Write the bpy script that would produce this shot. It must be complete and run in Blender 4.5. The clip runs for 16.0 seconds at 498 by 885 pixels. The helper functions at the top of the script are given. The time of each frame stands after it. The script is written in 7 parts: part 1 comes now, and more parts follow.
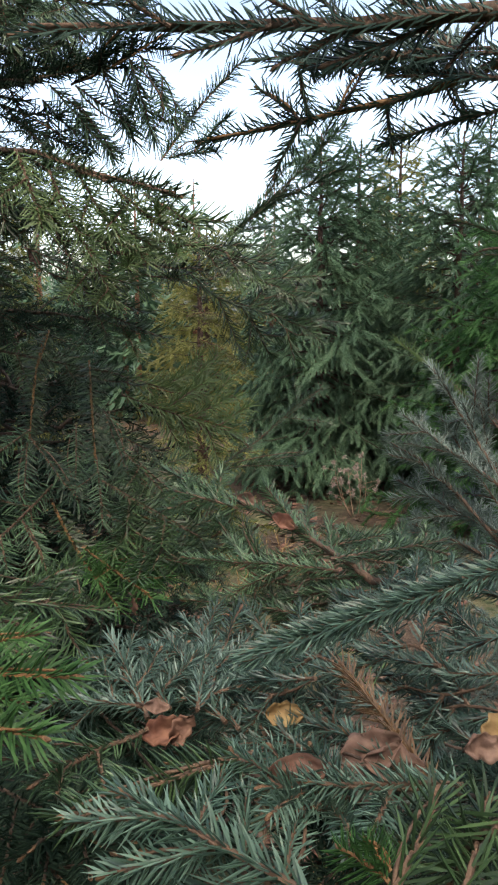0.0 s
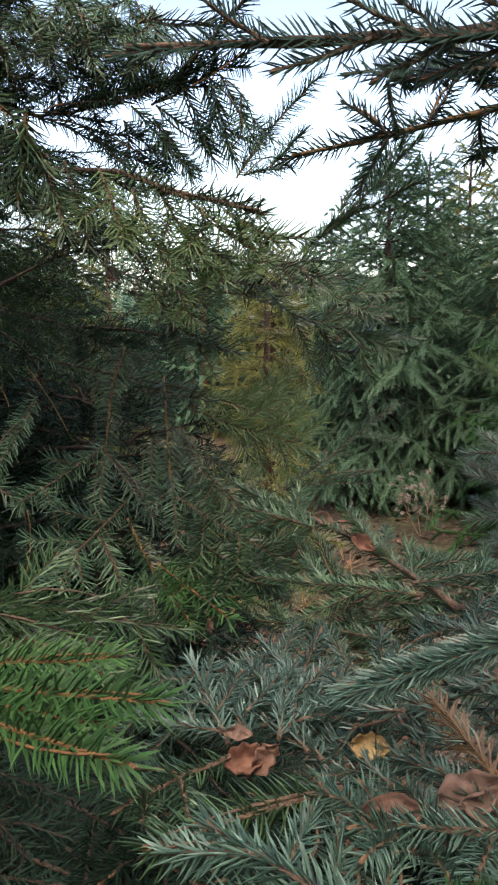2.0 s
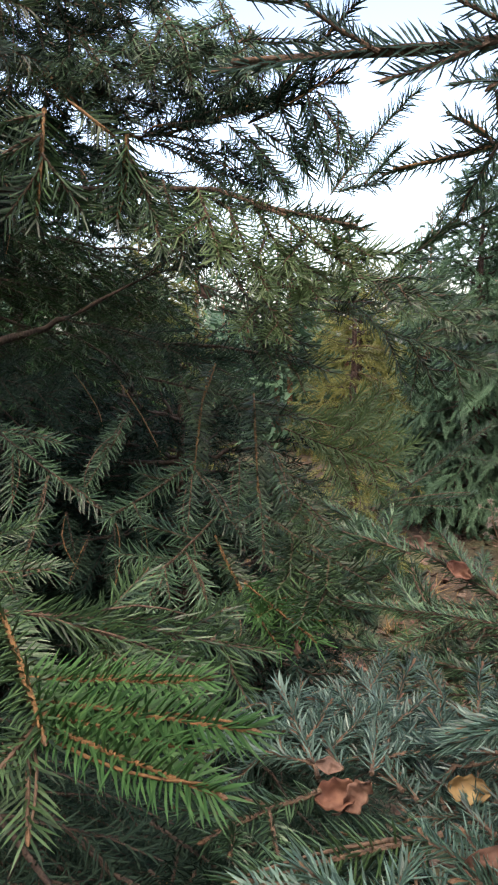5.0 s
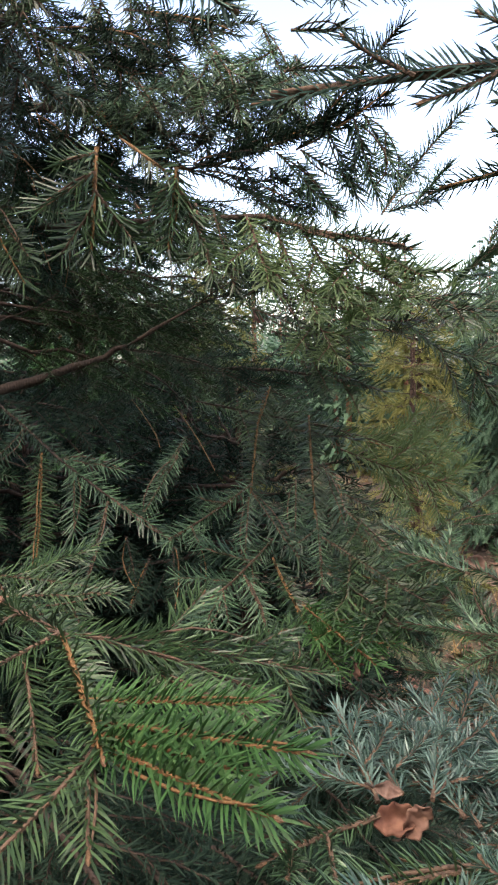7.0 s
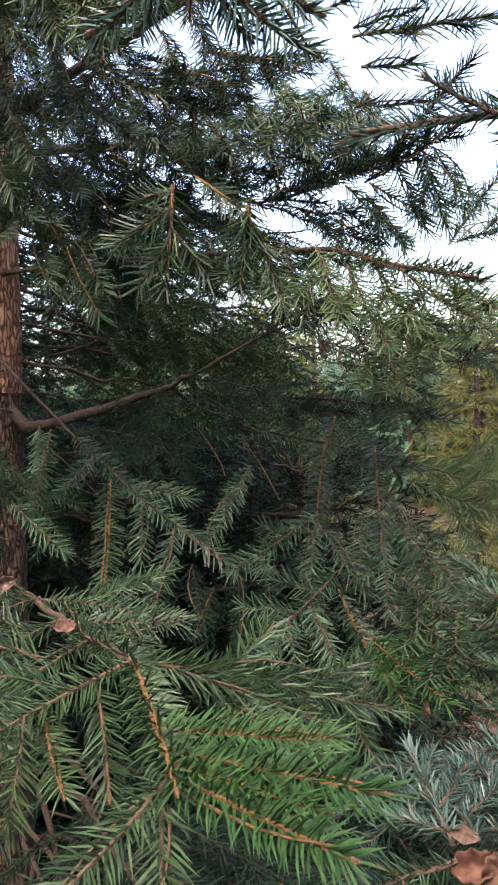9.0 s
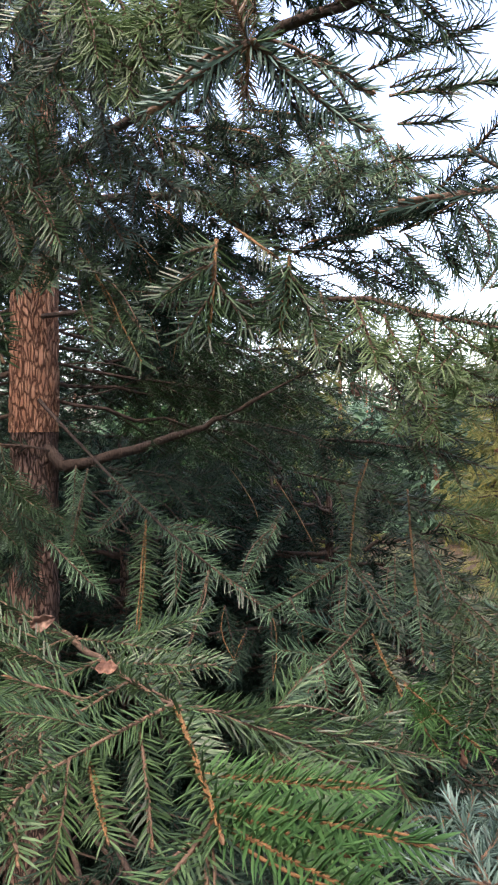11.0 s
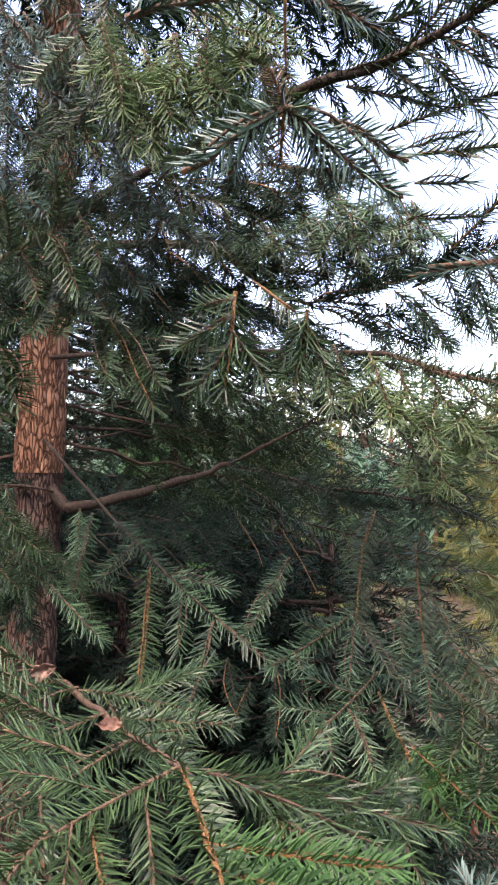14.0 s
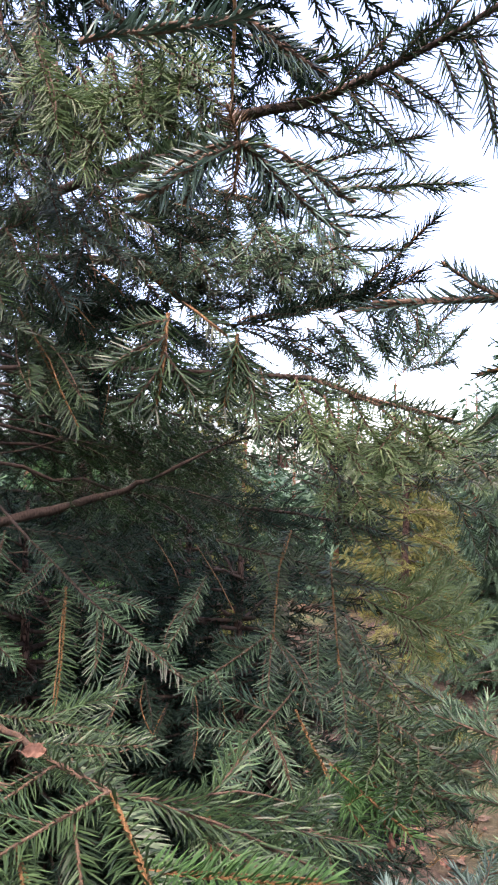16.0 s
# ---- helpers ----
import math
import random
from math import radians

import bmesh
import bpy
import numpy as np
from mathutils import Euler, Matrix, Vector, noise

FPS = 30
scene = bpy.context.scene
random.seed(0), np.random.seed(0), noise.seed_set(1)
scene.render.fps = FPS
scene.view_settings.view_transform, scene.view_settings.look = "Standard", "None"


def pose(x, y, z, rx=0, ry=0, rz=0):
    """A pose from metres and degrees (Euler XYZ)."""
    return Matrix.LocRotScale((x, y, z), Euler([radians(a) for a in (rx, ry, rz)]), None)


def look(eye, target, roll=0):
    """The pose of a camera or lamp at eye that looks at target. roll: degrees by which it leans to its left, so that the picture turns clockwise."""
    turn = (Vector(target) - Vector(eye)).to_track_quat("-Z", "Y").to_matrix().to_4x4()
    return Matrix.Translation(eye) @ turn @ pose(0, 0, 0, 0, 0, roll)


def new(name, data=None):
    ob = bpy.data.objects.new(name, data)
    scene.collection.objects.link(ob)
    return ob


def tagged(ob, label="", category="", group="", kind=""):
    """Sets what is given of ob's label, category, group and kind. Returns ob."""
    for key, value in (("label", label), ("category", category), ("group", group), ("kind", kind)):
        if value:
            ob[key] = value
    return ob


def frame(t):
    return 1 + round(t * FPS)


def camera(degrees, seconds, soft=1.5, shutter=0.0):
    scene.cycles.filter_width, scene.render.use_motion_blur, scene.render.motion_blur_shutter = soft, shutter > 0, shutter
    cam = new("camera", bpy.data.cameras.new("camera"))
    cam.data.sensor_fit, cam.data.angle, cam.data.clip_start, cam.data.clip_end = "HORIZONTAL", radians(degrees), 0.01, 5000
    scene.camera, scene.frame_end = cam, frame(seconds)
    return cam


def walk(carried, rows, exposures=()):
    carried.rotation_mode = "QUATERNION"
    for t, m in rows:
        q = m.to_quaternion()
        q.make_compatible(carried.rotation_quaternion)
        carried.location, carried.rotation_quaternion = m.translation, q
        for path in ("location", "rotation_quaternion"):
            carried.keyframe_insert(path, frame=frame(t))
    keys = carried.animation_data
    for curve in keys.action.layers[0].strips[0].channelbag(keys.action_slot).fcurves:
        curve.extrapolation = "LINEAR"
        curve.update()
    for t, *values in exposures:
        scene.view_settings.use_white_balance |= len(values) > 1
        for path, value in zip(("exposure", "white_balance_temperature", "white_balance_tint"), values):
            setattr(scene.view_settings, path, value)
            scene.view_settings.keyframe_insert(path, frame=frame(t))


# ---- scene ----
# The hand-held phone turns slowly to its left and upwards, then a little back.
cam = camera(36.45, 16.0, soft=2.2)


def aim(x, y, z, yaw, pitch, roll):
    """A camera pose from its place, its heading to the left of +y, its tilt and its lean, in degrees."""
    return pose(x, y, z) @ pose(0, 0, 0, 0, 0, yaw) @ pose(0, 0, 0, 90 + pitch) @ pose(0, 0, 0, 0, 0, roll)


PATH = [
    (0, aim(0.0025, -0.0445, 1.5154, 0.04, -9.98, 0.00)),
    (0.5, aim(-0.0004, -0.0419, 1.5166, 1.18, -9.70, -0.07)),
    (1, aim(-0.0067, -0.0418, 1.5179, 2.65, -9.40, 0.03)),
    (1.5, aim(-0.0102, -0.0379, 1.5181, 4.08, -9.08, -0.09)),
    (2, aim(-0.0124, -0.0341, 1.5179, 4.88, -8.92, -0.18)),
    (2.5, aim(-0.0163, -0.0293, 1.5175, 6.00, -8.85, -0.20)),
    (3, aim(-0.0207, -0.0254, 1.5180, 6.85, -8.81, -0.00)),
    (3.5, aim(-0.0250, -0.0222, 1.5185, 8.33, -8.43, 0.17)),
    (6, aim(-0.0168, -0.0253, 1.5177, 13.45, -6.85, -0.67)),
    (6.5, aim(-0.0148, -0.0268, 1.5185, 14.96, -6.23, -1.29)),
    (7, aim(-0.0144, -0.0260, 1.5184, 15.84, -5.87, -1.75)),
    (7.5, aim(-0.0193, -0.0271, 1.5197, 16.81, -5.23, -1.55)),
    (8, aim(-0.0210, -0.0285, 1.5202, 18.10, -4.52, -1.54)),
    (8.5, aim(-0.0226, -0.0294, 1.5207, 19.35, -4.20, -1.37)),
    (9, aim(-0.0227, -0.0316, 1.5221, 20.22, -3.68, -1.54)),
    (11.5, aim(-0.0329, -0.0504, 1.5343, 22.37, -0.38, -0.57)),
    (12, aim(-0.0366, -0.0484, 1.5361, 22.83, 0.16, -0.12)),
    (12.5, aim(-0.0395, -0.0458, 1.5379, 23.39, 0.96, 0.21)),
    (13, aim(-0.0403, -0.0468, 1.5393, 23.31, 1.63, 0.33)),
    (13.5, aim(-0.0413, -0.0485, 1.5410, 23.47, 2.13, 0.28)),
    (14, aim(-0.0441, -0.0488, 1.5422, 21.93, 2.18, 0.69)),
    (14.5, aim(-0.0484, -0.0489, 1.5425, 20.86, 2.23, 1.11)),
    (15, aim(-0.0540, -0.0510, 1.5435, 19.75, 2.66, 1.45)),
    (15.5, aim(-0.0574, -0.0547, 1.5442, 17.74, 2.88, 1.30)),
    (16, aim(-0.0641, -0.0633, 1.5465, 14.67, 3.52, 1.44)),
]
EXPOSURES = [(0, 1.72, 7150, 11), (3.5, 1.85, 7150, 13), (9, 2.24, 7050, 18), (14.5, 2.56, 6950, 26), (16, 2.55, 6900, 28)]
walk(cam, PATH, EXPOSURES)

# ---- world, sun ----
world = bpy.data.worlds.new("sky")
scene.world = world
world.use_nodes = True
wn, wl = world.node_tree.nodes, world.node_tree.links
sky = wn.new("ShaderNodeTexSky")
sky.sky_type, sky.sun_disc = "NISHITA", False
SUN_HEIGHT, SUN_TURN = 60.0, 168.0  # degrees over the horizon, and to the right of +y
sky.sun_elevation, sky.sun_rotation = radians(SUN_HEIGHT), radians(SUN_TURN)
sky.air_density, sky.dust_density, sky.ozone_density = 1.0, 3.0, 0.3
wl.new(sky.outputs[0], wn["Background"].inputs[0])
wn["Background"].inputs[1].default_value = 0.15

sun = new("sun", bpy.data.lights.new("sun", "SUN"))
sun.data.energy, sun.data.angle, sun.data.color = 0.65, radians(30), (1.0, 0.95, 0.88)
sun_from = Vector((math.sin(radians(SUN_TURN)) * math.cos(radians(SUN_HEIGHT)), math.cos(radians(SUN_TURN)) * math.cos(radians(SUN_HEIGHT)), math.sin(radians(SUN_HEIGHT))))
sun.matrix_world = look(sun_from * 30, (0, 0, 0))


# ---- materials ----
def material(name, rough=0.6, spec=0.4):
    m = bpy.data.materials.new(name)
    m.use_nodes = True
    n, l = m.node_tree.nodes, m.node_tree.links
    b = n["Principled BSDF"]
    b.inputs["Roughness"].default_value = rough
    b.inputs["Specular IOR Level"].default_value = spec
    return m, n, l, b


def ramp(n, stops):
    r = n.new("ShaderNodeValToRGB")
    while len(r.color_ramp.elements) < len(stops):
        r.color_ramp.elements.new(0.5)
    for e, (at, colour) in zip(r.color_ramp.elements, stops):
        e.position, e.color = at, (*colour, 1)
    return r


def needle_material(name, dark, mid, light, rough=0.42, spec=0.5, clear=0.3):
    """Needles: each one its own tint, each shoot its own shade, and some light coming through."""
    m, n, l, b = material(name, rough, spec)
    geo, info = n.new("ShaderNodeNewGeometry"), n.new("ShaderNodeObjectInfo")
    add = n.new("ShaderNodeMath")
    add.operation = "MULTIPLY_ADD"
    l.new(geo.outputs["Random Per Island"], add.inputs[0])
    add.inputs[1].default_value = 0.62
    half = n.new("ShaderNodeMath")
    half.operation = "MULTIPLY"
    l.new(info.outputs["Random"], half.inputs[0])
    half.inputs[1].default_value = 0.38
    l.new(half.outputs[0], add.inputs[2])
    r = ramp(n, [(0.0, dark), (0.5, mid), (1.0, light)])
    l.new(add.outputs[0], r.inputs[0])
    l.new(r.outputs[0], b.inputs["Base Color"])
    thin = n.new("ShaderNodeBsdfTranslucent")
    l.new(r.outputs[0], thin.inputs[0])
    mix = n.new("ShaderNodeMixShader")
    mix.inputs[0].default_value = clear
    l.new(b.outputs[0], mix.inputs[1])
    l.new(thin.outputs[0], mix.inputs[2])
    l.new(mix.outputs[0], n["Material Output"].inputs[0])
    return m


def bark_material(name, low, high, scale, stretch, bump, rough=0.85):
    """Bark or twig skin: long flakes over a finer grain."""
    m, n, l, b = material(name, rough, 0.25)
    co, mp = n.new("ShaderNodeTexCoord"), n.new("ShaderNodeMapping")
    mp.inputs["Scale"].default_value = (1, 1, stretch)
    l.new(co.outputs["Object"], mp.inputs[0])
    vor, noi = n.new("ShaderNodeTexVoronoi"), n.new("ShaderNodeTexNoise")
    vor.inputs["Scale"].default_value, noi.inputs["Scale"].default_value = scale, scale * 0.35
    noi.inputs["Detail"].default_value = 8
    l.new(mp.outputs[0], vor.inputs["Vector"])
    l.new(mp.outputs[0], noi.inputs["Vector"])
    mix = n.new("ShaderNodeMath")
    mix.operation = "MULTIPLY_ADD"
    l.new(vor.outputs["Distance"], mix.inputs[0])
    mix.inputs[1].default_value = 0.45
    l.new(noi.outputs["Fac"], mix.inputs[2])
    r = ramp(n, [(0.35, low), (0.85, high)])
    l.new(mix.outputs[0], r.inputs[0])
    l.new(r.outputs[0], b.inputs["Base Color"])
    bp = n.new("ShaderNodeBump")
    bp.inputs["Strength"].default_value, bp.inputs["Distance"].default_value = bump, 0.004
    l.new(mix.outputs[0], bp.inputs["Height"])
    l.new(bp.outputs[0], b.inputs["Normal"])
    return m


NEEDLE = {
    "green": needle_material("needles_green", (0.007, 0.017, 0.007), (0.029, 0.062, 0.022), (0.093, 0.163, 0.065), 0.40, 0.42, clear=0.2),
    "blue": needle_material("needles_bluish", (0.013, 0.029, 0.022), (0.044, 0.088, 0.066), (0.150, 0.232, 0.185), 0.42, 0.45, clear=0.2),
    "fresh": needle_material("needles_fresh", (0.020, 0.064, 0.018), (0.054, 0.141, 0.043), (0.108, 0.227, 0.074), 0.5, 0.25, clear=0.45),
    # dark: the green needles darkened, so inner shade sits in the colour
    "dark": needle_material("needles_shaded_green", (0.010, 0.021, 0.014), (0.017, 0.034, 0.021), (0.030, 0.052, 0.032), 0.65, 0.08, clear=0.05),
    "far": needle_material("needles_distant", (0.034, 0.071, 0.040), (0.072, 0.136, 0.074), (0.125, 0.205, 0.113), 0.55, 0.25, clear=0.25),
    # pale: a lighter copy of the green, painting light onto sprays
    "pale": needle_material("needles_pale_lit", (0.064, 0.115, 0.043), (0.111, 0.183, 0.068), (0.183, 0.261, 0.108), clear=0.5),
    # gold: yellow needles that paint low sun on trees beyond
    "gold": needle_material("needles_sun_gold", (0.116, 0.136, 0.032), (0.190, 0.196, 0.049), (0.274, 0.255, 0.073), clear=0.5),
    "sheen": needle_material("needles_grey_green", (0.009, 0.024, 0.011), (0.040, 0.085, 0.041), (0.147, 0.254, 0.130), 0.38, 0.42, clear=0.2),
    "grey": needle_material("needles_short_grey_green", (0.009, 0.023, 0.010), (0.038, 0.081, 0.039), (0.140, 0.243, 0.122), 0.38, 0.42, clear=0.2),
    "frost": needle_material("needles_silvery", (0.027, 0.042, 0.034), (0.113, 0.163, 0.131), (0.321, 0.419, 0.350), 0.42, 0.5, clear=0.3),
    "teal": needle_material("needles_blue_green", (0.013, 0.032, 0.022), (0.056, 0.110, 0.077), (0.165, 0.267, 0.200), 0.42, 0.45, clear=0.2),
    "brown": needle_material("needles_dead", (0.086, 0.050, 0.026), (0.144, 0.086, 0.042), (0.209, 0.133, 0.068)),
}
TWIG = bark_material("twig_orange_brown", (0.068, 0.035, 0.014), (0.172, 0.094, 0.038), 420, 0.5, 0.5, 0.7)
TWIG_MID = bark_material("twig_tan", (0.040, 0.026, 0.017), (0.120, 0.077, 0.050), 380, 0.5, 0.5, 0.75)
TWIG_OLD = bark_material("twig_grey_brown", (0.018, 0.013, 0.010), (0.066, 0.045, 0.032), 260, 0.4, 0.6)


def trunk_bark(name, crack, low, high):
    """Flakes of bark, longer than wide, with dark cracks between them and grey dust on some."""
    m, n, l, b = material(name, 0.9, 0.2)
    co, mp = n.new("ShaderNodeTexCoord"), n.new("ShaderNodeMapping")
    mp.inputs["Scale"].default_value = (1, 1, 0.24)
    l.new(co.outputs["Object"], mp.inputs[0])
    warp = n.new("ShaderNodeTexNoise")
    warp.inputs["Scale"].default_value, warp.inputs["Detail"].default_value = 60, 6
    l.new(mp.outputs[0], warp.inputs["Vector"])
    shift = n.new("ShaderNodeMix")
    shift.data_type = "VECTOR"
    shift.inputs[0].default_value = 0.012
    l.new(mp.outputs[0], shift.inputs[4])
    l.new(warp.outputs["Color"], shift.inputs[5])
    edge, cell = n.new("ShaderNodeTexVoronoi"), n.new("ShaderNodeTexVoronoi")
    edge.feature = "DISTANCE_TO_EDGE"
    for v in (edge, cell):
        v.inputs["Scale"].default_value = 150
        l.new(shift.outputs[1], v.inputs["Vector"])
    tone = n.new("ShaderNodeTexNoise")
    tone.inputs["Scale"].default_value, tone.inputs["Detail"].default_value = 34, 9
    l.new(co.outputs["Object"], tone.inputs["Vector"])
    flake = ramp(n, [(0.32, low), (0.72, high)])
    l.new(tone.outputs["Fac"], flake.inputs[0])
    cut = ramp(n, [(0.0, (0, 0, 0)), (0.16, (1, 1, 1))])
    l.new(edge.outputs["Distance"], cut.inputs[0])
    mix = n.new("ShaderNodeMix")
    mix.data_type = "RGBA"
    l.new(cut.outputs[0], mix.inputs[0])
    mix.inputs[6].default_value = (*crack, 1)
    l.new(flake.outputs[0], mix.inputs[7])
    l.new(mix.outputs[2], b.inputs["Base Color"])
    bp = n.new("ShaderNodeBump")
    bp.inputs["Strength"].default_value, bp.inputs["Distance"].default_value = 1.0, 0.006
    l.new(cut.outputs[0], bp.inputs["Height"])
    l.new(bp.outputs[0], b.inputs["Normal"])
    return m


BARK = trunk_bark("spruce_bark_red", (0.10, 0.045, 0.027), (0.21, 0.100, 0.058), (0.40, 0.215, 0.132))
# darker bark, which on the near trunk paints shade below the whorl
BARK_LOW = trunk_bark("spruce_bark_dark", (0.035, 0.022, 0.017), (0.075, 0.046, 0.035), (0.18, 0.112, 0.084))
BUD = bark_material("bud_scales", (0.06, 0.034, 0.018), (0.15, 0.085, 0.045), 600, 1.0, 0.4, 0.55)


# ---- mesh tools ----
class Batch:
    """Gathers points and triangles with a material index, and makes one mesh of them."""

    def __init__(self):
        self.v, self.f, self.m, self.count = [], [], [], 0

    def add(self, verts, tris, mat):
        self.v.append(np.asarray(verts, float).reshape(-1, 3))
        self.f.append(np.asarray(tris, int).reshape(-1, 3) + self.count)
        self.m.append(np.full(len(self.f[-1]), mat, int))
        self.count += len(self.v[-1])

    def mesh(self, name, materials, smooth=False):
        me = bpy.data.meshes.new(name)
        v, f, m = np.concatenate(self.v), np.concatenate(self.f), np.concatenate(self.m)
        me.vertices.add(len(v))
        me.vertices.foreach_set("co", v.ravel())
        me.loops.add(f.size)
        me.loops.foreach_set("vertex_index", f.ravel())
        me.polygons.add(len(f))
        me.polygons.foreach_set("loop_start", np.arange(0, f.size, 3))
        for one in materials:
            me.materials.append(one)
        me.polygons.foreach_set("material_index", m)
        me.polygons.foreach_set("use_smooth", np.full(len(f), smooth))
        me.update(calc_edges=True)
        return me


def unit(a):
    a = np.asarray(a, float)
    return a / np.maximum(np.linalg.norm(a, axis=-1, keepdims=True), 1e-9)


def tube(batch, pts, radii, sides, mat, rough=0.0, rng=None):
    """A tapered, closed tube along pts."""
    pts, radii = np.asarray(pts, float), np.asarray(radii, float)
    tan = unit(np.gradient(pts, axis=0))
    ref = np.array([0.0, 0, 1]) if abs(tan[:, 2].mean()) < 0.9 else np.array([1.0, 0, 0])
    a = unit(np.cross(tan, ref))
    b = np.cross(tan, a)
    th = np.linspace(0, 2 * np.pi, sides, endpoint=False)
    rad = radii[:, None] * np.ones(sides)
    if rough and rng is not None:
        rad = rad * (1 + rough * rng.normal(size=rad.shape))
    ring = pts[:, None] + rad[..., None] * (np.cos(th)[None, :, None] * a[:, None] + np.sin(th)[None, :, None] * b[:, None])
    n, tris = len(pts), []
    for i in range(n - 1):
        for j in range(sides):
            k = (j + 1) % sides
            p, q, r, s = i * sides + j, i * sides + k, (i + 1) * sides + k, (i + 1) * sides + j
            tris += [(p, q, r), (p, r, s)]
    verts = np.concatenate([ring.reshape(-1, 3), pts[:1], pts[-1:] + tan[-1:] * radii[-1] * 0.8])
    for j in range(sides):
        k = (j + 1) % sides
        tris += [(n * sides, k, j), (n * sides + 1, (n - 1) * sides + j, (n - 1) * sides + k)]
    batch.add(verts, tris, mat)


def needles(batch, roots, way, length, width, mat, bend=None, fine=2):
    """One blade per row: the finest bend at half their length, the next are straight and blunt, the coarsest flat slips."""
    roots, way, n = np.asarray(roots, float), unit(way), len(roots)
    length, width = np.broadcast_to(length, n)[:, None], np.broadcast_to(width, n)[:, None]
    side = unit(np.cross(way, np.array([0.31, 0.22, 0.93])))
    top = np.cross(side, way)
    corner = [side, -0.5 * side + 0.75 * top, -0.5 * side - 0.75 * top]
    tip = roots + way * length
    if bend is not None:
        tip = tip + bend * length
    if fine == 2:
        mid = roots + way * length * 0.6 + (0 if bend is None else bend * length * 0.28)
        rows = [roots + c * width * 0.40 for c in corner] + [mid + c * width * 0.5 for c in corner] + [tip]
        tris = [(0, 1, 4), (0, 4, 3), (1, 2, 5), (1, 5, 4), (2, 0, 3), (2, 3, 5), (3, 4, 6), (4, 5, 6), (5, 3, 6)]
    elif fine == 1:
        rows = [roots + c * width * 0.5 for c in corner] + [tip + c * width * 0.26 for c in corner]
        tris = [(0, 1, 4), (0, 4, 3), (1, 2, 5), (1, 5, 4), (2, 0, 3), (2, 3, 5)]
    else:
        turn = np.where(np.arange(n) % 2, 1.0, -1.0)[:, None]
        edge = (side + 0.5 * turn * top) * width * 0.5
        rows = [roots + edge, roots - edge, tip - edge * 0.45, tip + edge * 0.45]
        tris = [(0, 1, 2), (0, 2, 3)]
    verts = np.stack(rows, 1)
    base = (np.arange(n) * verts.shape[1])[:, None, None]
    batch.add(verts.reshape(-1, 3), (np.array(tris)[None] + base).reshape(-1, 3), mat)


def clothe(batch, pts, normal, rng, mat, per_metre, length, width, fine=2, comb=0.75, lean=52, start=0.0, brush=True, rise=1.0):
    """Needles all along a twig that runs through pts: combed to the sides and upwards, leaning forward, denser at the end."""
    pts = np.asarray(pts, float)
    seg = np.linalg.norm(np.diff(pts, axis=0), axis=1)
    along = np.r_[0, np.cumsum(seg)]
    total = along[-1]
    n = max(4, int(per_metre * total * (1 - start)))
    s = start * total + (np.arange(n) + rng.uniform(0.0, 1.0, n)) / n * total * (1 - start)
    root = np.stack([np.interp(s, along, pts[:, k]) for k in range(3)], 1)
    tan_all = unit(np.gradient(pts, axis=0))
    tan = unit(np.stack([np.interp(s, along, tan_all[:, k]) for k in range(3)], 1))
    nor = unit(np.asarray(normal, float)[None] - tan * (tan @ np.asarray(normal, float))[:, None])
    side = np.cross(tan, nor)
    phi = np.arange(n) * 2.399963 + rng.normal(0, 0.25, n)
    # phi 0 is to the side; the lower half is swept up towards the sides
    c, k = np.cos(phi), np.sin(phi)
    k = np.where(k < 0, k * (1 - comb), k * rise)
    out = unit(c[:, None] * side + k[:, None] * nor)
    end = np.clip((s / total - 0.86) / 0.14, 0, 1) if brush else np.zeros(n)
    ang = np.radians(lean + rng.normal(0, 8, n)) * (1 - 0.5 * end)
    way = np.cos(ang)[:, None] * tan + np.sin(ang)[:, None] * out
    size = length * (0.88 + 0.24 * rng.random(n)) * (0.78 + 0.22 * np.sin(np.pi * np.clip(s / total, 0.12, 0.9)))
    needles(batch, root, way, size, width, mat, bend=0.10 * tan + 0.03 * rng.normal(size=(n, 3)), fine=fine)


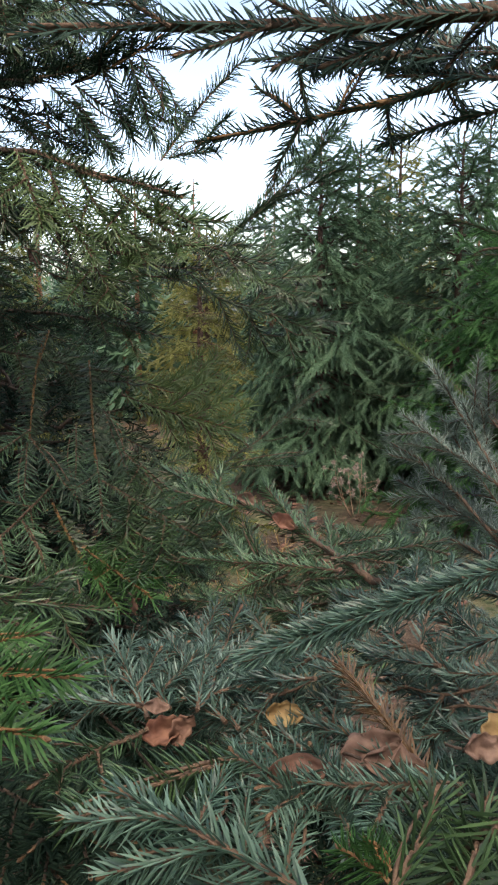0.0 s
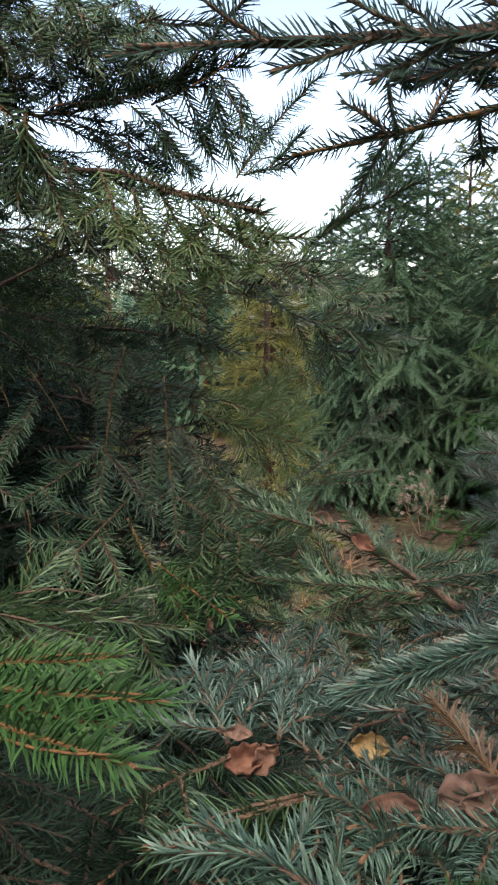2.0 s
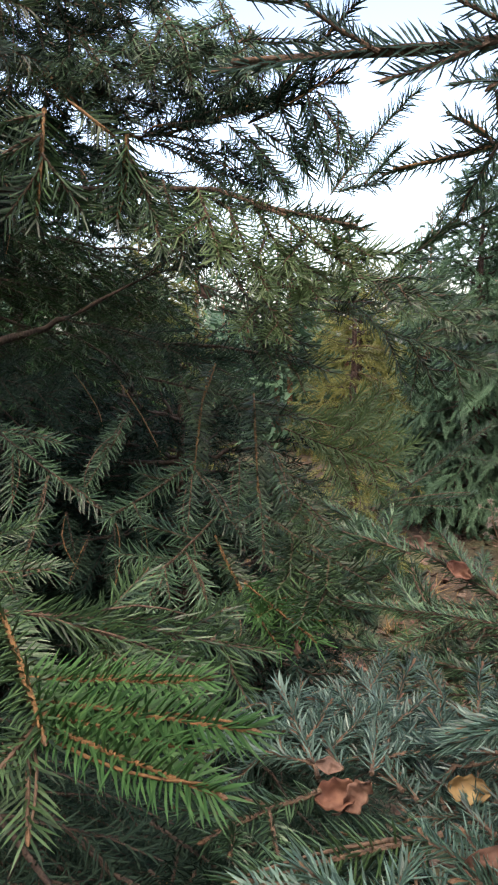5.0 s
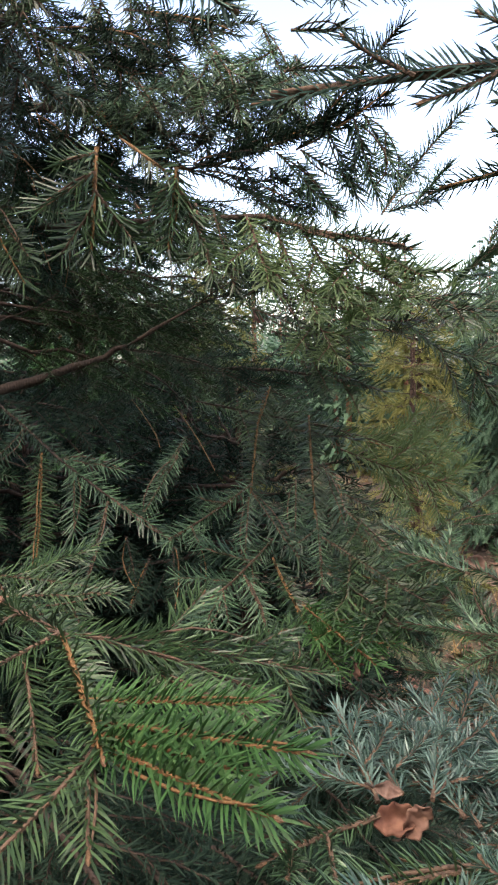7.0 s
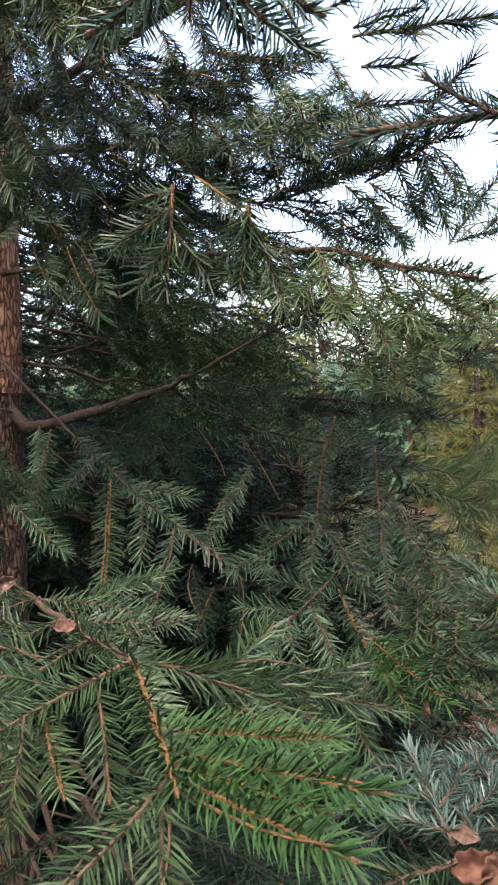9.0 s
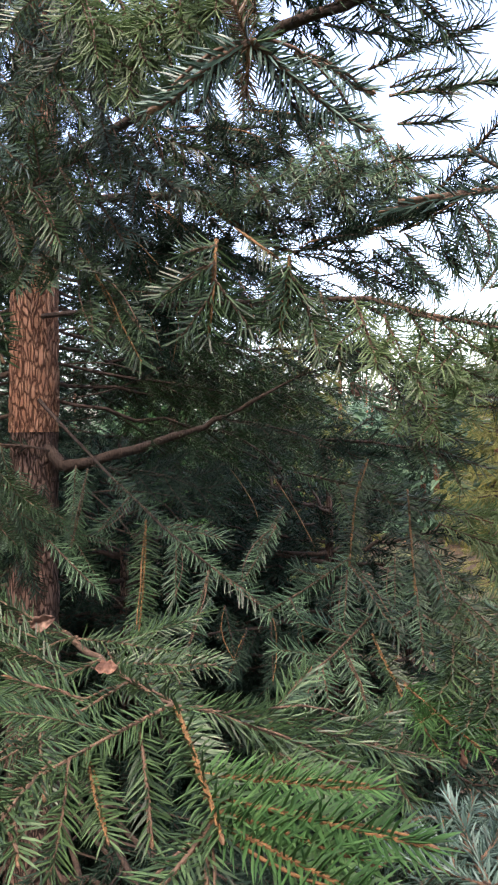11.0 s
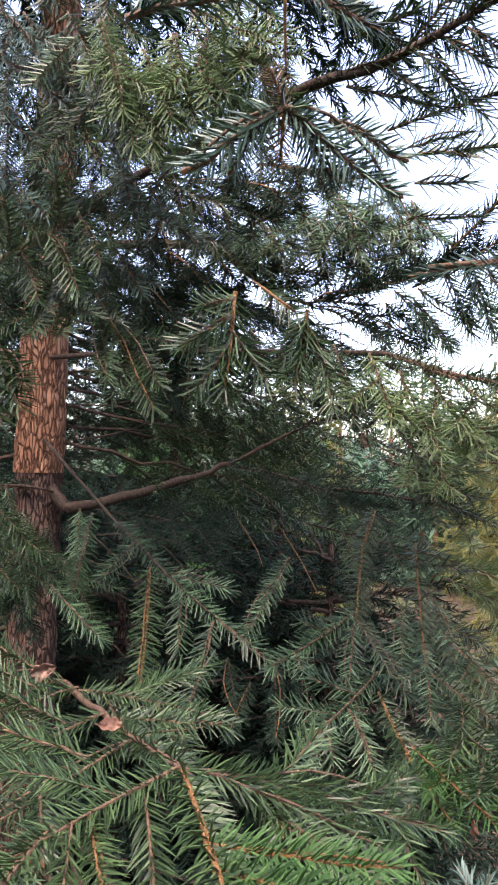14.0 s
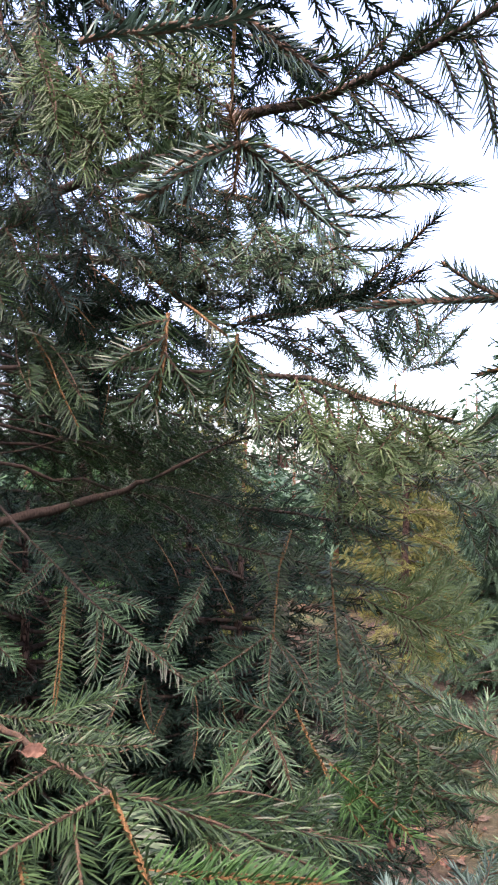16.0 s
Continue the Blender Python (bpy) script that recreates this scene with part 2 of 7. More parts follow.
def shoot_mesh(name, style, length, seed, side=0, fine=2, density=760, needle=0.024, width=0.0017, twig=None, comb=0.72, lean=55, parted=False, closed=True, rise=0.8):
    """A needled shoot along +x from the origin, its upper side towards +z; side: how many short shoots branch off; closed: ends in a brush and a bud."""
    rng, b = np.random.default_rng(seed), Batch()
    x = np.linspace(0, 1, 7)
    bow = rng.uniform(-0.03, 0.03)
    pts = np.stack([x * length, bow * length * np.sin(np.pi * x * 0.8), -0.02 * length * x**2 + 0.0008 * rng.normal(size=7)], 1)
    pts[0] = 0
    tube(b, pts, np.linspace(0.0016, 0.0011 if closed else 0.0016, 7), 6 if fine == 2 else 4, 0)
    clothe(b, pts, (0, 0, 1), rng, 1, density, needle, width, fine, 0.85 if parted else comb, 58 if parted else lean, 0.02, closed, 0.65 if parted else rise)
    if fine == 2 and closed:
        e, d = pts[-1], unit(pts[-1] - pts[-2])
        tube(b, [e - d * 0.001, e + d * 0.002, e + d * 0.0045, e + d * 0.006], [0.0011, 0.0017, 0.0013, 0.0004], 6, 2)
    for i in range(side):
        at = 0.2 + 0.5 * (i + 0.5) / side
        hand = 1 if (i + seed) % 2 else -1
        p = np.array([np.interp(at, x, pts[:, k]) for k in range(3)])
        far = length * rng.uniform(0.40, 0.52) * (1.15 - at * 0.6)
        a = radians(rng.uniform(42, 52)) * hand
        d = unit([math.cos(a), math.sin(a), rng.uniform(-0.15, 0.0)])
        y = np.linspace(0, 1, 5)[:, None]
        q = p + d * far * y + np.array([1.0, 0, -0.3]) * 0.12 * far * y**2
        tube(b, q, np.linspace(0.0013, 0.0009, 5), 5 if fine == 2 else 4, 0)
        clothe(b, q, (0, 0, 1), rng, 1, density, needle * 0.92, width, fine, comb, lean, 0.06)
    return b.mesh(name, [twig or TWIG, NEEDLE[style], BUD])


LENGTHS = (0.05, 0.08, 0.12, 0.17)
NEEDLE_LENGTH = {"dark": 0.0185, "blue": 0.0150, "frost": 0.0165, "teal": 0.0155, "grey": 0.0150}
SHOOTS = {}


def shoot_data(style, length, rng, fine=2, closed=True):
    """One of the shared shoot meshes, the one nearest in length, and the scale that brings it to that length."""
    i = min(range(len(LENGTHS)), key=lambda k: abs(math.log(LENGTHS[k] / max(length, 0.02))))
    key = (style, i, int(rng.integers(3)), fine, closed)
    if key not in SHOOTS:
        bare_top = style == "orange"  # the twig shows between its parted needles
        SHOOTS[key] = shoot_mesh("shoot", "green" if bare_top else style, LENGTHS[i], hash_of(key), needle=NEEDLE_LENGTH.get(style, 0.022), side=2 if i == 3 and closed and key[2] and not bare_top else 0, fine=fine,
                                 density=(1500 if style in ("fresh", "teal") else 1150 if style in ("blue", "grey") else 1200 if bare_top else 1000) if fine == 2 else 1250 if style in ("frost", "grey") else 820, parted=bare_top, width=(0.0014 if style in ("teal", "blue", "grey") else 0.0017) if fine == 2 else 0.0015 if style in ("frost", "grey") else 0.0020, rise=1.2 if style in ("fresh", "teal", "blue", "grey", "frost") else 0.8, twig=TWIG_OLD if style == "dark" else TWIG if style in ("orange", "fresh", "brown") else TWIG_MID, closed=closed)
    return SHOOTS[key], length / LENGTHS[i]


def hash_of(key):
    return sum((i + 3) * ord(c) for i, c in enumerate(str(key))) % 100003


def frame_of(way, up):
    """A turn whose x axis runs along way and whose z axis is as near to up as it can be."""
    x = Vector(way).normalized()
    z = Vector(up) - x * x.dot(Vector(up))
    if z.length < 1e-4:
        z = Vector((0.3, 0.1, 1)) - x * x.dot(Vector((0.3, 0.1, 1)))
    z.normalize()
    y = z.cross(x)
    return Matrix((x, y, z)).transposed().to_4x4()


def child(name, mesh, parent, m=None, label=""):
    ob = new(name, mesh)
    ob.parent = parent
    if m is not None:
        ob.matrix_basis = m
    return tagged(ob, label) if label else ob


def bezier(a, b, c, n):
    t = np.linspace(0, 1, n)[:, None]
    return (1 - t) ** 2 * a + 2 * t * (1 - t) * b + t**2 * c


BRANCHES = [0]


def branch(tree, base, tip, sag=0.0, style="green", lat=0.10, n=6, roll=0.0, spread=50, bare=0.1, first=0.25, r=0.0035, wood=None, label="", sway=0.0, droop=0.0, tuft=1.0, foot=False, via=None):
    """A branch of a tree from base to tip. sag: how far its middle hangs below the straight line, in parts of its length; roll turns the plane
    in which the n side shoots of length lat lie; bare: the part without needles at the start; droop: how far side shoots hang;
    foot: whether its bare wood is carried on to the tree's trunk, or how far above its base it leaves the trunk."""
    BRANCHES[0] += 1
    rng = np.random.default_rng(1000 + BRANCHES[0])
    base, tip = np.array(base, float), np.array(tip, float)
    long = np.linalg.norm(tip - base)
    fine = 2 if min(math.hypot(base[0], base[1]), math.hypot(tip[0], tip[1])) < 0.62 else 1
    level = unit(np.cross(tip - base, (0, 0, 1)))
    mid = (base + tip) / 2 + np.array([0, 0, -2 * sag * long]) + level * sway * long * 2
    if via is not None:  # a place through which its middle runs
        mid = 2 * np.array(via, float) - (base + tip) / 2
    count = max(6, int(long / 0.03))
    pts = bezier(base, mid, tip, count)
    pts[1:-1] += rng.normal(0, (0.0018 if r < 0.007 else 0.0035) * min(1, long * 2), (count - 2, 3))
    b = Batch()
    rel = pts - base
    thick = np.linspace(r, max(0.0012, r * 0.35), count)
    if not foot:
        thick *= 0.55
        thick[:2] *= (0.35, 0.8)
    tube(b, rel, thick, 8, 0, 0.06, rng)
    if foot:
        axis = np.array([tree.location.x, tree.location.y, max(0.1, base[2] + (0.08 if foot is True else foot))])
        back = 0.45 * (axis - base) + unit(base - tip) * 0.10 * np.linalg.norm(axis - base)
        tube(b, bezier(axis - base, back, np.zeros(3), 10), np.linspace(max(r * 1.2, 0.0045), r, 10), 8, 1, 0.05, rng)
    me = b.mesh("branch", [wood or TWIG_OLD, TWIG_OLD], True)
    limb = child("branch", me, tree, Matrix.Translation(base) if tree is None else Matrix.Translation(Vector(base) - tree.location), label)
    tan = unit(np.gradient(rel, axis=0))
    up = np.array([0.0, 0, 1])
    outward = unit(np.array([base[0] - tree.location.x, base[1] - tree.location.y, 0]) * 0.5 + np.array([0, -0.35, 0]))

    def plane(d):
        ref = (up + 0.5 * outward) * (1 - abs(d[2])) - np.sign(d[2]) * abs(d[2]) * outward  # sprays hang a little outwards
        u = Vector(ref - d * (d @ ref))
        if u.length < 0.05:
            u = Vector((0, -1, 0.1))
        u.normalize()
        u.rotate(Matrix.Rotation(radians(roll), 3, Vector(d)))
        return u

    def put(p, d, length, nor, closed=True):
        data, k = shoot_data(style, length, rng, fine, closed)
        k2 = 0.75 + 0.25 * k
        child("shoot", data, limb, Matrix.Translation(Vector(p)) @ frame_of(d, nor) @ Matrix.Diagonal((k, k2 * tuft, k2 * tuft, 1)))

    # the leading shoot and the needled lengths behind it
    s, step = bare, min(0.14, long * (1 - bare))
    parts = max(1, round(long * (1 - bare) / 0.13))
    for i in range(parts):
        a, c = (bare + (1 - bare) * i / parts), (bare + (1 - bare) * (i + 1) / parts)
        p = np.array([np.interp(a, np.linspace(0, 1, count), rel[:, k]) for k in range(3)])
        q = np.array([np.interp(c, np.linspace(0, 1, count), rel[:, k]) for k in range(3)])
        put(p, unit(q - p), np.linalg.norm(q - p) * 1.04, plane(unit(q - p)), i == parts - 1)
    for i in range(n):
        at = first + (0.93 - first) * (i + 0.5 * rng.random()) / max(n, 1)
        p = np.array([np.interp(at, np.linspace(0, 1, count), rel[:, k]) for k in range(3)])
        d = unit(np.array([np.interp(at, np.linspace(0, 1, count), tan[:, k]) for k in range(3)]))
        nor = plane(d)
        hand = 1 if i % 2 else -1
        w = Vector(d)
        w.rotate(Matrix.Rotation(radians(hand * (spread + rng.normal(0, 7))), 3, nor))
        w = unit(np.array(w) + np.array([0, 0, -droop]) + 0.08 * rng.normal(size=3))
        put(p, w, lat * rng.uniform(0.75, 1.25) * (1.15 - 0.55 * at), nor)
    return limb


# ---- boughs: whole needled branches of trees, shared between alike ones ----
def bough_meshes(style, seed, long, detail):
    """Wood and foliage of one bough along +x. detail 2: near; 1: a tree a few steps off; 0: far, with hanging fingers."""
    rng, wood, leaf = np.random.default_rng(seed), Batch(), Batch()
    n = 14
    x = np.linspace(0, 1, n)
    pts = np.stack([x * long, 0.04 * long * np.sin(3 * x + seed), long * (-0.16 * x + (0.20, 0.12, 0.12)[detail] * x**3) + 0.006 * rng.normal(size=n)], 1)
    pts[0] = 0
    tube(wood, pts, np.linspace((0.011, 0.011, 0.0050)[detail], 0.0018, n) * (0.5 + 0.5 * long), (5, 6, 6)[detail], 0, 0.05, rng)
    gap, per, wide, size = ((0.105, 430, 0.0066, 0.032), (0.070, 300, 0.0046, 0.027), (0.052, 430, 0.0020, 0.022))[detail]
    at = 0.16 * long
    hand, lean = 1, (36, 46, 52)[detail]
    clothe(leaf, pts[4:], (0, 0, 1), rng, 0, per, size, wide, 0, 0.6, lean, 0.0)
    while at < long * 0.97:
        s = at / long
        p = np.array([np.interp(s, x, pts[:, k]) for k in range(3)])
        reach = long * (0.50 * (1 - s) ** 0.8 + 0.07) * rng.uniform(0.75, 1.15)
        a = radians(rng.uniform(46, 58)) * hand
        y = np.linspace(0, 1, 7)[:, None]
        d = np.array([math.cos(a), math.sin(a), -0.10])
        q = p + d * reach * y + np.array([0.12, 0, (-0.55, -0.34, -0.34)[detail]]) * reach * y**2
        tube(wood, q[::2], np.linspace((0.004, 0.003, 0.0018)[detail], 0.0009, 4), 3, 0)
        clothe(leaf, q, (0, 0, 1), rng, 0, per, size, wide, 0, 0.7, lean, 0.08)
        k = int(reach / (gap * 1.25))
        for i in range(k):
            u = 0.15 + 0.75 * (i + 0.6 * rng.random()) / max(k, 1)
            o = np.array([np.interp(u, y[:, 0], q[:, j]) for j in range(3)])
            w = radians(rng.uniform(35, 55)) * (1 if (i % 2) else -1) + a
            far = reach * rng.uniform(0.26, 0.40) * (1.2 - 0.6 * u)
            if detail == 0:
                far = max(far, 0.09)
            z = np.linspace(0, 1, 4)[:, None]
            e = np.array([math.cos(w), math.sin(w), rng.uniform(-0.9, -0.5) if detail == 0 else rng.uniform(-0.5, -0.1)])
            g = o + unit(e) * far * z + np.array([0.05, 0, -0.25]) * far * z**2
            if detail == 2:
                tube(wood, g[::3], [0.0012, 0.0008], 3, 0)
            clothe(leaf, g, (0, 0, 1), rng, 0, per, size * 0.95, wide, 0, 0.7, lean, 0.05)
        at += gap * rng.uniform(0.8, 1.2)
        hand = -hand
    return wood.mesh("branch", [TWIG_OLD], True), leaf.mesh("foliage", [NEEDLE[style]])


BOUGHS = {}


def bough(tree, at, turn, fall, long, style, detail, seed, twist=0.0, squash=1.0):
    """One bough on a tree: at is its foot within the tree, turn its heading from +x, fall how far it points below level (degrees)."""
    key = (style, detail, seed)
    ref = (1.0, 1.0, 0.8)[detail]
    if long < 0.55 * ref:  # short boughs keep needles of full size
        ref *= 0.45
        key += ("short",)
    if key not in BOUGHS:
        BOUGHS[key] = bough_meshes(style, 50 + seed, ref, detail)
    wood, leaf = BOUGHS[key]
    k = long / ref
    m = Matrix.Translation(at) @ pose(0, 0, 0, 0, 0, turn) @ pose(0, 0, 0, 0, fall) @ pose(0, 0, 0, twist) @ Matrix.Diagonal((k, k * squash, k, 1))
    limb = child("branch", wood, tree, m)
    child("foliage", leaf, limb)
    return limb


def trunk_mesh(height, r, seed, lean=(0, 0), sides=12, steps=14):
    rng, b = np.random.default_rng(seed), Batch()
    t = np.linspace(0, 1, steps)
    pts = np.stack([lean[0] * t + 0.0022 * rng.normal(size=steps) * min(height, 2), lean[1] * t + 0.0022 * rng.normal(size=steps) * min(height, 2), height * t], 1)
    pts[0] = 0
    tube(b, pts, r * (1 - 0.93 * t) + 0.003 + 0.25 * r * np.exp(-t * height / 0.12), sides, 0, 0.03, rng)
    return b.mesh("trunk", [BARK_LOW], True), pts


def far_tree(x, y, height, width, style, seed, label, detail=0, low=0.04, group="plantation spruces", sparse=1.0):
    """A whole spruce: a trunk, whorls of boughs that shorten to the top, and a leader."""
    rng = np.random.default_rng(900 + seed)
    tree = tagged(new("spruce_tree"), label, "tree", group)
    tree.location = (x, y, 0)
    me, pts = trunk_mesh(height, 0.012 + 0.014 * height, seed, sides=8)
    child("trunk", me, tree)
    z = low * height
    while z < height * 0.97:
        s = z / height
        reach = width * (1 - s) ** 0.7 * (0.95 if s > 0.1 else 0.8) + 0.14
        count = max(4, int(round(8.5 - 2.5 * s)))
        turn = rng.uniform(0, 360)
        p = [float(np.interp(z, pts[:, 2], pts[:, k])) for k in (0, 1)]
        for i in range(count):
            fall = 18 - 55 * s**1.5 + rng.normal(0, 6)
            bough(tree, (p[0], p[1], z + rng.normal(0, 0.03)), turn + 360 * (i + rng.uniform(-0.25, 0.25)) / count, fall,
                  reach * rng.uniform(0.8, 1.2), style, detail, int(rng.integers(3)), rng.normal(0, 10))
        z += (0.12 + 0.085 * (1 - s)) * max(1.0, height / 2.6) * rng.uniform(0.8, 1.2) * sparse
    return tree


def woods(count, seed):
    """The rest of the plantation far round about, too many trees to count, as one object."""
    rng, b = np.random.default_rng(seed), Batch()
    for i in range(count):
        a, far = rng.uniform(0, 2 * np.pi), 11 + 24 * rng.random() ** 1.4
        if 2.4 < a < 6.0 and i % 2:  # closer unseen rows beside and behind the path, added to block light
            far = rng.uniform(3.4, 9)
        x, y, h = far * math.cos(a), far * math.sin(a), rng.uniform(2.6, 3.6) + 0.03 * far
        w = h * rng.uniform(0.26, 0.36)
        tube(b, [(x, y, 0), (x, y, h * 0.5), (x, y, h)], [0.05, 0.035, 0.006], 5, 0)
        n = 700
        z = h * (1 - np.sqrt(rng.random(n)) * 0.97)
        th, reach = rng.uniform(0, 2 * np.pi, n), w * (1 - z / h) ** 0.8 + 0.05
        out = np.stack([np.cos(th), np.sin(th), np.zeros(n)], 1)
        root = np.array([x, y, 0]) + out * (reach * rng.uniform(0.3, 0.8, n))[:, None] + np.stack([0 * z, 0 * z, z], 1)
        needles(b, root, out + np.array([0, 0, -0.35]) + 0.3 * rng.normal(size=(n, 3)), 0.2 * reach + 0.08, 0.055, 1, fine=0)
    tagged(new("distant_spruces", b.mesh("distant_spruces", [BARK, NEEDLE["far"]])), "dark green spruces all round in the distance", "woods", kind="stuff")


def flaky_trunk(name, mat, axis, low, high, r, seed, sides=44, step=0.009):
    """A length of trunk with flakes of bark that stand off it."""
    b, n = Batch(), int((high - low) / step)
    z = np.linspace(low, high, n)
    th = np.linspace(0, 2 * np.pi, sides, endpoint=False)
    pts = np.zeros((n, sides, 3))
    for i in range(n):
        cx, cy = axis(z[i])
        base = r(z[i])
        for j in range(sides):
            q = Vector((math.cos(th[j]) * 5.5, math.sin(th[j]) * 5.5, z[i] * 26 + seed))
            d, _ = noise.voronoi(q * 0.62)
            flake = min(0.45, d[1] - d[0]) * 0.0075 + 0.0012 * noise.noise(q * 3)
            rad = base - 0.0025 + flake
            pts[i, j] = (cx + rad * math.cos(th[j]), cy + rad * math.sin(th[j]), z[i])
    tris = []
    for i in range(n - 1):
        for j in range(sides):
            k = (j + 1) % sides
            p, q, u, v = i * sides + j, i * sides + k, (i + 1) * sides + k, (i + 1) * sides + j
            tris += [(p, q, u), (p, u, v)]
    b.add(pts, tris, 0)
    return b.mesh(name, [mat], True)


# ---- ground ----
def ground_material():
    m, n, l, b = material("leaf_litter", 0.95, 0.15)
    co = n.new("ShaderNodeTexCoord")
    big, small, vor = n.new("ShaderNodeTexNoise"), n.new("ShaderNodeTexNoise"), n.new("ShaderNodeTexVoronoi")
    big.inputs["Scale"].default_value, small.inputs["Scale"].default_value, vor.inputs["Scale"].default_value = 0.9, 28, 16
    small.inputs["Detail"].default_value = 8
    for t in (big, small, vor):
        l.new(co.outputs["Object"], t.inputs["Vector"])
    r1 = ramp(n, [(0.25, (0.030, 0.021, 0.015)), (0.55, (0.066, 0.047, 0.033)), (0.8, (0.14, 0.105, 0.07))])
    r2 = ramp(n, [(0.3, (0.035, 0.055, 0.02)), (0.7, (0.10, 0.10, 0.05))])
    l.new(small.outputs["Fac"], r1.inputs[0])
    l.new(vor.outputs["Distance"], r2.inputs[0])
    cut = ramp(n, [(0.45, (0, 0, 0)), (0.62, (1, 1, 1))])
    l.new(big.outputs["Fac"], cut.inputs[0])
    mix = n.new("ShaderNodeMix")
    mix.data_type = "RGBA"
    l.new(cut.outputs[0], mix.inputs[0])
    l.new(r1.outputs[0], mix.inputs[6])
    l.new(r2.outputs[0], mix.inputs[7])
    l.new(mix.outputs[2], b.inputs["Base Color"])
    bp = n.new("ShaderNodeBump")
    bp.inputs["Distance"].default_value = 0.03
    l.new(small.outputs["Fac"], bp.inputs["Height"])
    l.new(bp.outputs[0], b.inputs["Normal"])
    return m


def build_ground():
    bm = bmesh.new()
    near = np.r_[-400, -120, -40, -16, np.linspace(-8, 14, 67), 20, 40, 120, 400]
    grid = [[bm.verts.new((x, y, 0.05 * noise.noise(Vector((x * 0.7, y * 0.7, 0))) + 0.015 * noise.noise(Vector((x * 3, y * 3, 4))) if abs(x) < 15 and abs(y) < 15 else 0)) for x in near] for y in near]
    for i in range(len(near) - 1):
        for j in range(len(near) - 1):
            bm.faces.new((grid[i][j], grid[i][j + 1], grid[i + 1][j + 1], grid[i + 1][j]))
    for f in bm.faces:
        f.smooth = True
    me = bpy.data.meshes.new("ground")
    bm.to_mesh(me)
    me.materials.append(ground_material())
    tagged(new("ground", me), "brown forest ground with leaf litter and dry grass", "ground", kind="structure")


build_ground()
woods(330, 3)

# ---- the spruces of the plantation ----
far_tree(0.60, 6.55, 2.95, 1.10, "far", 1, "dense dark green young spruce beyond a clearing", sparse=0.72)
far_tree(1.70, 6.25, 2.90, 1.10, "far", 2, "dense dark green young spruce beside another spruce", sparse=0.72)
far_tree(1.85, 5.0, 2.3, 1.0, "fresh", 3, "bright green small spruce at the clearing's edge", sparse=0.72)
far_tree(-0.55, 10.0, 2.6, 1.0, "gold", 4, "spruce far across the clearing, sunlight painted as yellow-green needles")
far_tree(2.0, 10.4, 3.9, 1.1, "gold", 5, "tall thin spruce, low sun painted in its yellowish needles")
far_tree(3.1, 10.2, 4.0, 1.1, "far", 6, "tall spruce at the back of the plantation")
far_tree(-2.6, 7.8, 2.9, 0.9, "gold", 7, "spruce behind other trees, sunlight painted as yellow-green needles")
far_tree(1.25, 8.9, 3.4, 1.2, "far", 14, "dark spruce behind two others", sparse=0.72)
far_tree(-3.2, 6.2, 3.4, 1.2, "fresh", 8, "green spruce seen through branches")
far_tree(-4.2, 4.6, 3.6, 1.3, "far", 9, "green spruce standing in shade")
# these two take the dark needles, painting shade behind the near trunk
far_tree(-1.5, 2.75, 2.5, 1.05, "dark", 11, "young spruce close behind another, its needles painted dark for shade", 1)
far_tree(-2.25, 2.4, 2.6, 1.1, "dark", 12, "green young spruce close behind another, needles darkened to paint shade", 1)
far_tree(-0.30, 4.6, 2.0, 0.34, "gold", 13, "young spruce behind other branches, sunlight painted in its yellowish needles", 1)

# rows added unseen beside and behind the path, closing the place against light
far_tree(0.45, -2.1, 3.4, 1.2, "far", 21, "unseen spruce added beside or behind the path to block light", sparse=1.45)
far_tree(-1.6, -1.4, 3.5, 1.2, "far", 22, "unseen spruce added beside or behind the path to block light", sparse=1.45)
far_tree(2.3, -1.1, 3.4, 1.2, "far", 23, "unseen spruce added beside or behind the path to block light", sparse=1.45)
far_tree(-2.7, 0.5, 3.6, 1.2, "far", 24, "unseen spruce added beside or behind the path to block light", sparse=1.45)
far_tree(2.6, 1.6, 2.8, 1.0, "far", 25, "unseen spruce added beside or behind the path to block light", sparse=1.45)

far_tree(-2.6, 1.55, 2.7, 1.1, "green", 15, "green young spruce standing in the shade of another", 1)

# added as backing; their dark needles paint the shade behind the trunk
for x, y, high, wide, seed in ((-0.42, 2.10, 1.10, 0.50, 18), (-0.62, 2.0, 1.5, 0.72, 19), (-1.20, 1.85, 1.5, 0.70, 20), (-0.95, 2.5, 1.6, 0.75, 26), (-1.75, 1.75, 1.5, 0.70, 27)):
    far_tree(x, y, high, wide, "dark", seed, "low dense spruce added between others, shade put in its needles", 1, group="low spruces in the shade", sparse=0.62)

# ---- the near spruce with the red-brown trunk ----
near_tree = tagged(new("spruce_tree"), "near spruce with reddish-brown flaking trunk and drooping green branches", "tree", "near spruces")
near_tree.location = (-0.925, 1.10, 0)
TRUNK_RING = 1.535  # where the loose red bark ends; the darker bark below paints shade


def near_line(z):
    return 0.025 * (z - 1.5), 0.01 * (z - 1.5)


def near_radius(z):
    return 0.0475 - 0.011 * (z - 1.2) + 0.02 * math.exp(-z / 0.1)


child("trunk", flaky_trunk("trunk", BARK_LOW, near_line, -0.05, TRUNK_RING, near_radius, 3.0), near_tree, label="lower trunk with rough flaking bark, darkened to paint shade")
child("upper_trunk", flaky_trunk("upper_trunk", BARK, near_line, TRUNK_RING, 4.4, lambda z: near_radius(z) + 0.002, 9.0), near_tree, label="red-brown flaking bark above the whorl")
side_tree = tagged(new("spruce_tree"), "spruce with bluish-green needles whose branches reach in", "tree", "near spruces")
side_tree.location = (0.85, 0.45, 0)
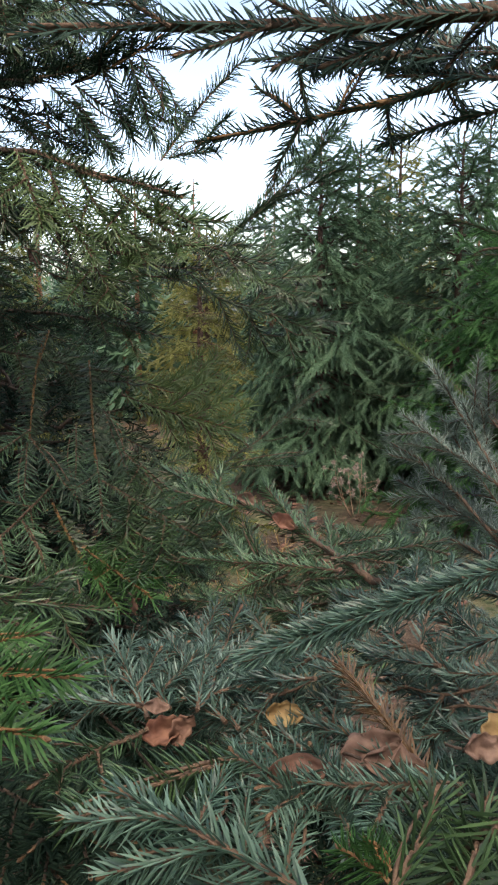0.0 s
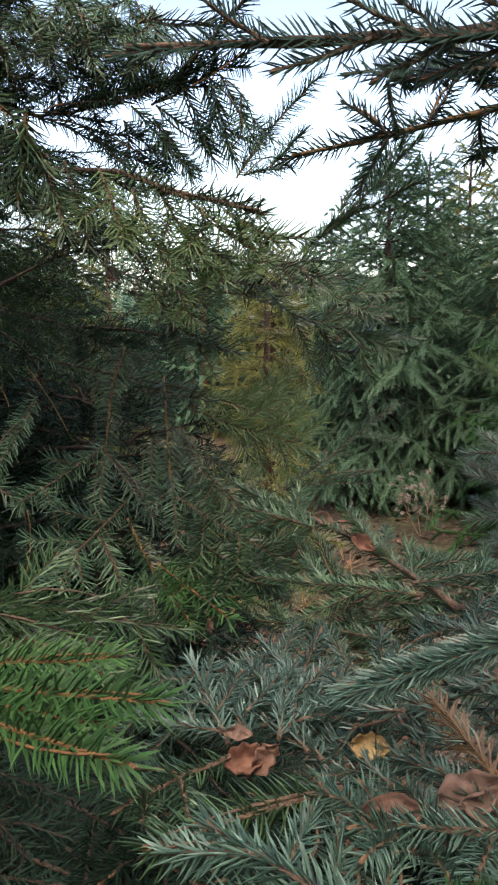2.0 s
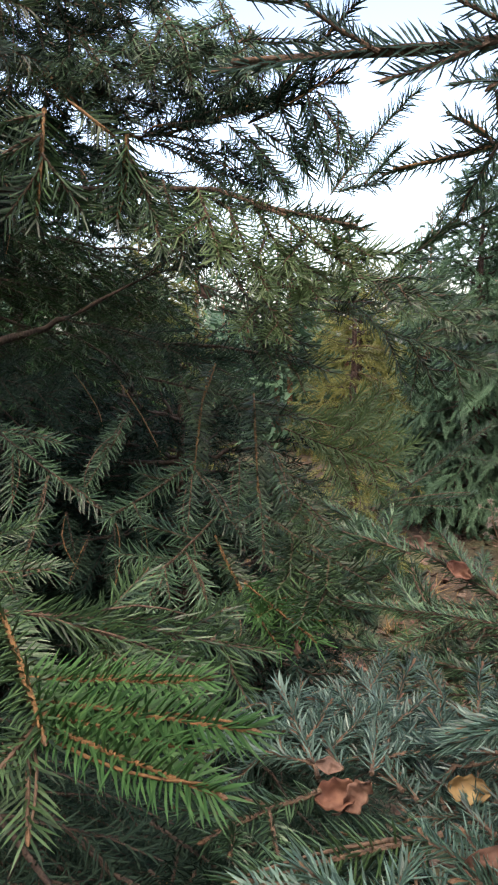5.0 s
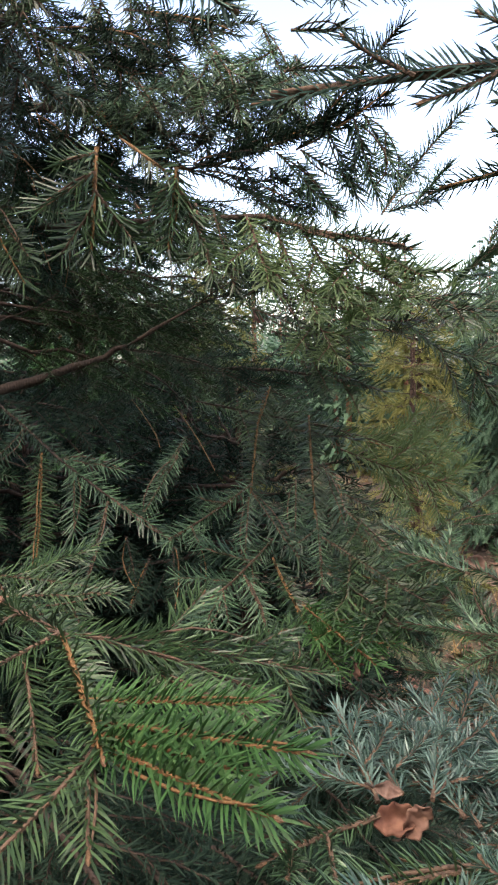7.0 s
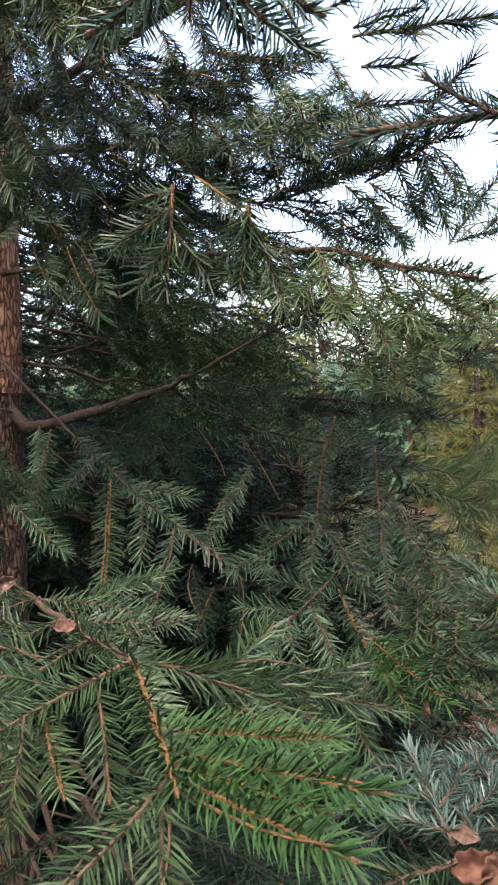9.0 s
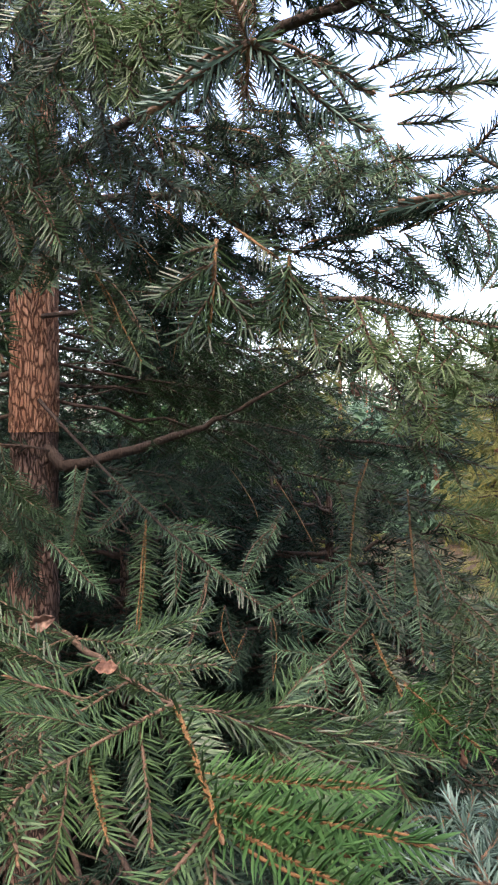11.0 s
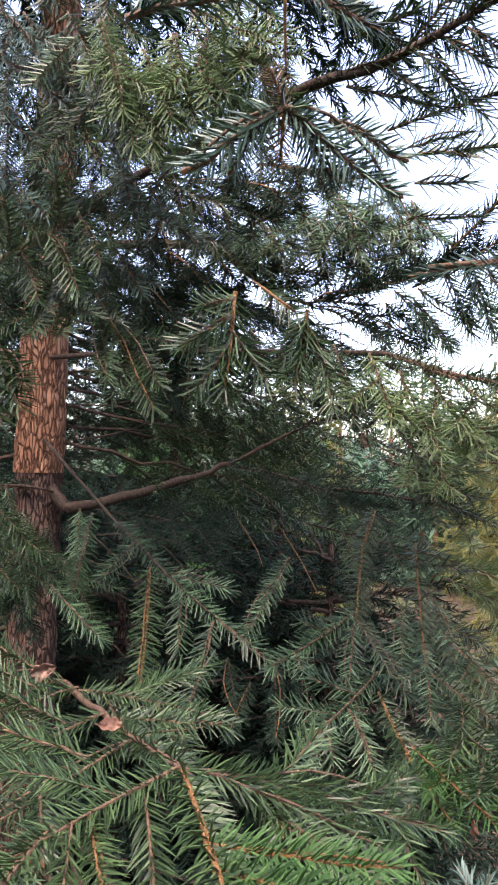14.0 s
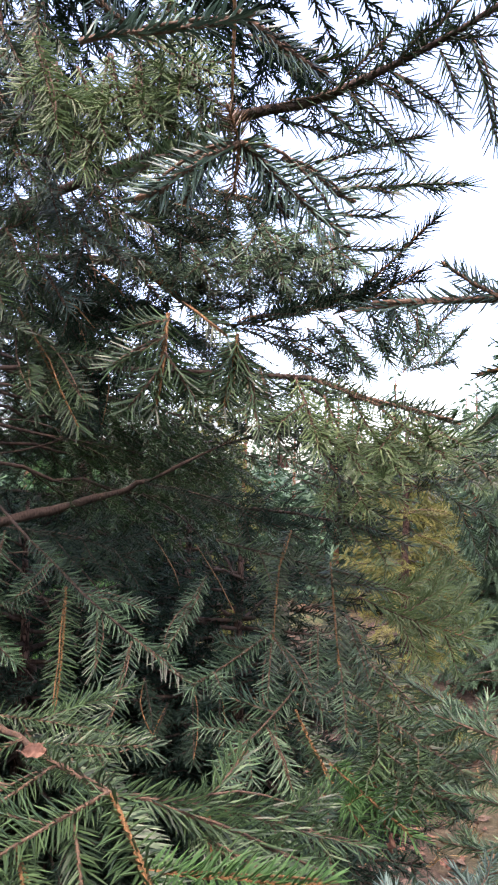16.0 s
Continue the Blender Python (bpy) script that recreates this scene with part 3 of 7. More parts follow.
child("trunk", trunk_mesh(3.7, 0.045, 6)[0], side_tree)
blue_tree = tagged(new("spruce_tree"), "bluish young spruce with upswept branches by the clearing", "tree", "near spruces")
blue_tree.location = (1.0, 1.75, 0)
child("trunk", trunk_mesh(1.9, 0.03, 8)[0], blue_tree)
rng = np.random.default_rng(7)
# the dark needles on inner boughs paint the shade between them
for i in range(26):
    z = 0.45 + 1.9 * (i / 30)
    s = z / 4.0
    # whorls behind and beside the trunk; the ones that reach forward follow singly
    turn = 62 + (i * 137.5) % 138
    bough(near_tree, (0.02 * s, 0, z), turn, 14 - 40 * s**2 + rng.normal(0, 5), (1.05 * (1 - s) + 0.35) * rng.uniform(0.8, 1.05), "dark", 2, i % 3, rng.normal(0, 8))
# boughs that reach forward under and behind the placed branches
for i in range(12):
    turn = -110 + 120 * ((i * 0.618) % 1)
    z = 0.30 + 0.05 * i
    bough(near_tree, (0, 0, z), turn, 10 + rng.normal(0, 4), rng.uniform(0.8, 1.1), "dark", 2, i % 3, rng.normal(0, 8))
for i in range(26):  # the crown, unseen above the lower branches, added to shade them
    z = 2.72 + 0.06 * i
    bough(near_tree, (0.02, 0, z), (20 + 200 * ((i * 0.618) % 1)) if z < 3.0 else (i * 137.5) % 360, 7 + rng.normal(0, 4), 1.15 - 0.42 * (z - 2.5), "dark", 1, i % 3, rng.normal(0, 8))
for i in range(19):  # unseen whorls added above to shade the trunk and what stands behind it
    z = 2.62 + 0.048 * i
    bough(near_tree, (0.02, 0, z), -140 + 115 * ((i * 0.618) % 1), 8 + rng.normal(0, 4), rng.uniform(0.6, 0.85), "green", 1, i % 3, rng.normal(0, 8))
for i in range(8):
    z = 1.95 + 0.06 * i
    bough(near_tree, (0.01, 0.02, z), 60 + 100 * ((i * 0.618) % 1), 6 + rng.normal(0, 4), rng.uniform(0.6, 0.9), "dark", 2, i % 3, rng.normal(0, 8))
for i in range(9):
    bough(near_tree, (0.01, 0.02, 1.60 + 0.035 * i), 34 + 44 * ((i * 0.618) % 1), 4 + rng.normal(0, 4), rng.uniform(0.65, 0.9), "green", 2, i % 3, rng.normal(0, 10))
for i in range(8):  # crown of the spruce beside the path, leaning over it unseen, added for shade
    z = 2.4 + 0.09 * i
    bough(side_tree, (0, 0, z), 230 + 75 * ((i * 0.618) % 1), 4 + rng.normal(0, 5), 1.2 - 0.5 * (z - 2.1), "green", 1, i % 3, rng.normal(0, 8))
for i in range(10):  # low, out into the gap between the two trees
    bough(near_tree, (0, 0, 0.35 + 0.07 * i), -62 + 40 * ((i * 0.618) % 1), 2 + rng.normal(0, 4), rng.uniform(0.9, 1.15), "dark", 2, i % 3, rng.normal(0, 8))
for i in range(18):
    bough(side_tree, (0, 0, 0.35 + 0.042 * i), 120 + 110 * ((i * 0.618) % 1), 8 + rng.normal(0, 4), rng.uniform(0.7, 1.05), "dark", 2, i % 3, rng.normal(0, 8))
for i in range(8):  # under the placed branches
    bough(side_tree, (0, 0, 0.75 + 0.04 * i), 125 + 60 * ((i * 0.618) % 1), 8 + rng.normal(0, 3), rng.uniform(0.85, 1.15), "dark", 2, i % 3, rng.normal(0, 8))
for i in range(18):
    bough(blue_tree, (0, 0, 0.12 + 0.045 * i), 95 + 170 * ((i * 0.618) % 1), -8 + rng.normal(0, 4), (0.80 - 0.025 * i) * rng.uniform(0.85, 1.05), "blue", 2, i % 3, rng.normal(0, 8))

# ---- near spruce: the low branch with the orange twig, close by ----
branch(near_tree, (-0.572, 0.701, 1.292), (-0.287, 0.436, 1.333), via=(-0.400, 0.536, 1.315), style="green", n=0, r=0.004, wood=TWIG_MID, bare=0.45, foot=-0.14)
branch(near_tree, (-0.287, 0.436, 1.333), (-0.127, 0.588, 1.256), via=(-0.228, 0.497, 1.307), style="green", n=5, lat=0.075, r=0.0028, wood=TWIG_MID, droop=0.15, bare=0.0)
branch(near_tree, (-0.272, 0.453, 1.326), (-0.160, 0.501, 1.274), via=(-0.212, 0.477, 1.302), style="green", n=0, r=0.002, wood=TWIG_MID, bare=0.0)
branch(near_tree, (-0.249, 0.471, 1.318), (-0.166, 0.570, 1.280), via=(-0.207, 0.517, 1.313), style="green", n=0, r=0.002, wood=TWIG_MID, bare=0.0)
branch(near_tree, (-0.232, 0.485, 1.310), (-0.223, 0.467, 1.288), style="orange", n=0, r=0.002, wood=TWIG, bare=0.0)
branch(near_tree, (-0.287, 0.436, 1.332), (-0.206, 0.329, 1.313), via=(-0.244, 0.380, 1.321), style="orange", n=0, r=0.0042, wood=TWIG, tuft=1.15, bare=0.0)
branch(near_tree, (-0.289, 0.436, 1.334), (-0.351, 0.314, 1.305), via=(-0.331, 0.383, 1.315), style="green", n=0, r=0.0028, wood=TWIG_MID, tuft=1.1, bare=0.0)
branch(near_tree, (-0.329, 0.384, 1.314), (-0.289, 0.346, 1.285), via=(-0.309, 0.369, 1.299), style="orange", n=0, r=0.0022, wood=TWIG, bare=0.0)
branch(near_tree, (-0.307, 0.416, 1.325), (-0.271, 0.366, 1.278), via=(-0.290, 0.394, 1.299), style="green", n=0, r=0.002, wood=TWIG_MID, bare=0.0)
branch(near_tree, (-0.365, 0.498, 1.322), (-0.420, 0.376, 1.290), via=(-0.393, 0.450, 1.312), style="green", n=2, lat=0.08, r=0.0026, wood=TWIG_MID, bare=0.0)
branch(near_tree, (-0.433, 0.565, 1.316), (-0.498, 0.448, 1.287), via=(-0.469, 0.523, 1.305), style="green", n=2, lat=0.08, r=0.0026, wood=TWIG_MID, bare=0.0)
branch(near_tree, (-0.505, 0.497, 1.312), (-0.487, 0.474, 1.289), style="orange", n=0, r=0.002, wood=TWIG, bare=0.0)
branch(near_tree, (-0.418, 0.550, 1.317), (-0.312, 0.562, 1.324), via=(-0.373, 0.550, 1.311), style="green", n=1, lat=0.07, r=0.0022, wood=TWIG_MID, bare=0.0)
branch(near_tree, (-0.505, 0.628, 1.312), (-0.362, 0.645, 1.299), via=(-0.460, 0.644, 1.308), style="green", n=3, lat=0.09, r=0.0024, wood=TWIG_MID, bare=0.0)
branch(near_tree, (-0.522, 0.652, 1.307), (-0.583, 0.546, 1.293), via=(-0.553, 0.614, 1.298), style="green", n=3, lat=0.09, r=0.0024, wood=TWIG_MID, bare=0.0)
branch(near_tree, (-0.556, 0.678, 1.303), (-0.623, 0.598, 1.306), via=(-0.593, 0.655, 1.317), style="green", n=2, lat=0.09, r=0.0024, wood=TWIG_MID, bare=0.0)
branch(near_tree, (-0.339, 0.358, 1.316), (-0.330, 0.285, 1.302), via=(-0.340, 0.325, 1.309), style="green", n=0, r=0.002, wood=TWIG_MID, bare=0.0)
branch(near_tree, (-0.347, 0.333, 1.308), (-0.314, 0.294, 1.295), via=(-0.335, 0.310, 1.301), style="green", n=0, r=0.002, wood=TWIG_MID, bare=0.0)
branch(near_tree, (-0.214, 0.339, 1.309), (-0.104, 0.294, 1.314), via=(-0.160, 0.309, 1.308), style="fresh", n=0, r=0.0026, wood=TWIG, tuft=1.1, bare=0.0)
branch(near_tree, (-0.224, 0.352, 1.315), (-0.096, 0.325, 1.329), via=(-0.159, 0.342, 1.322), style="fresh", n=0, r=0.0024, wood=TWIG, tuft=1.05, bare=0.0)
branch(near_tree, (-0.238, 0.371, 1.318), (-0.130, 0.372, 1.329), via=(-0.185, 0.374, 1.324), style="fresh", n=0, r=0.0022, wood=TWIG, bare=0.0)
branch(near_tree, (-0.209, 0.340, 1.315), (-0.122, 0.320, 1.316), via=(-0.157, 0.327, 1.315), style="fresh", n=0, r=0.002, wood=TWIG, bare=0.0)
branch(near_tree, (-0.213, 0.338, 1.307), (-0.230, 0.259, 1.292), via=(-0.226, 0.302, 1.299), style="green", n=0, r=0.0026, wood=TWIG_MID, tuft=1.1, bare=0.0)
branch(near_tree, (-0.213, 0.334, 1.307), (-0.194, 0.293, 1.280), via=(-0.200, 0.313, 1.294), style="green", n=0, r=0.002, wood=TWIG_MID, bare=0.0)
branch(near_tree, (-0.244, 0.479, 1.297), (-0.156, 0.445, 1.282), via=(-0.196, 0.458, 1.287), style="green", n=0, r=0.002, wood=TWIG_MID, bare=0.0)

# ---- near spruce: hanging side branches before the trunk ----
branch(near_tree, (-0.757, 0.980, 1.529), (-0.436, 0.825, 1.357), via=(-0.553, 0.869, 1.419), style="sheen", n=0, r=0.0024, wood=TWIG_OLD, bare=0.25, foot=True)
branch(near_tree, (-0.436, 0.825, 1.357), (-0.358, 0.810, 1.313), via=(-0.395, 0.816, 1.331), style="sheen", n=0, r=0.0024, wood=TWIG_MID, bare=0.0)
branch(near_tree, (-0.551, 0.857, 1.411), (-0.497, 0.735, 1.293), via=(-0.521, 0.788, 1.348), style="orange", n=0, r=0.0026, wood=TWIG, tuft=1.15, bare=0.0)
branch(near_tree, (-0.440, 0.822, 1.354), (-0.429, 0.731, 1.272), via=(-0.430, 0.780, 1.319), style="sheen", n=0, r=0.0022, wood=TWIG_MID, tuft=1.1, bare=0.0)
branch(near_tree, (-0.500, 0.849, 1.391), (-0.478, 0.801, 1.323), via=(-0.482, 0.830, 1.360), style="sheen", n=0, r=0.002, wood=TWIG_MID, bare=0.0)
branch(near_tree, (-0.587, 0.874, 1.440), (-0.599, 0.814, 1.401), via=(-0.585, 0.848, 1.416), style="sheen", n=0, r=0.002, wood=TWIG_MID, bare=0.0)
branch(near_tree, (-0.527, 0.859, 1.404), (-0.443, 0.866, 1.389), via=(-0.486, 0.869, 1.403), style="sheen", n=0, r=0.002, wood=TWIG_MID, bare=0.0)
branch(near_tree, (-0.680, 0.911, 1.478), (-0.646, 0.813, 1.373), via=(-0.661, 0.859, 1.425), style="sheen", n=0, r=0.0024, wood=TWIG_MID, bare=0.0)
branch(near_tree, (-0.662, 0.790, 1.388), (-0.578, 0.778, 1.330), via=(-0.620, 0.779, 1.361), style="sheen", n=0, r=0.002, wood=TWIG_MID, bare=0.0)
branch(near_tree, (-0.294, 1.085, 1.484), (-0.281, 0.919, 1.352), via=(-0.300, 1.029, 1.436), style="orange", n=0, r=0.003, wood=TWIG, tuft=1.1, bare=0.0)
branch(near_tree, (-0.281, 0.921, 1.362), (-0.353, 0.801, 1.314), via=(-0.317, 0.857, 1.335), style="sheen", n=2, lat=0.05, r=0.0024, wood=TWIG_MID, tuft=1.1, bare=0.0)
branch(near_tree, (-0.281, 0.919, 1.352), (-0.202, 0.840, 1.288), via=(-0.240, 0.883, 1.328), style="sheen", n=0, r=0.0022, wood=TWIG_MID, bare=0.0)
branch(near_tree, (-0.282, 0.908, 1.347), (-0.268, 0.830, 1.274), via=(-0.283, 0.869, 1.314), style="sheen", n=0, r=0.0022, wood=TWIG_MID, bare=0.0)
branch(near_tree, (-0.243, 0.876, 1.300), (-0.301, 0.746, 1.249), via=(-0.265, 0.799, 1.276), style="sheen", n=2, lat=0.05, r=0.0024, wood=TWIG_MID, tuft=1.1, bare=0.0)
branch(near_tree, (-0.261, 0.805, 1.273), (-0.220, 0.752, 1.226), via=(-0.237, 0.778, 1.253), style="sheen", n=0, r=0.002, wood=TWIG_MID, bare=0.0)
branch(near_tree, (-0.280, 0.780, 1.262), (-0.286, 0.735, 1.234), via=(-0.278, 0.752, 1.244), style="sheen", n=0, r=0.002, wood=TWIG_MID, bare=0.0)
branch(near_tree, (-0.224, 1.027, 1.444), (-0.187, 0.874, 1.332), via=(-0.206, 0.942, 1.384), style="orange", n=0, r=0.0028, wood=TWIG, tuft=1.1, bare=0.0)
branch(near_tree, (-0.188, 0.880, 1.334), (-0.169, 0.810, 1.271), via=(-0.178, 0.848, 1.304), style="sheen", n=2, lat=0.05, r=0.0022, wood=TWIG_MID, bare=0.0)
branch(near_tree, (-0.274, 1.055, 1.424), (-0.159, 1.014, 1.414), via=(-0.215, 1.048, 1.430), style="green", n=0, r=0.0022, wood=TWIG_MID, bare=0.0)
branch(near_tree, (-0.229, 0.954, 1.363), (-0.213, 0.871, 1.296), via=(-0.231, 0.907, 1.331), style="sheen", n=0, r=0.002, wood=TWIG_MID, bare=0.0)
branch(near_tree, (-0.193, 0.964, 1.381), (-0.150, 0.886, 1.310), via=(-0.166, 0.923, 1.352), style="sheen", n=0, r=0.002, wood=TWIG_MID, bare=0.0)
branch(near_tree, (-0.235, 0.842, 1.285), (-0.171, 0.735, 1.242), via=(-0.197, 0.774, 1.259), style="orange", n=0, r=0.0026, wood=TWIG, bare=0.0)
branch(near_tree, (-0.181, 0.755, 1.258), (-0.094, 0.651, 1.244), via=(-0.133, 0.691, 1.251), style="fresh", n=2, lat=0.05, r=0.0024, wood=TWIG, bare=0.0)
branch(near_tree, (-0.182, 0.747, 1.249), (-0.131, 0.680, 1.221), via=(-0.151, 0.703, 1.232), style="fresh", n=0, r=0.002, wood=TWIG, bare=0.0)
branch(near_tree, (-0.193, 0.741, 1.240), (-0.177, 0.689, 1.211), via=(-0.175, 0.707, 1.228), style="sheen", n=0, r=0.002, wood=TWIG_MID, bare=0.0)
branch(near_tree, (-0.406, 1.015, 1.416), (-0.414, 0.931, 1.369), via=(-0.407, 0.969, 1.388), style="sheen", n=0, r=0.0024, wood=TWIG_MID, bare=0.0)
branch(near_tree, (-0.403, 0.971, 1.392), (-0.422, 0.886, 1.326), via=(-0.421, 0.917, 1.367), style="sheen", n=0, r=0.002, wood=TWIG_MID, bare=0.0)
branch(near_tree, (-0.378, 0.875, 1.293), (-0.348, 0.801, 1.229), via=(-0.357, 0.842, 1.266), style="dark", n=0, r=0.002, wood=TWIG, bare=0.0)
branch(near_tree, (-0.404, 0.859, 1.273), (-0.406, 0.798, 1.229), via=(-0.406, 0.829, 1.252), style="dark", n=0, r=0.002, wood=TWIG, bare=0.0)
branch(near_tree, (-0.343, 0.886, 1.285), (-0.329, 0.842, 1.232), via=(-0.328, 0.861, 1.256), style="dark", n=0, r=0.002, wood=TWIG, bare=0.0)
branch(near_tree, (-0.441, 0.871, 1.298), (-0.402, 0.816, 1.241), via=(-0.429, 0.835, 1.270), style="dark", n=0, r=0.002, wood=TWIG, bare=0.0)
branch(near_tree, (-0.450, 1.088, 1.458), (-0.349, 0.985, 1.363), via=(-0.404, 1.048, 1.417), style="dark", n=0, r=0.0018, wood=TWIG, bare=0.95)
branch(near_tree, (-0.532, 1.108, 1.467), (-0.452, 1.027, 1.393), via=(-0.483, 1.072, 1.423), style="dark", n=0, r=0.0018, wood=TWIG, bare=0.95)
branch(near_tree, (-0.172, 0.831, 1.315), (-0.050, 0.720, 1.281), via=(-0.109, 0.772, 1.293), style="green", n=4, lat=0.06, r=0.0024, wood=TWIG_MID, bare=0.0)
branch(near_tree, (-0.158, 0.784, 1.286), (-0.065, 0.692, 1.262), via=(-0.111, 0.735, 1.277), style="green", n=3, lat=0.06, r=0.0024, wood=TWIG_MID, bare=0.0)
branch(near_tree, (-0.156, 0.901, 1.335), (-0.071, 0.813, 1.281), via=(-0.111, 0.860, 1.312), style="green", n=3, lat=0.06, r=0.0022, wood=TWIG_MID, bare=0.0)
branch(near_tree, (-0.130, 0.750, 1.265), (-0.049, 0.682, 1.262), via=(-0.097, 0.711, 1.263), style="sheen", n=2, lat=0.05, r=0.002, wood=TWIG_MID, bare=0.0)

# ---- near spruce: flat sprays that reach towards the clearing ----
branch(near_tree, (-0.212, 1.000, 1.611), (-0.140, 0.963, 1.574), via=(-0.169, 0.984, 1.584), style="green", n=4, lat=0.06, r=0.0022, wood=TWIG, roll=20, bare=0.0)
# pale needles brighten these three, putting light into their colour
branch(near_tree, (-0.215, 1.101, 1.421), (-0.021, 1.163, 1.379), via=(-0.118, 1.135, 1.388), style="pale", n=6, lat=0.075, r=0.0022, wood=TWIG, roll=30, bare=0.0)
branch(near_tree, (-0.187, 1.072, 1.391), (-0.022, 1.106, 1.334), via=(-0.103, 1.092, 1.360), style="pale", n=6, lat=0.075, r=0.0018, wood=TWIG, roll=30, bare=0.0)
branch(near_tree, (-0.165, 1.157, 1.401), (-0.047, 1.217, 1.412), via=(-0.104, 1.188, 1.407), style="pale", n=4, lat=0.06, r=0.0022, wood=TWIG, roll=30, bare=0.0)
branch(near_tree, (-0.193, 0.997, 1.375), (-0.171, 0.938, 1.310), via=(-0.170, 0.970, 1.341), style="green", n=4, lat=0.06, r=0.0022, wood=TWIG, roll=20, bare=0.0)
branch(near_tree, (-0.192, 0.986, 1.310), (-0.100, 0.933, 1.257), via=(-0.141, 0.962, 1.285), style="green", n=5, lat=0.06, r=0.0022, wood=TWIG, roll=20, bare=0.0)
branch(near_tree, (-0.193, 0.922, 1.260), (-0.070, 0.874, 1.229), via=(-0.129, 0.902, 1.249), style="green", n=5, lat=0.065, r=0.0022, wood=TWIG, roll=20, bare=0.0)
branch(near_tree, (-0.178, 0.763, 1.254), (-0.096, 0.716, 1.236), via=(-0.136, 0.741, 1.247), style="fresh", n=4, lat=0.05, r=0.0022, wood=TWIG, roll=20, bare=0.0)

# ---- near spruce: shoots that hang before the trunk ----
branch(near_tree, (-0.679, 0.697, 2.080), (-0.667, 0.763, 1.993), via=(-0.674, 0.730, 2.039), style="green", n=5, lat=0.07, r=0.002, wood=TWIG_MID, bare=0.0)
branch(near_tree, (-0.638, 0.741, 2.021), (-0.700, 0.765, 1.879), via=(-0.665, 0.761, 1.949), style="green", n=5, lat=0.07, r=0.002, wood=TWIG_MID, bare=0.0)
branch(near_tree, (-0.601, 0.799, 1.910), (-0.718, 0.749, 1.811), via=(-0.664, 0.780, 1.846), style="grey", n=5, lat=0.07, r=0.002, wood=TWIG_MID, bare=0.0)
branch(near_tree, (-0.732, 0.762, 1.949), (-0.739, 0.816, 1.796), via=(-0.732, 0.797, 1.870), style="green", n=5, lat=0.07, r=0.002, wood=TWIG_MID, bare=0.0)
branch(near_tree, (-0.671, 0.825, 1.917), (-0.665, 0.878, 1.773), via=(-0.660, 0.860, 1.845), style="green", n=4, lat=0.07, r=0.002, wood=TWIG_MID, bare=0.0)
branch(near_tree, (-0.717, 0.832, 1.879), (-0.711, 0.873, 1.764), via=(-0.712, 0.854, 1.826), style="green", n=4, lat=0.07, r=0.002, wood=TWIG_MID, bare=0.0)
branch(near_tree, (-0.745, 0.755, 1.805), (-0.730, 0.788, 1.733), via=(-0.738, 0.773, 1.764), style="dark", n=3, lat=0.07, r=0.002, wood=TWIG_MID, bare=0.0)
branch(near_tree, (-0.734, 0.781, 1.521), (-0.700, 0.789, 1.358), via=(-0.710, 0.795, 1.444), style="grey", n=4, lat=0.07, r=0.002, wood=TWIG_MID, bare=0.0)
branch(near_tree, (-0.730, 0.744, 1.553), (-0.717, 0.741, 1.385), via=(-0.716, 0.753, 1.468), style="green", n=4, lat=0.07, r=0.002, wood=TWIG_MID, bare=0.0)
branch(near_tree, (-0.709, 0.848, 1.462), (-0.728, 0.812, 1.329), via=(-0.713, 0.837, 1.394), style="dark", n=4, lat=0.07, r=0.002, wood=TWIG_MID, bare=0.0)

# ---- near spruce: the dark limbs of the whorl ----
branch(near_tree, (-0.853, 1.091, 1.472), (-0.568, 1.174, 1.556), via=(-0.680, 1.154, 1.519), style="dark", n=0, r=0.0108, bare=0.97, foot=True)
branch(near_tree, (-0.568, 1.174, 1.556), (-0.447, 1.186, 1.617), via=(-0.505, 1.177, 1.589), style="dark", n=0, r=0.0085, bare=0.9)
branch(near_tree, (-0.447, 1.186, 1.617), (-0.283, 1.143, 1.661), via=(-0.362, 1.166, 1.656), style="dark", n=5, lat=0.1, r=0.004, bare=0.0)
branch(near_tree, (-0.414, 1.177, 1.512), (-0.153, 1.107, 1.484), via=(-0.302, 1.145, 1.509), style="dark", n=3, lat=0.07, r=0.006, droop=0.15, bare=0.0)
branch(near_tree, (-0.577, 1.170, 1.554), (-0.280, 1.127, 1.466), via=(-0.441, 1.169, 1.526), style="dark", n=4, lat=0.10, r=0.004, droop=0.15, bare=0.0)
branch(near_tree, (-0.850, 1.082, 1.716), (-0.728, 1.094, 1.687), via=(-0.797, 1.094, 1.715), style="dark", n=0, r=0.0055, bare=0.6)
branch(near_tree, (-0.866, 1.108, 1.492), (-0.962, 0.940, 1.504), via=(-0.912, 1.023, 1.513), style="dark", n=2, lat=0.08, r=0.006, bare=0.7)
branch(near_tree, (-0.757, 1.036, 1.476), (-0.550, 1.089, 1.424), via=(-0.641, 1.081, 1.458), style="dark", n=6, lat=0.1, r=0.004, bare=0.0)
branch(near_tree, (-0.415, 1.091, 1.464), (-0.202, 1.056, 1.425), via=(-0.302, 1.069, 1.444), style="green", n=4, lat=0.08, r=0.004, droop=0.25, bare=0.0)

# ---- near spruce: dim shoots before the trunk ----
branch(near_tree, (-0.802, 0.905, 1.481), (-0.732, 0.835, 1.333), via=(-0.767, 0.873, 1.403), style="sheen", n=0, r=0.0024, bare=0.0)
branch(near_tree, (-0.750, 0.981, 1.479), (-0.712, 0.909, 1.372), via=(-0.725, 0.957, 1.427), style="sheen", n=0, r=0.0024, bare=0.0)
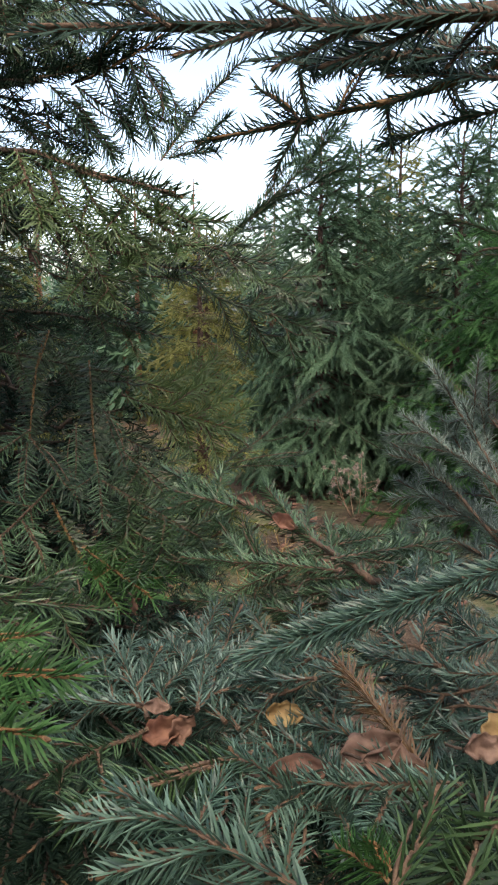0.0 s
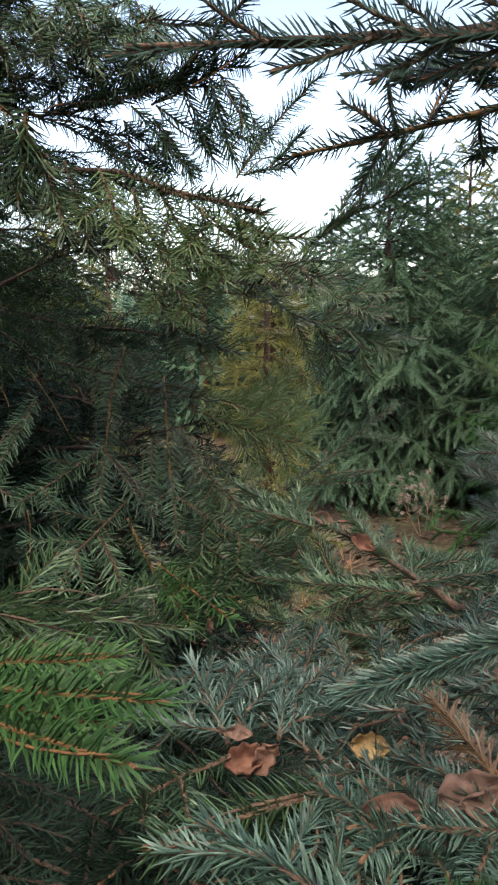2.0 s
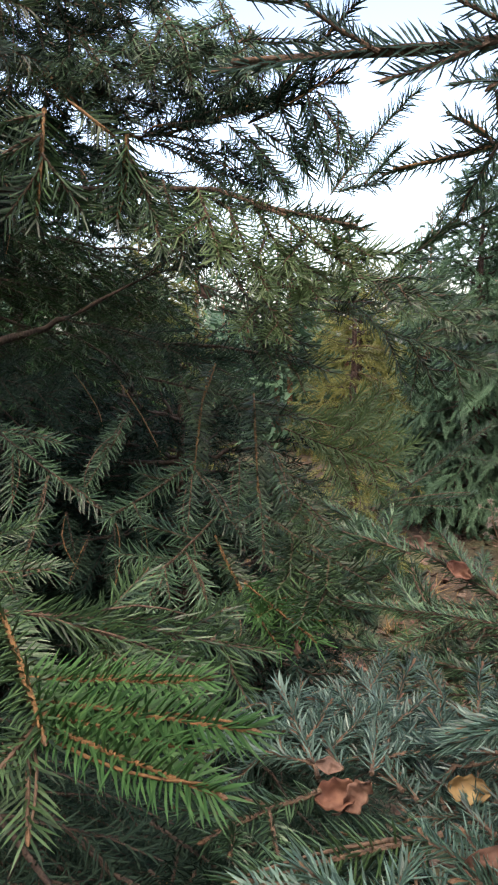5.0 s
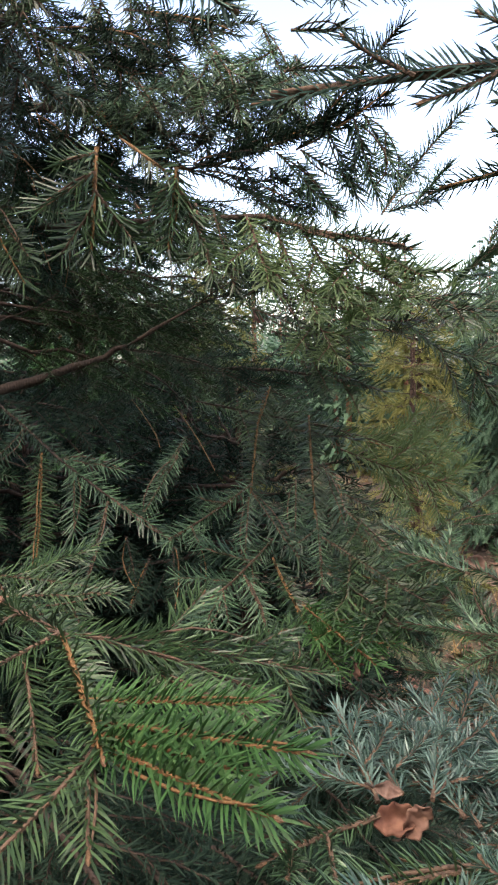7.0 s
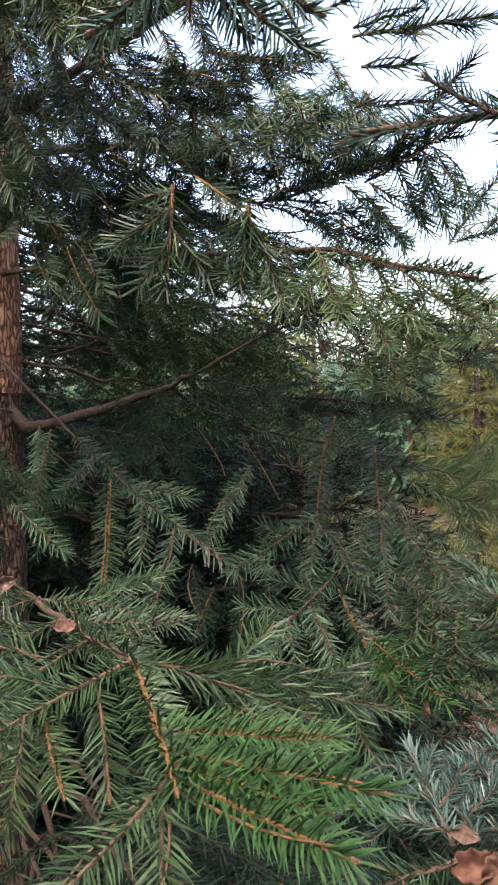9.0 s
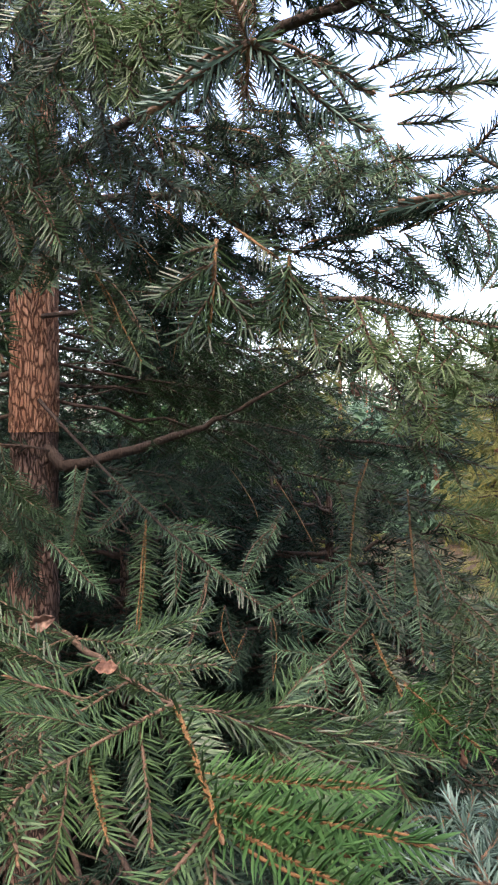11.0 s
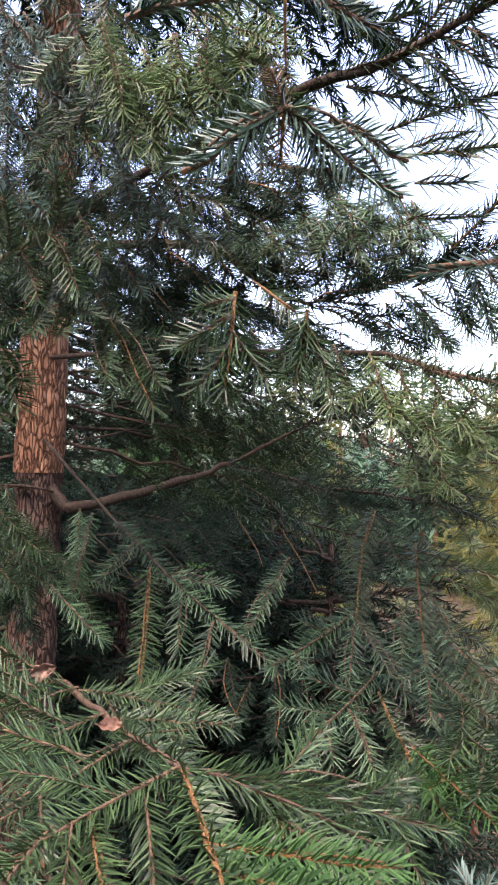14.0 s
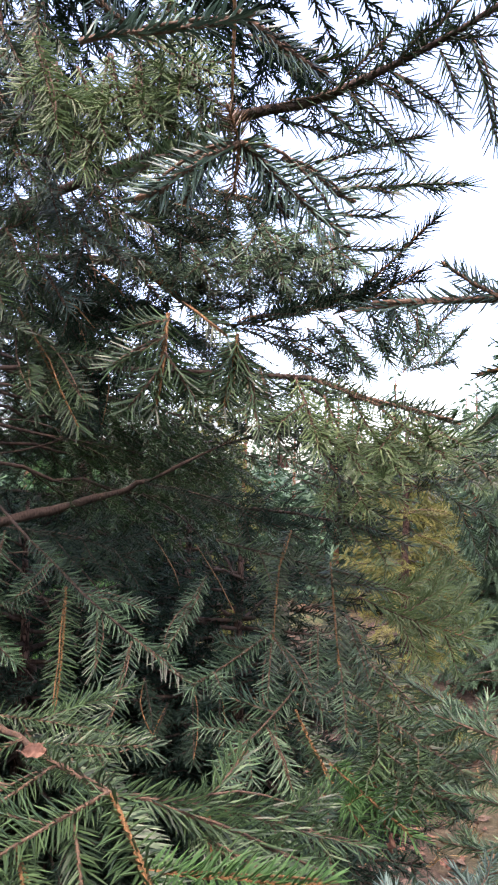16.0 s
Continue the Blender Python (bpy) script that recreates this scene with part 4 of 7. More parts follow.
branch(near_tree, (-0.822, 0.861, 1.465), (-0.730, 0.814, 1.344), via=(-0.772, 0.829, 1.395), style="sheen", n=0, r=0.0024, bare=0.0)
branch(near_tree, (-0.747, 0.915, 1.413), (-0.652, 0.888, 1.310), via=(-0.705, 0.899, 1.357), style="sheen", n=0, r=0.0024, bare=0.0)
branch(near_tree, (-0.765, 0.897, 1.379), (-0.761, 0.782, 1.316), via=(-0.755, 0.834, 1.347), style="sheen", n=0, r=0.0024, bare=0.0)
branch(near_tree, (-0.843, 0.837, 1.416), (-0.756, 0.788, 1.323), via=(-0.788, 0.811, 1.373), style="sheen", n=0, r=0.0024, bare=0.0)

# ---- near spruce: bare dead twigs low on the trunk ----
branch(near_tree, (-0.841, 1.074, 1.453), (-0.637, 1.018, 1.318), via=(-0.729, 1.047, 1.401), style="dark", n=0, r=0.0034, bare=0.98)
branch(near_tree, (-0.838, 1.071, 1.403), (-0.605, 1.054, 1.360), via=(-0.703, 1.058, 1.363), style="dark", n=0, r=0.0034, bare=0.98)
branch(near_tree, (-0.826, 1.071, 1.344), (-0.619, 1.044, 1.288), via=(-0.727, 1.062, 1.332), style="dark", n=0, r=0.0034, bare=0.98)
branch(near_tree, (-0.827, 1.057, 1.277), (-0.679, 1.020, 1.233), via=(-0.744, 1.037, 1.269), style="dark", n=0, r=0.0034, bare=0.98)
branch(near_tree, (-0.908, 1.020, 1.424), (-0.888, 0.889, 1.329), via=(-0.895, 0.947, 1.384), style="dark", n=0, r=0.0034, bare=0.98)
branch(near_tree, (-0.843, 1.094, 1.421), (-0.569, 1.154, 1.388), via=(-0.703, 1.135, 1.423), style="dark", n=0, r=0.0034, bare=0.98)
branch(near_tree, (-0.703, 1.135, 1.423), (-0.598, 1.104, 1.307), via=(-0.634, 1.131, 1.368), style="dark", n=0, r=0.0034, bare=0.98)
branch(near_tree, (-0.581, 1.180, 1.535), (-0.432, 1.144, 1.405), via=(-0.483, 1.174, 1.477), style="dark", n=0, r=0.0034, bare=0.98)
branch(near_tree, (-0.853, 1.087, 1.655), (-0.686, 1.101, 1.632), via=(-0.765, 1.099, 1.654), style="dark", n=0, r=0.0034, bare=0.98)
branch(near_tree, (-0.855, 1.091, 1.594), (-0.642, 1.101, 1.650), via=(-0.740, 1.117, 1.614), style="dark", n=0, r=0.0034, bare=0.98)

# ---- near spruce: hanging tufts above ----
branch(near_tree, (-0.311, 0.577, 1.705), (-0.314, 0.565, 1.619), via=(-0.307, 0.561, 1.663), style="orange", n=0, r=0.0034, wood=TWIG, tuft=1.2, bare=0.0)
branch(near_tree, (-0.304, 0.558, 1.680), (-0.348, 0.543, 1.653), via=(-0.324, 0.552, 1.671), style="green", n=0, r=0.0022, wood=TWIG_MID, tuft=1.1, bare=0.0)
branch(near_tree, (-0.307, 0.560, 1.666), (-0.282, 0.578, 1.622), via=(-0.296, 0.569, 1.647), style="green", n=0, r=0.0022, wood=TWIG_MID, tuft=1.1, bare=0.0)
branch(near_tree, (-0.309, 0.562, 1.654), (-0.337, 0.555, 1.617), via=(-0.324, 0.559, 1.634), style="green", n=0, r=0.0022, wood=TWIG_MID, tuft=1.1, bare=0.0)
branch(near_tree, (-0.301, 0.556, 1.694), (-0.331, 0.545, 1.685), via=(-0.320, 0.549, 1.690), style="green", n=0, r=0.0022, wood=TWIG_MID, tuft=1.1, bare=0.0)
branch(near_tree, (-0.257, 0.622, 1.694), (-0.270, 0.630, 1.625), via=(-0.261, 0.628, 1.659), style="orange", n=0, r=0.0036, wood=TWIG, tuft=1.2, bare=0.0)
branch(near_tree, (-0.259, 0.625, 1.679), (-0.243, 0.638, 1.632), via=(-0.248, 0.633, 1.659), style="green", n=0, r=0.0022, wood=TWIG_MID, tuft=1.05, bare=0.0)
branch(near_tree, (-0.258, 0.624, 1.684), (-0.286, 0.622, 1.643), via=(-0.277, 0.621, 1.669), style="green", n=0, r=0.0022, wood=TWIG_MID, tuft=1.05, bare=0.0)
branch(near_tree, (-0.257, 0.623, 1.689), (-0.263, 0.629, 1.648), via=(-0.269, 0.622, 1.674), style="green", n=0, r=0.0022, wood=TWIG_MID, tuft=1.05, bare=0.0)
branch(near_tree, (-0.325, 0.653, 1.735), (-0.267, 0.620, 1.692), via=(-0.287, 0.609, 1.707), style="orange", n=0, r=0.0034, wood=TWIG, bare=0.3)
branch(near_tree, (-0.556, 0.722, 1.754), (-0.445, 0.663, 1.615), via=(-0.504, 0.691, 1.697), style="orange", n=0, r=0.0026, wood=TWIG, bare=0.0)
branch(near_tree, (-0.547, 0.734, 1.728), (-0.439, 0.663, 1.639), via=(-0.490, 0.700, 1.694), style="green", n=0, r=0.0022, wood=TWIG_MID, bare=0.0)
branch(near_tree, (-0.554, 0.726, 1.741), (-0.485, 0.634, 1.644), via=(-0.528, 0.675, 1.696), style="green", n=0, r=0.0022, wood=TWIG_MID, bare=0.0)
branch(near_tree, (-0.570, 0.713, 1.753), (-0.520, 0.602, 1.688), via=(-0.546, 0.657, 1.719), style="green", n=0, r=0.0022, wood=TWIG_MID, bare=0.0)
branch(near_tree, (-0.595, 0.691, 1.764), (-0.542, 0.584, 1.687), via=(-0.565, 0.642, 1.724), style="green", n=0, r=0.0022, wood=TWIG_MID, bare=0.0)
branch(near_tree, (-0.609, 0.566, 1.739), (-0.519, 0.677, 1.845), via=(-0.564, 0.625, 1.797), style="green", n=0, r=0.003, wood=TWIG_MID, foot=True, bare=0.0)
branch(near_tree, (-0.577, 0.608, 1.780), (-0.547, 0.599, 1.720), via=(-0.559, 0.605, 1.752), style="green", n=0, r=0.0022, wood=TWIG_MID, bare=0.0)
branch(near_tree, (-0.551, 0.621, 1.799), (-0.512, 0.620, 1.733), via=(-0.528, 0.622, 1.772), style="green", n=0, r=0.0022, wood=TWIG_MID, bare=0.0)
branch(near_tree, (-0.540, 0.627, 1.805), (-0.512, 0.580, 1.840), via=(-0.533, 0.598, 1.825), style="green", n=0, r=0.0022, wood=TWIG_MID, bare=0.0)
branch(near_tree, (-0.587, 0.602, 1.773), (-0.557, 0.556, 1.815), via=(-0.580, 0.575, 1.789), style="green", n=0, r=0.0022, wood=TWIG_MID, bare=0.0)
branch(near_tree, (-0.521, 0.636, 1.818), (-0.489, 0.627, 1.763), via=(-0.501, 0.634, 1.791), style="green", n=0, r=0.0022, wood=TWIG_MID, bare=0.0)
branch(near_tree, (-0.425, 0.375, 1.641), (-0.396, 0.383, 1.588), via=(-0.408, 0.382, 1.617), style="green", n=0, r=0.0022, wood=TWIG_MID, bare=0.0)
branch(near_tree, (-0.424, 0.379, 1.626), (-0.405, 0.376, 1.580), via=(-0.413, 0.379, 1.605), style="green", n=0, r=0.0022, wood=TWIG_MID, bare=0.0)
branch(near_tree, (-0.415, 0.387, 1.630), (-0.391, 0.385, 1.604), via=(-0.400, 0.388, 1.621), style="green", n=0, r=0.0022, wood=TWIG_MID, bare=0.0)

# ---- near spruce: long hanging shoots of the dark mass ----
branch(near_tree, (-0.628, 0.608, 2.014), (-0.523, 0.602, 1.933), via=(-0.579, 0.606, 1.971), style="blue", n=2, lat=0.07, r=0.0028, wood=TWIG_MID, droop=0.3, tuft=1.1, bare=0.0)
branch(near_tree, (-0.588, 0.617, 2.048), (-0.511, 0.605, 1.944), via=(-0.547, 0.613, 1.998), style="blue", n=2, lat=0.07, r=0.0028, wood=TWIG_MID, droop=0.3, tuft=1.1, bare=0.0)
branch(near_tree, (-0.554, 0.653, 2.035), (-0.472, 0.643, 1.924), via=(-0.508, 0.653, 1.979), style="blue", n=2, lat=0.07, r=0.0028, wood=TWIG_MID, droop=0.3, tuft=1.1, bare=0.0)
branch(near_tree, (-0.646, 0.620, 1.972), (-0.547, 0.616, 1.877), via=(-0.591, 0.622, 1.930), style="blue", n=2, lat=0.07, r=0.0028, wood=TWIG_MID, droop=0.3, tuft=1.1, bare=0.0)
branch(near_tree, (-0.566, 0.681, 1.979), (-0.482, 0.658, 1.883), via=(-0.520, 0.672, 1.933), style="blue", n=2, lat=0.07, r=0.0028, wood=TWIG_MID, droop=0.3, tuft=1.1, bare=0.0)
branch(near_tree, (-0.533, 0.727, 1.938), (-0.477, 0.688, 1.822), via=(-0.499, 0.712, 1.879), style="blue", n=2, lat=0.07, r=0.0028, wood=TWIG_MID, droop=0.3, tuft=1.1, bare=0.0)
branch(near_tree, (-0.512, 0.759, 1.898), (-0.422, 0.724, 1.804), via=(-0.466, 0.748, 1.839), style="blue", n=2, lat=0.07, r=0.0028, wood=TWIG_MID, droop=0.3, tuft=1.1, bare=0.0)
branch(near_tree, (-0.568, 0.746, 1.845), (-0.487, 0.706, 1.750), via=(-0.527, 0.726, 1.800), style="blue", n=2, lat=0.07, r=0.0028, wood=TWIG_MID, droop=0.3, tuft=1.1, bare=0.0)
branch(near_tree, (-0.608, 0.603, 2.045), (-0.532, 0.576, 1.964), via=(-0.566, 0.590, 2.009), style="blue", n=2, lat=0.07, r=0.0028, wood=TWIG_MID, droop=0.3, tuft=1.1, bare=0.0)
branch(near_tree, (-0.612, 0.689, 1.902), (-0.531, 0.656, 1.813), via=(-0.563, 0.680, 1.857), style="blue", n=2, lat=0.07, r=0.0028, wood=TWIG_MID, droop=0.3, tuft=1.1, bare=0.0)
branch(near_tree, (-0.656, 0.641, 1.924), (-0.581, 0.611, 1.831), via=(-0.609, 0.636, 1.875), style="blue", n=2, lat=0.07, r=0.0028, wood=TWIG_MID, droop=0.3, tuft=1.1, bare=0.0)
branch(near_tree, (-0.499, 0.638, 2.032), (-0.454, 0.624, 1.930), via=(-0.469, 0.637, 1.982), style="green", n=2, lat=0.06, r=0.0022, wood=TWIG_MID, droop=0.3, bare=0.0)
branch(near_tree, (-0.562, 0.623, 1.988), (-0.495, 0.613, 1.903), via=(-0.516, 0.622, 1.954), style="green", n=2, lat=0.06, r=0.0022, wood=TWIG_MID, droop=0.3, bare=0.0)
branch(near_tree, (-0.488, 0.678, 1.981), (-0.439, 0.659, 1.882), via=(-0.462, 0.672, 1.929), style="green", n=2, lat=0.06, r=0.0022, wood=TWIG_MID, droop=0.3, bare=0.0)
branch(near_tree, (-0.641, 0.625, 1.869), (-0.584, 0.598, 1.790), via=(-0.607, 0.615, 1.835), style="green", n=2, lat=0.06, r=0.0022, wood=TWIG_MID, droop=0.3, bare=0.0)
branch(near_tree, (-0.549, 0.693, 1.880), (-0.496, 0.660, 1.797), via=(-0.516, 0.679, 1.844), style="green", n=2, lat=0.06, r=0.0022, wood=TWIG_MID, droop=0.3, bare=0.0)
branch(near_tree, (-0.476, 0.723, 1.913), (-0.424, 0.690, 1.829), via=(-0.445, 0.708, 1.876), style="green", n=2, lat=0.06, r=0.0022, wood=TWIG_MID, droop=0.3, bare=0.0)
branch(near_tree, (-0.685, 0.850, 1.858), (-0.525, 0.859, 1.758), via=(-0.597, 0.860, 1.819), style="dark", n=3, lat=0.08, r=0.004, wood=TWIG, droop=0.3, bare=0.0)
branch(near_tree, (-0.634, 0.889, 1.847), (-0.535, 0.862, 1.720), via=(-0.573, 0.882, 1.790), style="dark", n=3, lat=0.08, r=0.004, wood=TWIG, droop=0.3, bare=0.0)
branch(near_tree, (-0.568, 0.922, 1.865), (-0.463, 0.891, 1.751), via=(-0.507, 0.910, 1.815), style="dark", n=3, lat=0.08, r=0.004, wood=TWIG, droop=0.3, bare=0.0)
branch(near_tree, (-0.708, 0.764, 2.006), (-0.627, 0.769, 1.844), via=(-0.666, 0.771, 1.926), style="dark", n=3, lat=0.08, r=0.004, wood=TWIG, droop=0.3, bare=0.0)
branch(near_tree, (-0.607, 0.859, 1.964), (-0.518, 0.846, 1.816), via=(-0.553, 0.860, 1.893), style="dark", n=3, lat=0.08, r=0.004, wood=TWIG, droop=0.3, bare=0.0)
branch(near_tree, (-0.554, 0.913, 1.910), (-0.438, 0.891, 1.795), via=(-0.489, 0.908, 1.852), style="dark", n=3, lat=0.08, r=0.004, wood=TWIG, droop=0.3, bare=0.0)
branch(near_tree, (-0.657, 0.959, 1.762), (-0.556, 0.919, 1.649), via=(-0.598, 0.943, 1.721), style="dark", n=3, lat=0.07, r=0.0022, wood=TWIG, droop=0.3, bare=0.0)
branch(near_tree, (-0.588, 0.997, 1.764), (-0.542, 0.928, 1.633), via=(-0.554, 0.969, 1.705), style="dark", n=3, lat=0.07, r=0.0022, wood=TWIG, droop=0.3, bare=0.0)
branch(near_tree, (-0.627, 0.959, 1.829), (-0.574, 0.902, 1.697), via=(-0.586, 0.939, 1.770), style="dark", n=3, lat=0.07, r=0.0022, wood=TWIG, droop=0.3, bare=0.0)
branch(near_tree, (-0.484, 1.045, 1.765), (-0.429, 0.975, 1.666), via=(-0.452, 1.011, 1.722), style="dark", n=3, lat=0.07, r=0.0022, wood=TWIG, droop=0.3, bare=0.0)

# ---- near spruce: the thick hanging sprays high on the trunk ----
branch(near_tree, (-0.639, 0.689, 2.172), (-0.602, 0.694, 2.109), via=(-0.613, 0.697, 2.150), style="green", n=2, lat=0.06, r=0.0026, droop=0.3, bare=0.0)
branch(near_tree, (-0.513, 0.657, 2.106), (-0.502, 0.654, 2.025), via=(-0.501, 0.661, 2.074), style="green", n=2, lat=0.06, r=0.0026, droop=0.3, bare=0.0)
branch(near_tree, (-0.389, 0.726, 2.125), (-0.370, 0.715, 2.059), via=(-0.372, 0.725, 2.100), style="green", n=2, lat=0.06, r=0.0026, droop=0.3, bare=0.0)
branch(near_tree, (-0.644, 0.641, 2.093), (-0.615, 0.649, 2.014), via=(-0.623, 0.651, 2.064), style="blue", n=2, lat=0.06, r=0.0026, droop=0.3, bare=0.0)
branch(near_tree, (-0.620, 0.815, 2.198), (-0.589, 0.825, 2.114), via=(-0.596, 0.826, 2.166), style="green", n=2, lat=0.06, r=0.0026, droop=0.3, bare=0.0)
branch(near_tree, (-0.443, 0.741, 2.086), (-0.410, 0.740, 2.013), via=(-0.418, 0.745, 2.059), style="green", n=2, lat=0.06, r=0.0026, droop=0.3, bare=0.0)
branch(near_tree, (-0.788, 0.765, 2.147), (-0.775, 0.767, 2.052), via=(-0.774, 0.773, 2.111), style="green", n=2, lat=0.06, r=0.0026, droop=0.3, bare=0.0)
branch(near_tree, (-0.562, 0.686, 2.061), (-0.513, 0.700, 1.985), via=(-0.531, 0.699, 2.032), style="green", n=2, lat=0.06, r=0.0026, droop=0.3, bare=0.0)
branch(near_tree, (-0.448, 0.793, 2.082), (-0.425, 0.789, 2.002), via=(-0.429, 0.797, 2.051), style="green", n=2, lat=0.06, r=0.0026, droop=0.3, bare=0.0)
branch(near_tree, (-0.757, 0.666, 2.044), (-0.722, 0.674, 1.966), via=(-0.734, 0.678, 2.015), style="blue", n=2, lat=0.06, r=0.0026, droop=0.3, bare=0.0)
branch(near_tree, (-0.563, 0.697, 2.023), (-0.516, 0.706, 1.948), via=(-0.533, 0.708, 1.995), style="green", n=2, lat=0.06, r=0.0026, droop=0.3, bare=0.0)
branch(near_tree, (-0.575, 0.869, 2.101), (-0.524, 0.880, 2.019), via=(-0.540, 0.881, 2.070), style="green", n=2, lat=0.06, r=0.0026, droop=0.3, bare=0.0)
branch(near_tree, (-0.785, 0.695, 2.006), (-0.743, 0.705, 1.929), via=(-0.758, 0.708, 1.979), style="green", n=2, lat=0.06, r=0.0026, droop=0.3, bare=0.0)
branch(near_tree, (-0.712, 0.799, 2.061), (-0.659, 0.826, 1.960), via=(-0.678, 0.821, 2.022), style="green", n=2, lat=0.06, r=0.0026, droop=0.3, bare=0.0)
branch(near_tree, (-0.531, 0.769, 2.005), (-0.497, 0.763, 1.934), via=(-0.506, 0.772, 1.979), style="green", n=2, lat=0.06, r=0.0026, droop=0.3, bare=0.0)
branch(near_tree, (-0.428, 0.876, 2.019), (-0.379, 0.880, 1.927), via=(-0.394, 0.884, 1.983), style="green", n=2, lat=0.06, r=0.0026, droop=0.3, bare=0.0)
branch(near_tree, (-0.713, 0.777, 1.977), (-0.681, 0.783, 1.874), via=(-0.690, 0.788, 1.937), style="green", n=2, lat=0.06, r=0.0026, droop=0.3, bare=0.0)
branch(near_tree, (-0.561, 0.771, 1.967), (-0.545, 0.763, 1.870), via=(-0.546, 0.774, 1.929), style="green", n=2, lat=0.06, r=0.0026, droop=0.3, bare=0.0)
branch(near_tree, (-0.413, 0.778, 1.940), (-0.379, 0.773, 1.849), via=(-0.388, 0.782, 1.904), style="green", n=2, lat=0.06, r=0.0026, droop=0.3, bare=0.0)
branch(near_tree, (-0.711, 0.682, 1.917), (-0.667, 0.688, 1.834), via=(-0.684, 0.693, 1.886), style="blue", n=2, lat=0.06, r=0.0026, droop=0.3, bare=0.0)
branch(near_tree, (-0.615, 0.858, 1.957), (-0.566, 0.864, 1.863), via=(-0.582, 0.869, 1.921), style="green", n=2, lat=0.06, r=0.0026, droop=0.3, bare=0.0)
branch(near_tree, (-0.493, 0.844, 1.922), (-0.476, 0.830, 1.826), via=(-0.476, 0.844, 1.884), style="green", n=2, lat=0.06, r=0.0026, droop=0.3, bare=0.0)
branch(near_tree, (-0.676, 0.656, 1.859), (-0.621, 0.662, 1.789), via=(-0.644, 0.667, 1.833), style="green", n=2, lat=0.06, r=0.0026, droop=0.3, bare=0.0)
branch(near_tree, (-0.601, 0.733, 1.851), (-0.547, 0.739, 1.756), via=(-0.568, 0.745, 1.813), style="green", n=2, lat=0.06, r=0.0026, droop=0.3, bare=0.0)

# ---- near spruce: the arched shoot close overhead and those about it ----
branch(near_tree, (-0.343, 0.488, 1.779), (-0.171, 0.311, 1.729), via=(-0.266, 0.410, 1.769), style="green", n=0, r=0.003, bare=0.15, wood=TWIG_OLD)
branch(near_tree, (-0.170, 0.307, 1.727), (-0.218, 0.301, 1.703), via=(-0.193, 0.302, 1.721), style="teal", n=0, r=0.0024, wood=TWIG_MID, tuft=1.25, bare=0.0)
branch(near_tree, (-0.170, 0.307, 1.727), (-0.121, 0.333, 1.688), via=(-0.143, 0.317, 1.719), style="teal", n=0, r=0.0024, wood=TWIG_MID, tuft=1.25, bare=0.0)
branch(near_tree, (-0.171, 0.311, 1.729), (-0.151, 0.329, 1.699), via=(-0.159, 0.320, 1.717), style="teal", n=0, r=0.002, wood=TWIG_MID, tuft=1.1, bare=0.0)
branch(near_tree, (-0.184, 0.308, 1.726), (-0.201, 0.313, 1.703), via=(-0.194, 0.311, 1.713), style="teal", n=0, r=0.002, wood=TWIG_MID, tuft=1.1, bare=0.0)
branch(near_tree, (-0.150, 0.319, 1.723), (-0.118, 0.333, 1.704), via=(-0.133, 0.325, 1.717), style="teal", n=0, r=0.002, wood=TWIG_MID, tuft=1.1, bare=0.0)
branch(near_tree, (-0.170, 0.307, 1.727), (-0.175, 0.315, 1.706), via=(-0.172, 0.310, 1.718), style="brown", n=0, r=0.002, wood=TWIG, tuft=0.6, bare=0.0)
branch(near_tree, (-0.170, 0.307, 1.727), (-0.174, 0.298, 1.741), via=(-0.172, 0.303, 1.734), style="brown", n=0, r=0.002, wood=TWIG, tuft=0.6, bare=0.0)
branch(near_tree, (-0.192, 0.365, 1.867), (-0.204, 0.405, 1.798), via=(-0.198, 0.384, 1.837), style="dark", n=0, r=0.003, wood=TWIG, bare=0.95)
branch(near_tree, (-0.270, 0.316, 1.800), (-0.183, 0.340, 1.818), via=(-0.227, 0.328, 1.812), style="teal", n=0, r=0.0028, wood=TWIG_MID, tuft=1.3, bare=0.0)
branch(near_tree, (-0.187, 0.354, 1.831), (-0.144, 0.380, 1.806), via=(-0.169, 0.365, 1.822), style="blue", n=0, r=0.0026, wood=TWIG_MID, tuft=1.2, bare=0.0)
branch(near_tree, (-0.244, 0.343, 1.818), (-0.267, 0.321, 1.832), via=(-0.257, 0.332, 1.823), style="blue", n=0, r=0.0026, wood=TWIG_MID, tuft=1.2, bare=0.0)

# ---- near spruce: sprays high up, their light painted in with pale needles ----
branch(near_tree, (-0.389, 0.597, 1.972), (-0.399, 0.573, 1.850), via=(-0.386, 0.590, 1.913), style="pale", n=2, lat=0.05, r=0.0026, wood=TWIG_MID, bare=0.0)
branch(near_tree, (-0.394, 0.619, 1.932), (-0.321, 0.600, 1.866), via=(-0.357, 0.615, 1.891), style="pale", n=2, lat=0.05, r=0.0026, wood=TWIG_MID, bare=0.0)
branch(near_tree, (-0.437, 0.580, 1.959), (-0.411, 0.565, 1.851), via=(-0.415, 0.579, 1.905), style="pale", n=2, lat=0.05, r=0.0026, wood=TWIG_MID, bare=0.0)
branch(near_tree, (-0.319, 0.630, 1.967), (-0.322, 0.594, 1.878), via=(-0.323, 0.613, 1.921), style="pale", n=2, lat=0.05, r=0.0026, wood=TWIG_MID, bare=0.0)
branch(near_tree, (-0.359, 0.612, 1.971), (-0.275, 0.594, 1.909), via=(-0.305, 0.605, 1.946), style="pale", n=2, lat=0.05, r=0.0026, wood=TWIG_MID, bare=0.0)
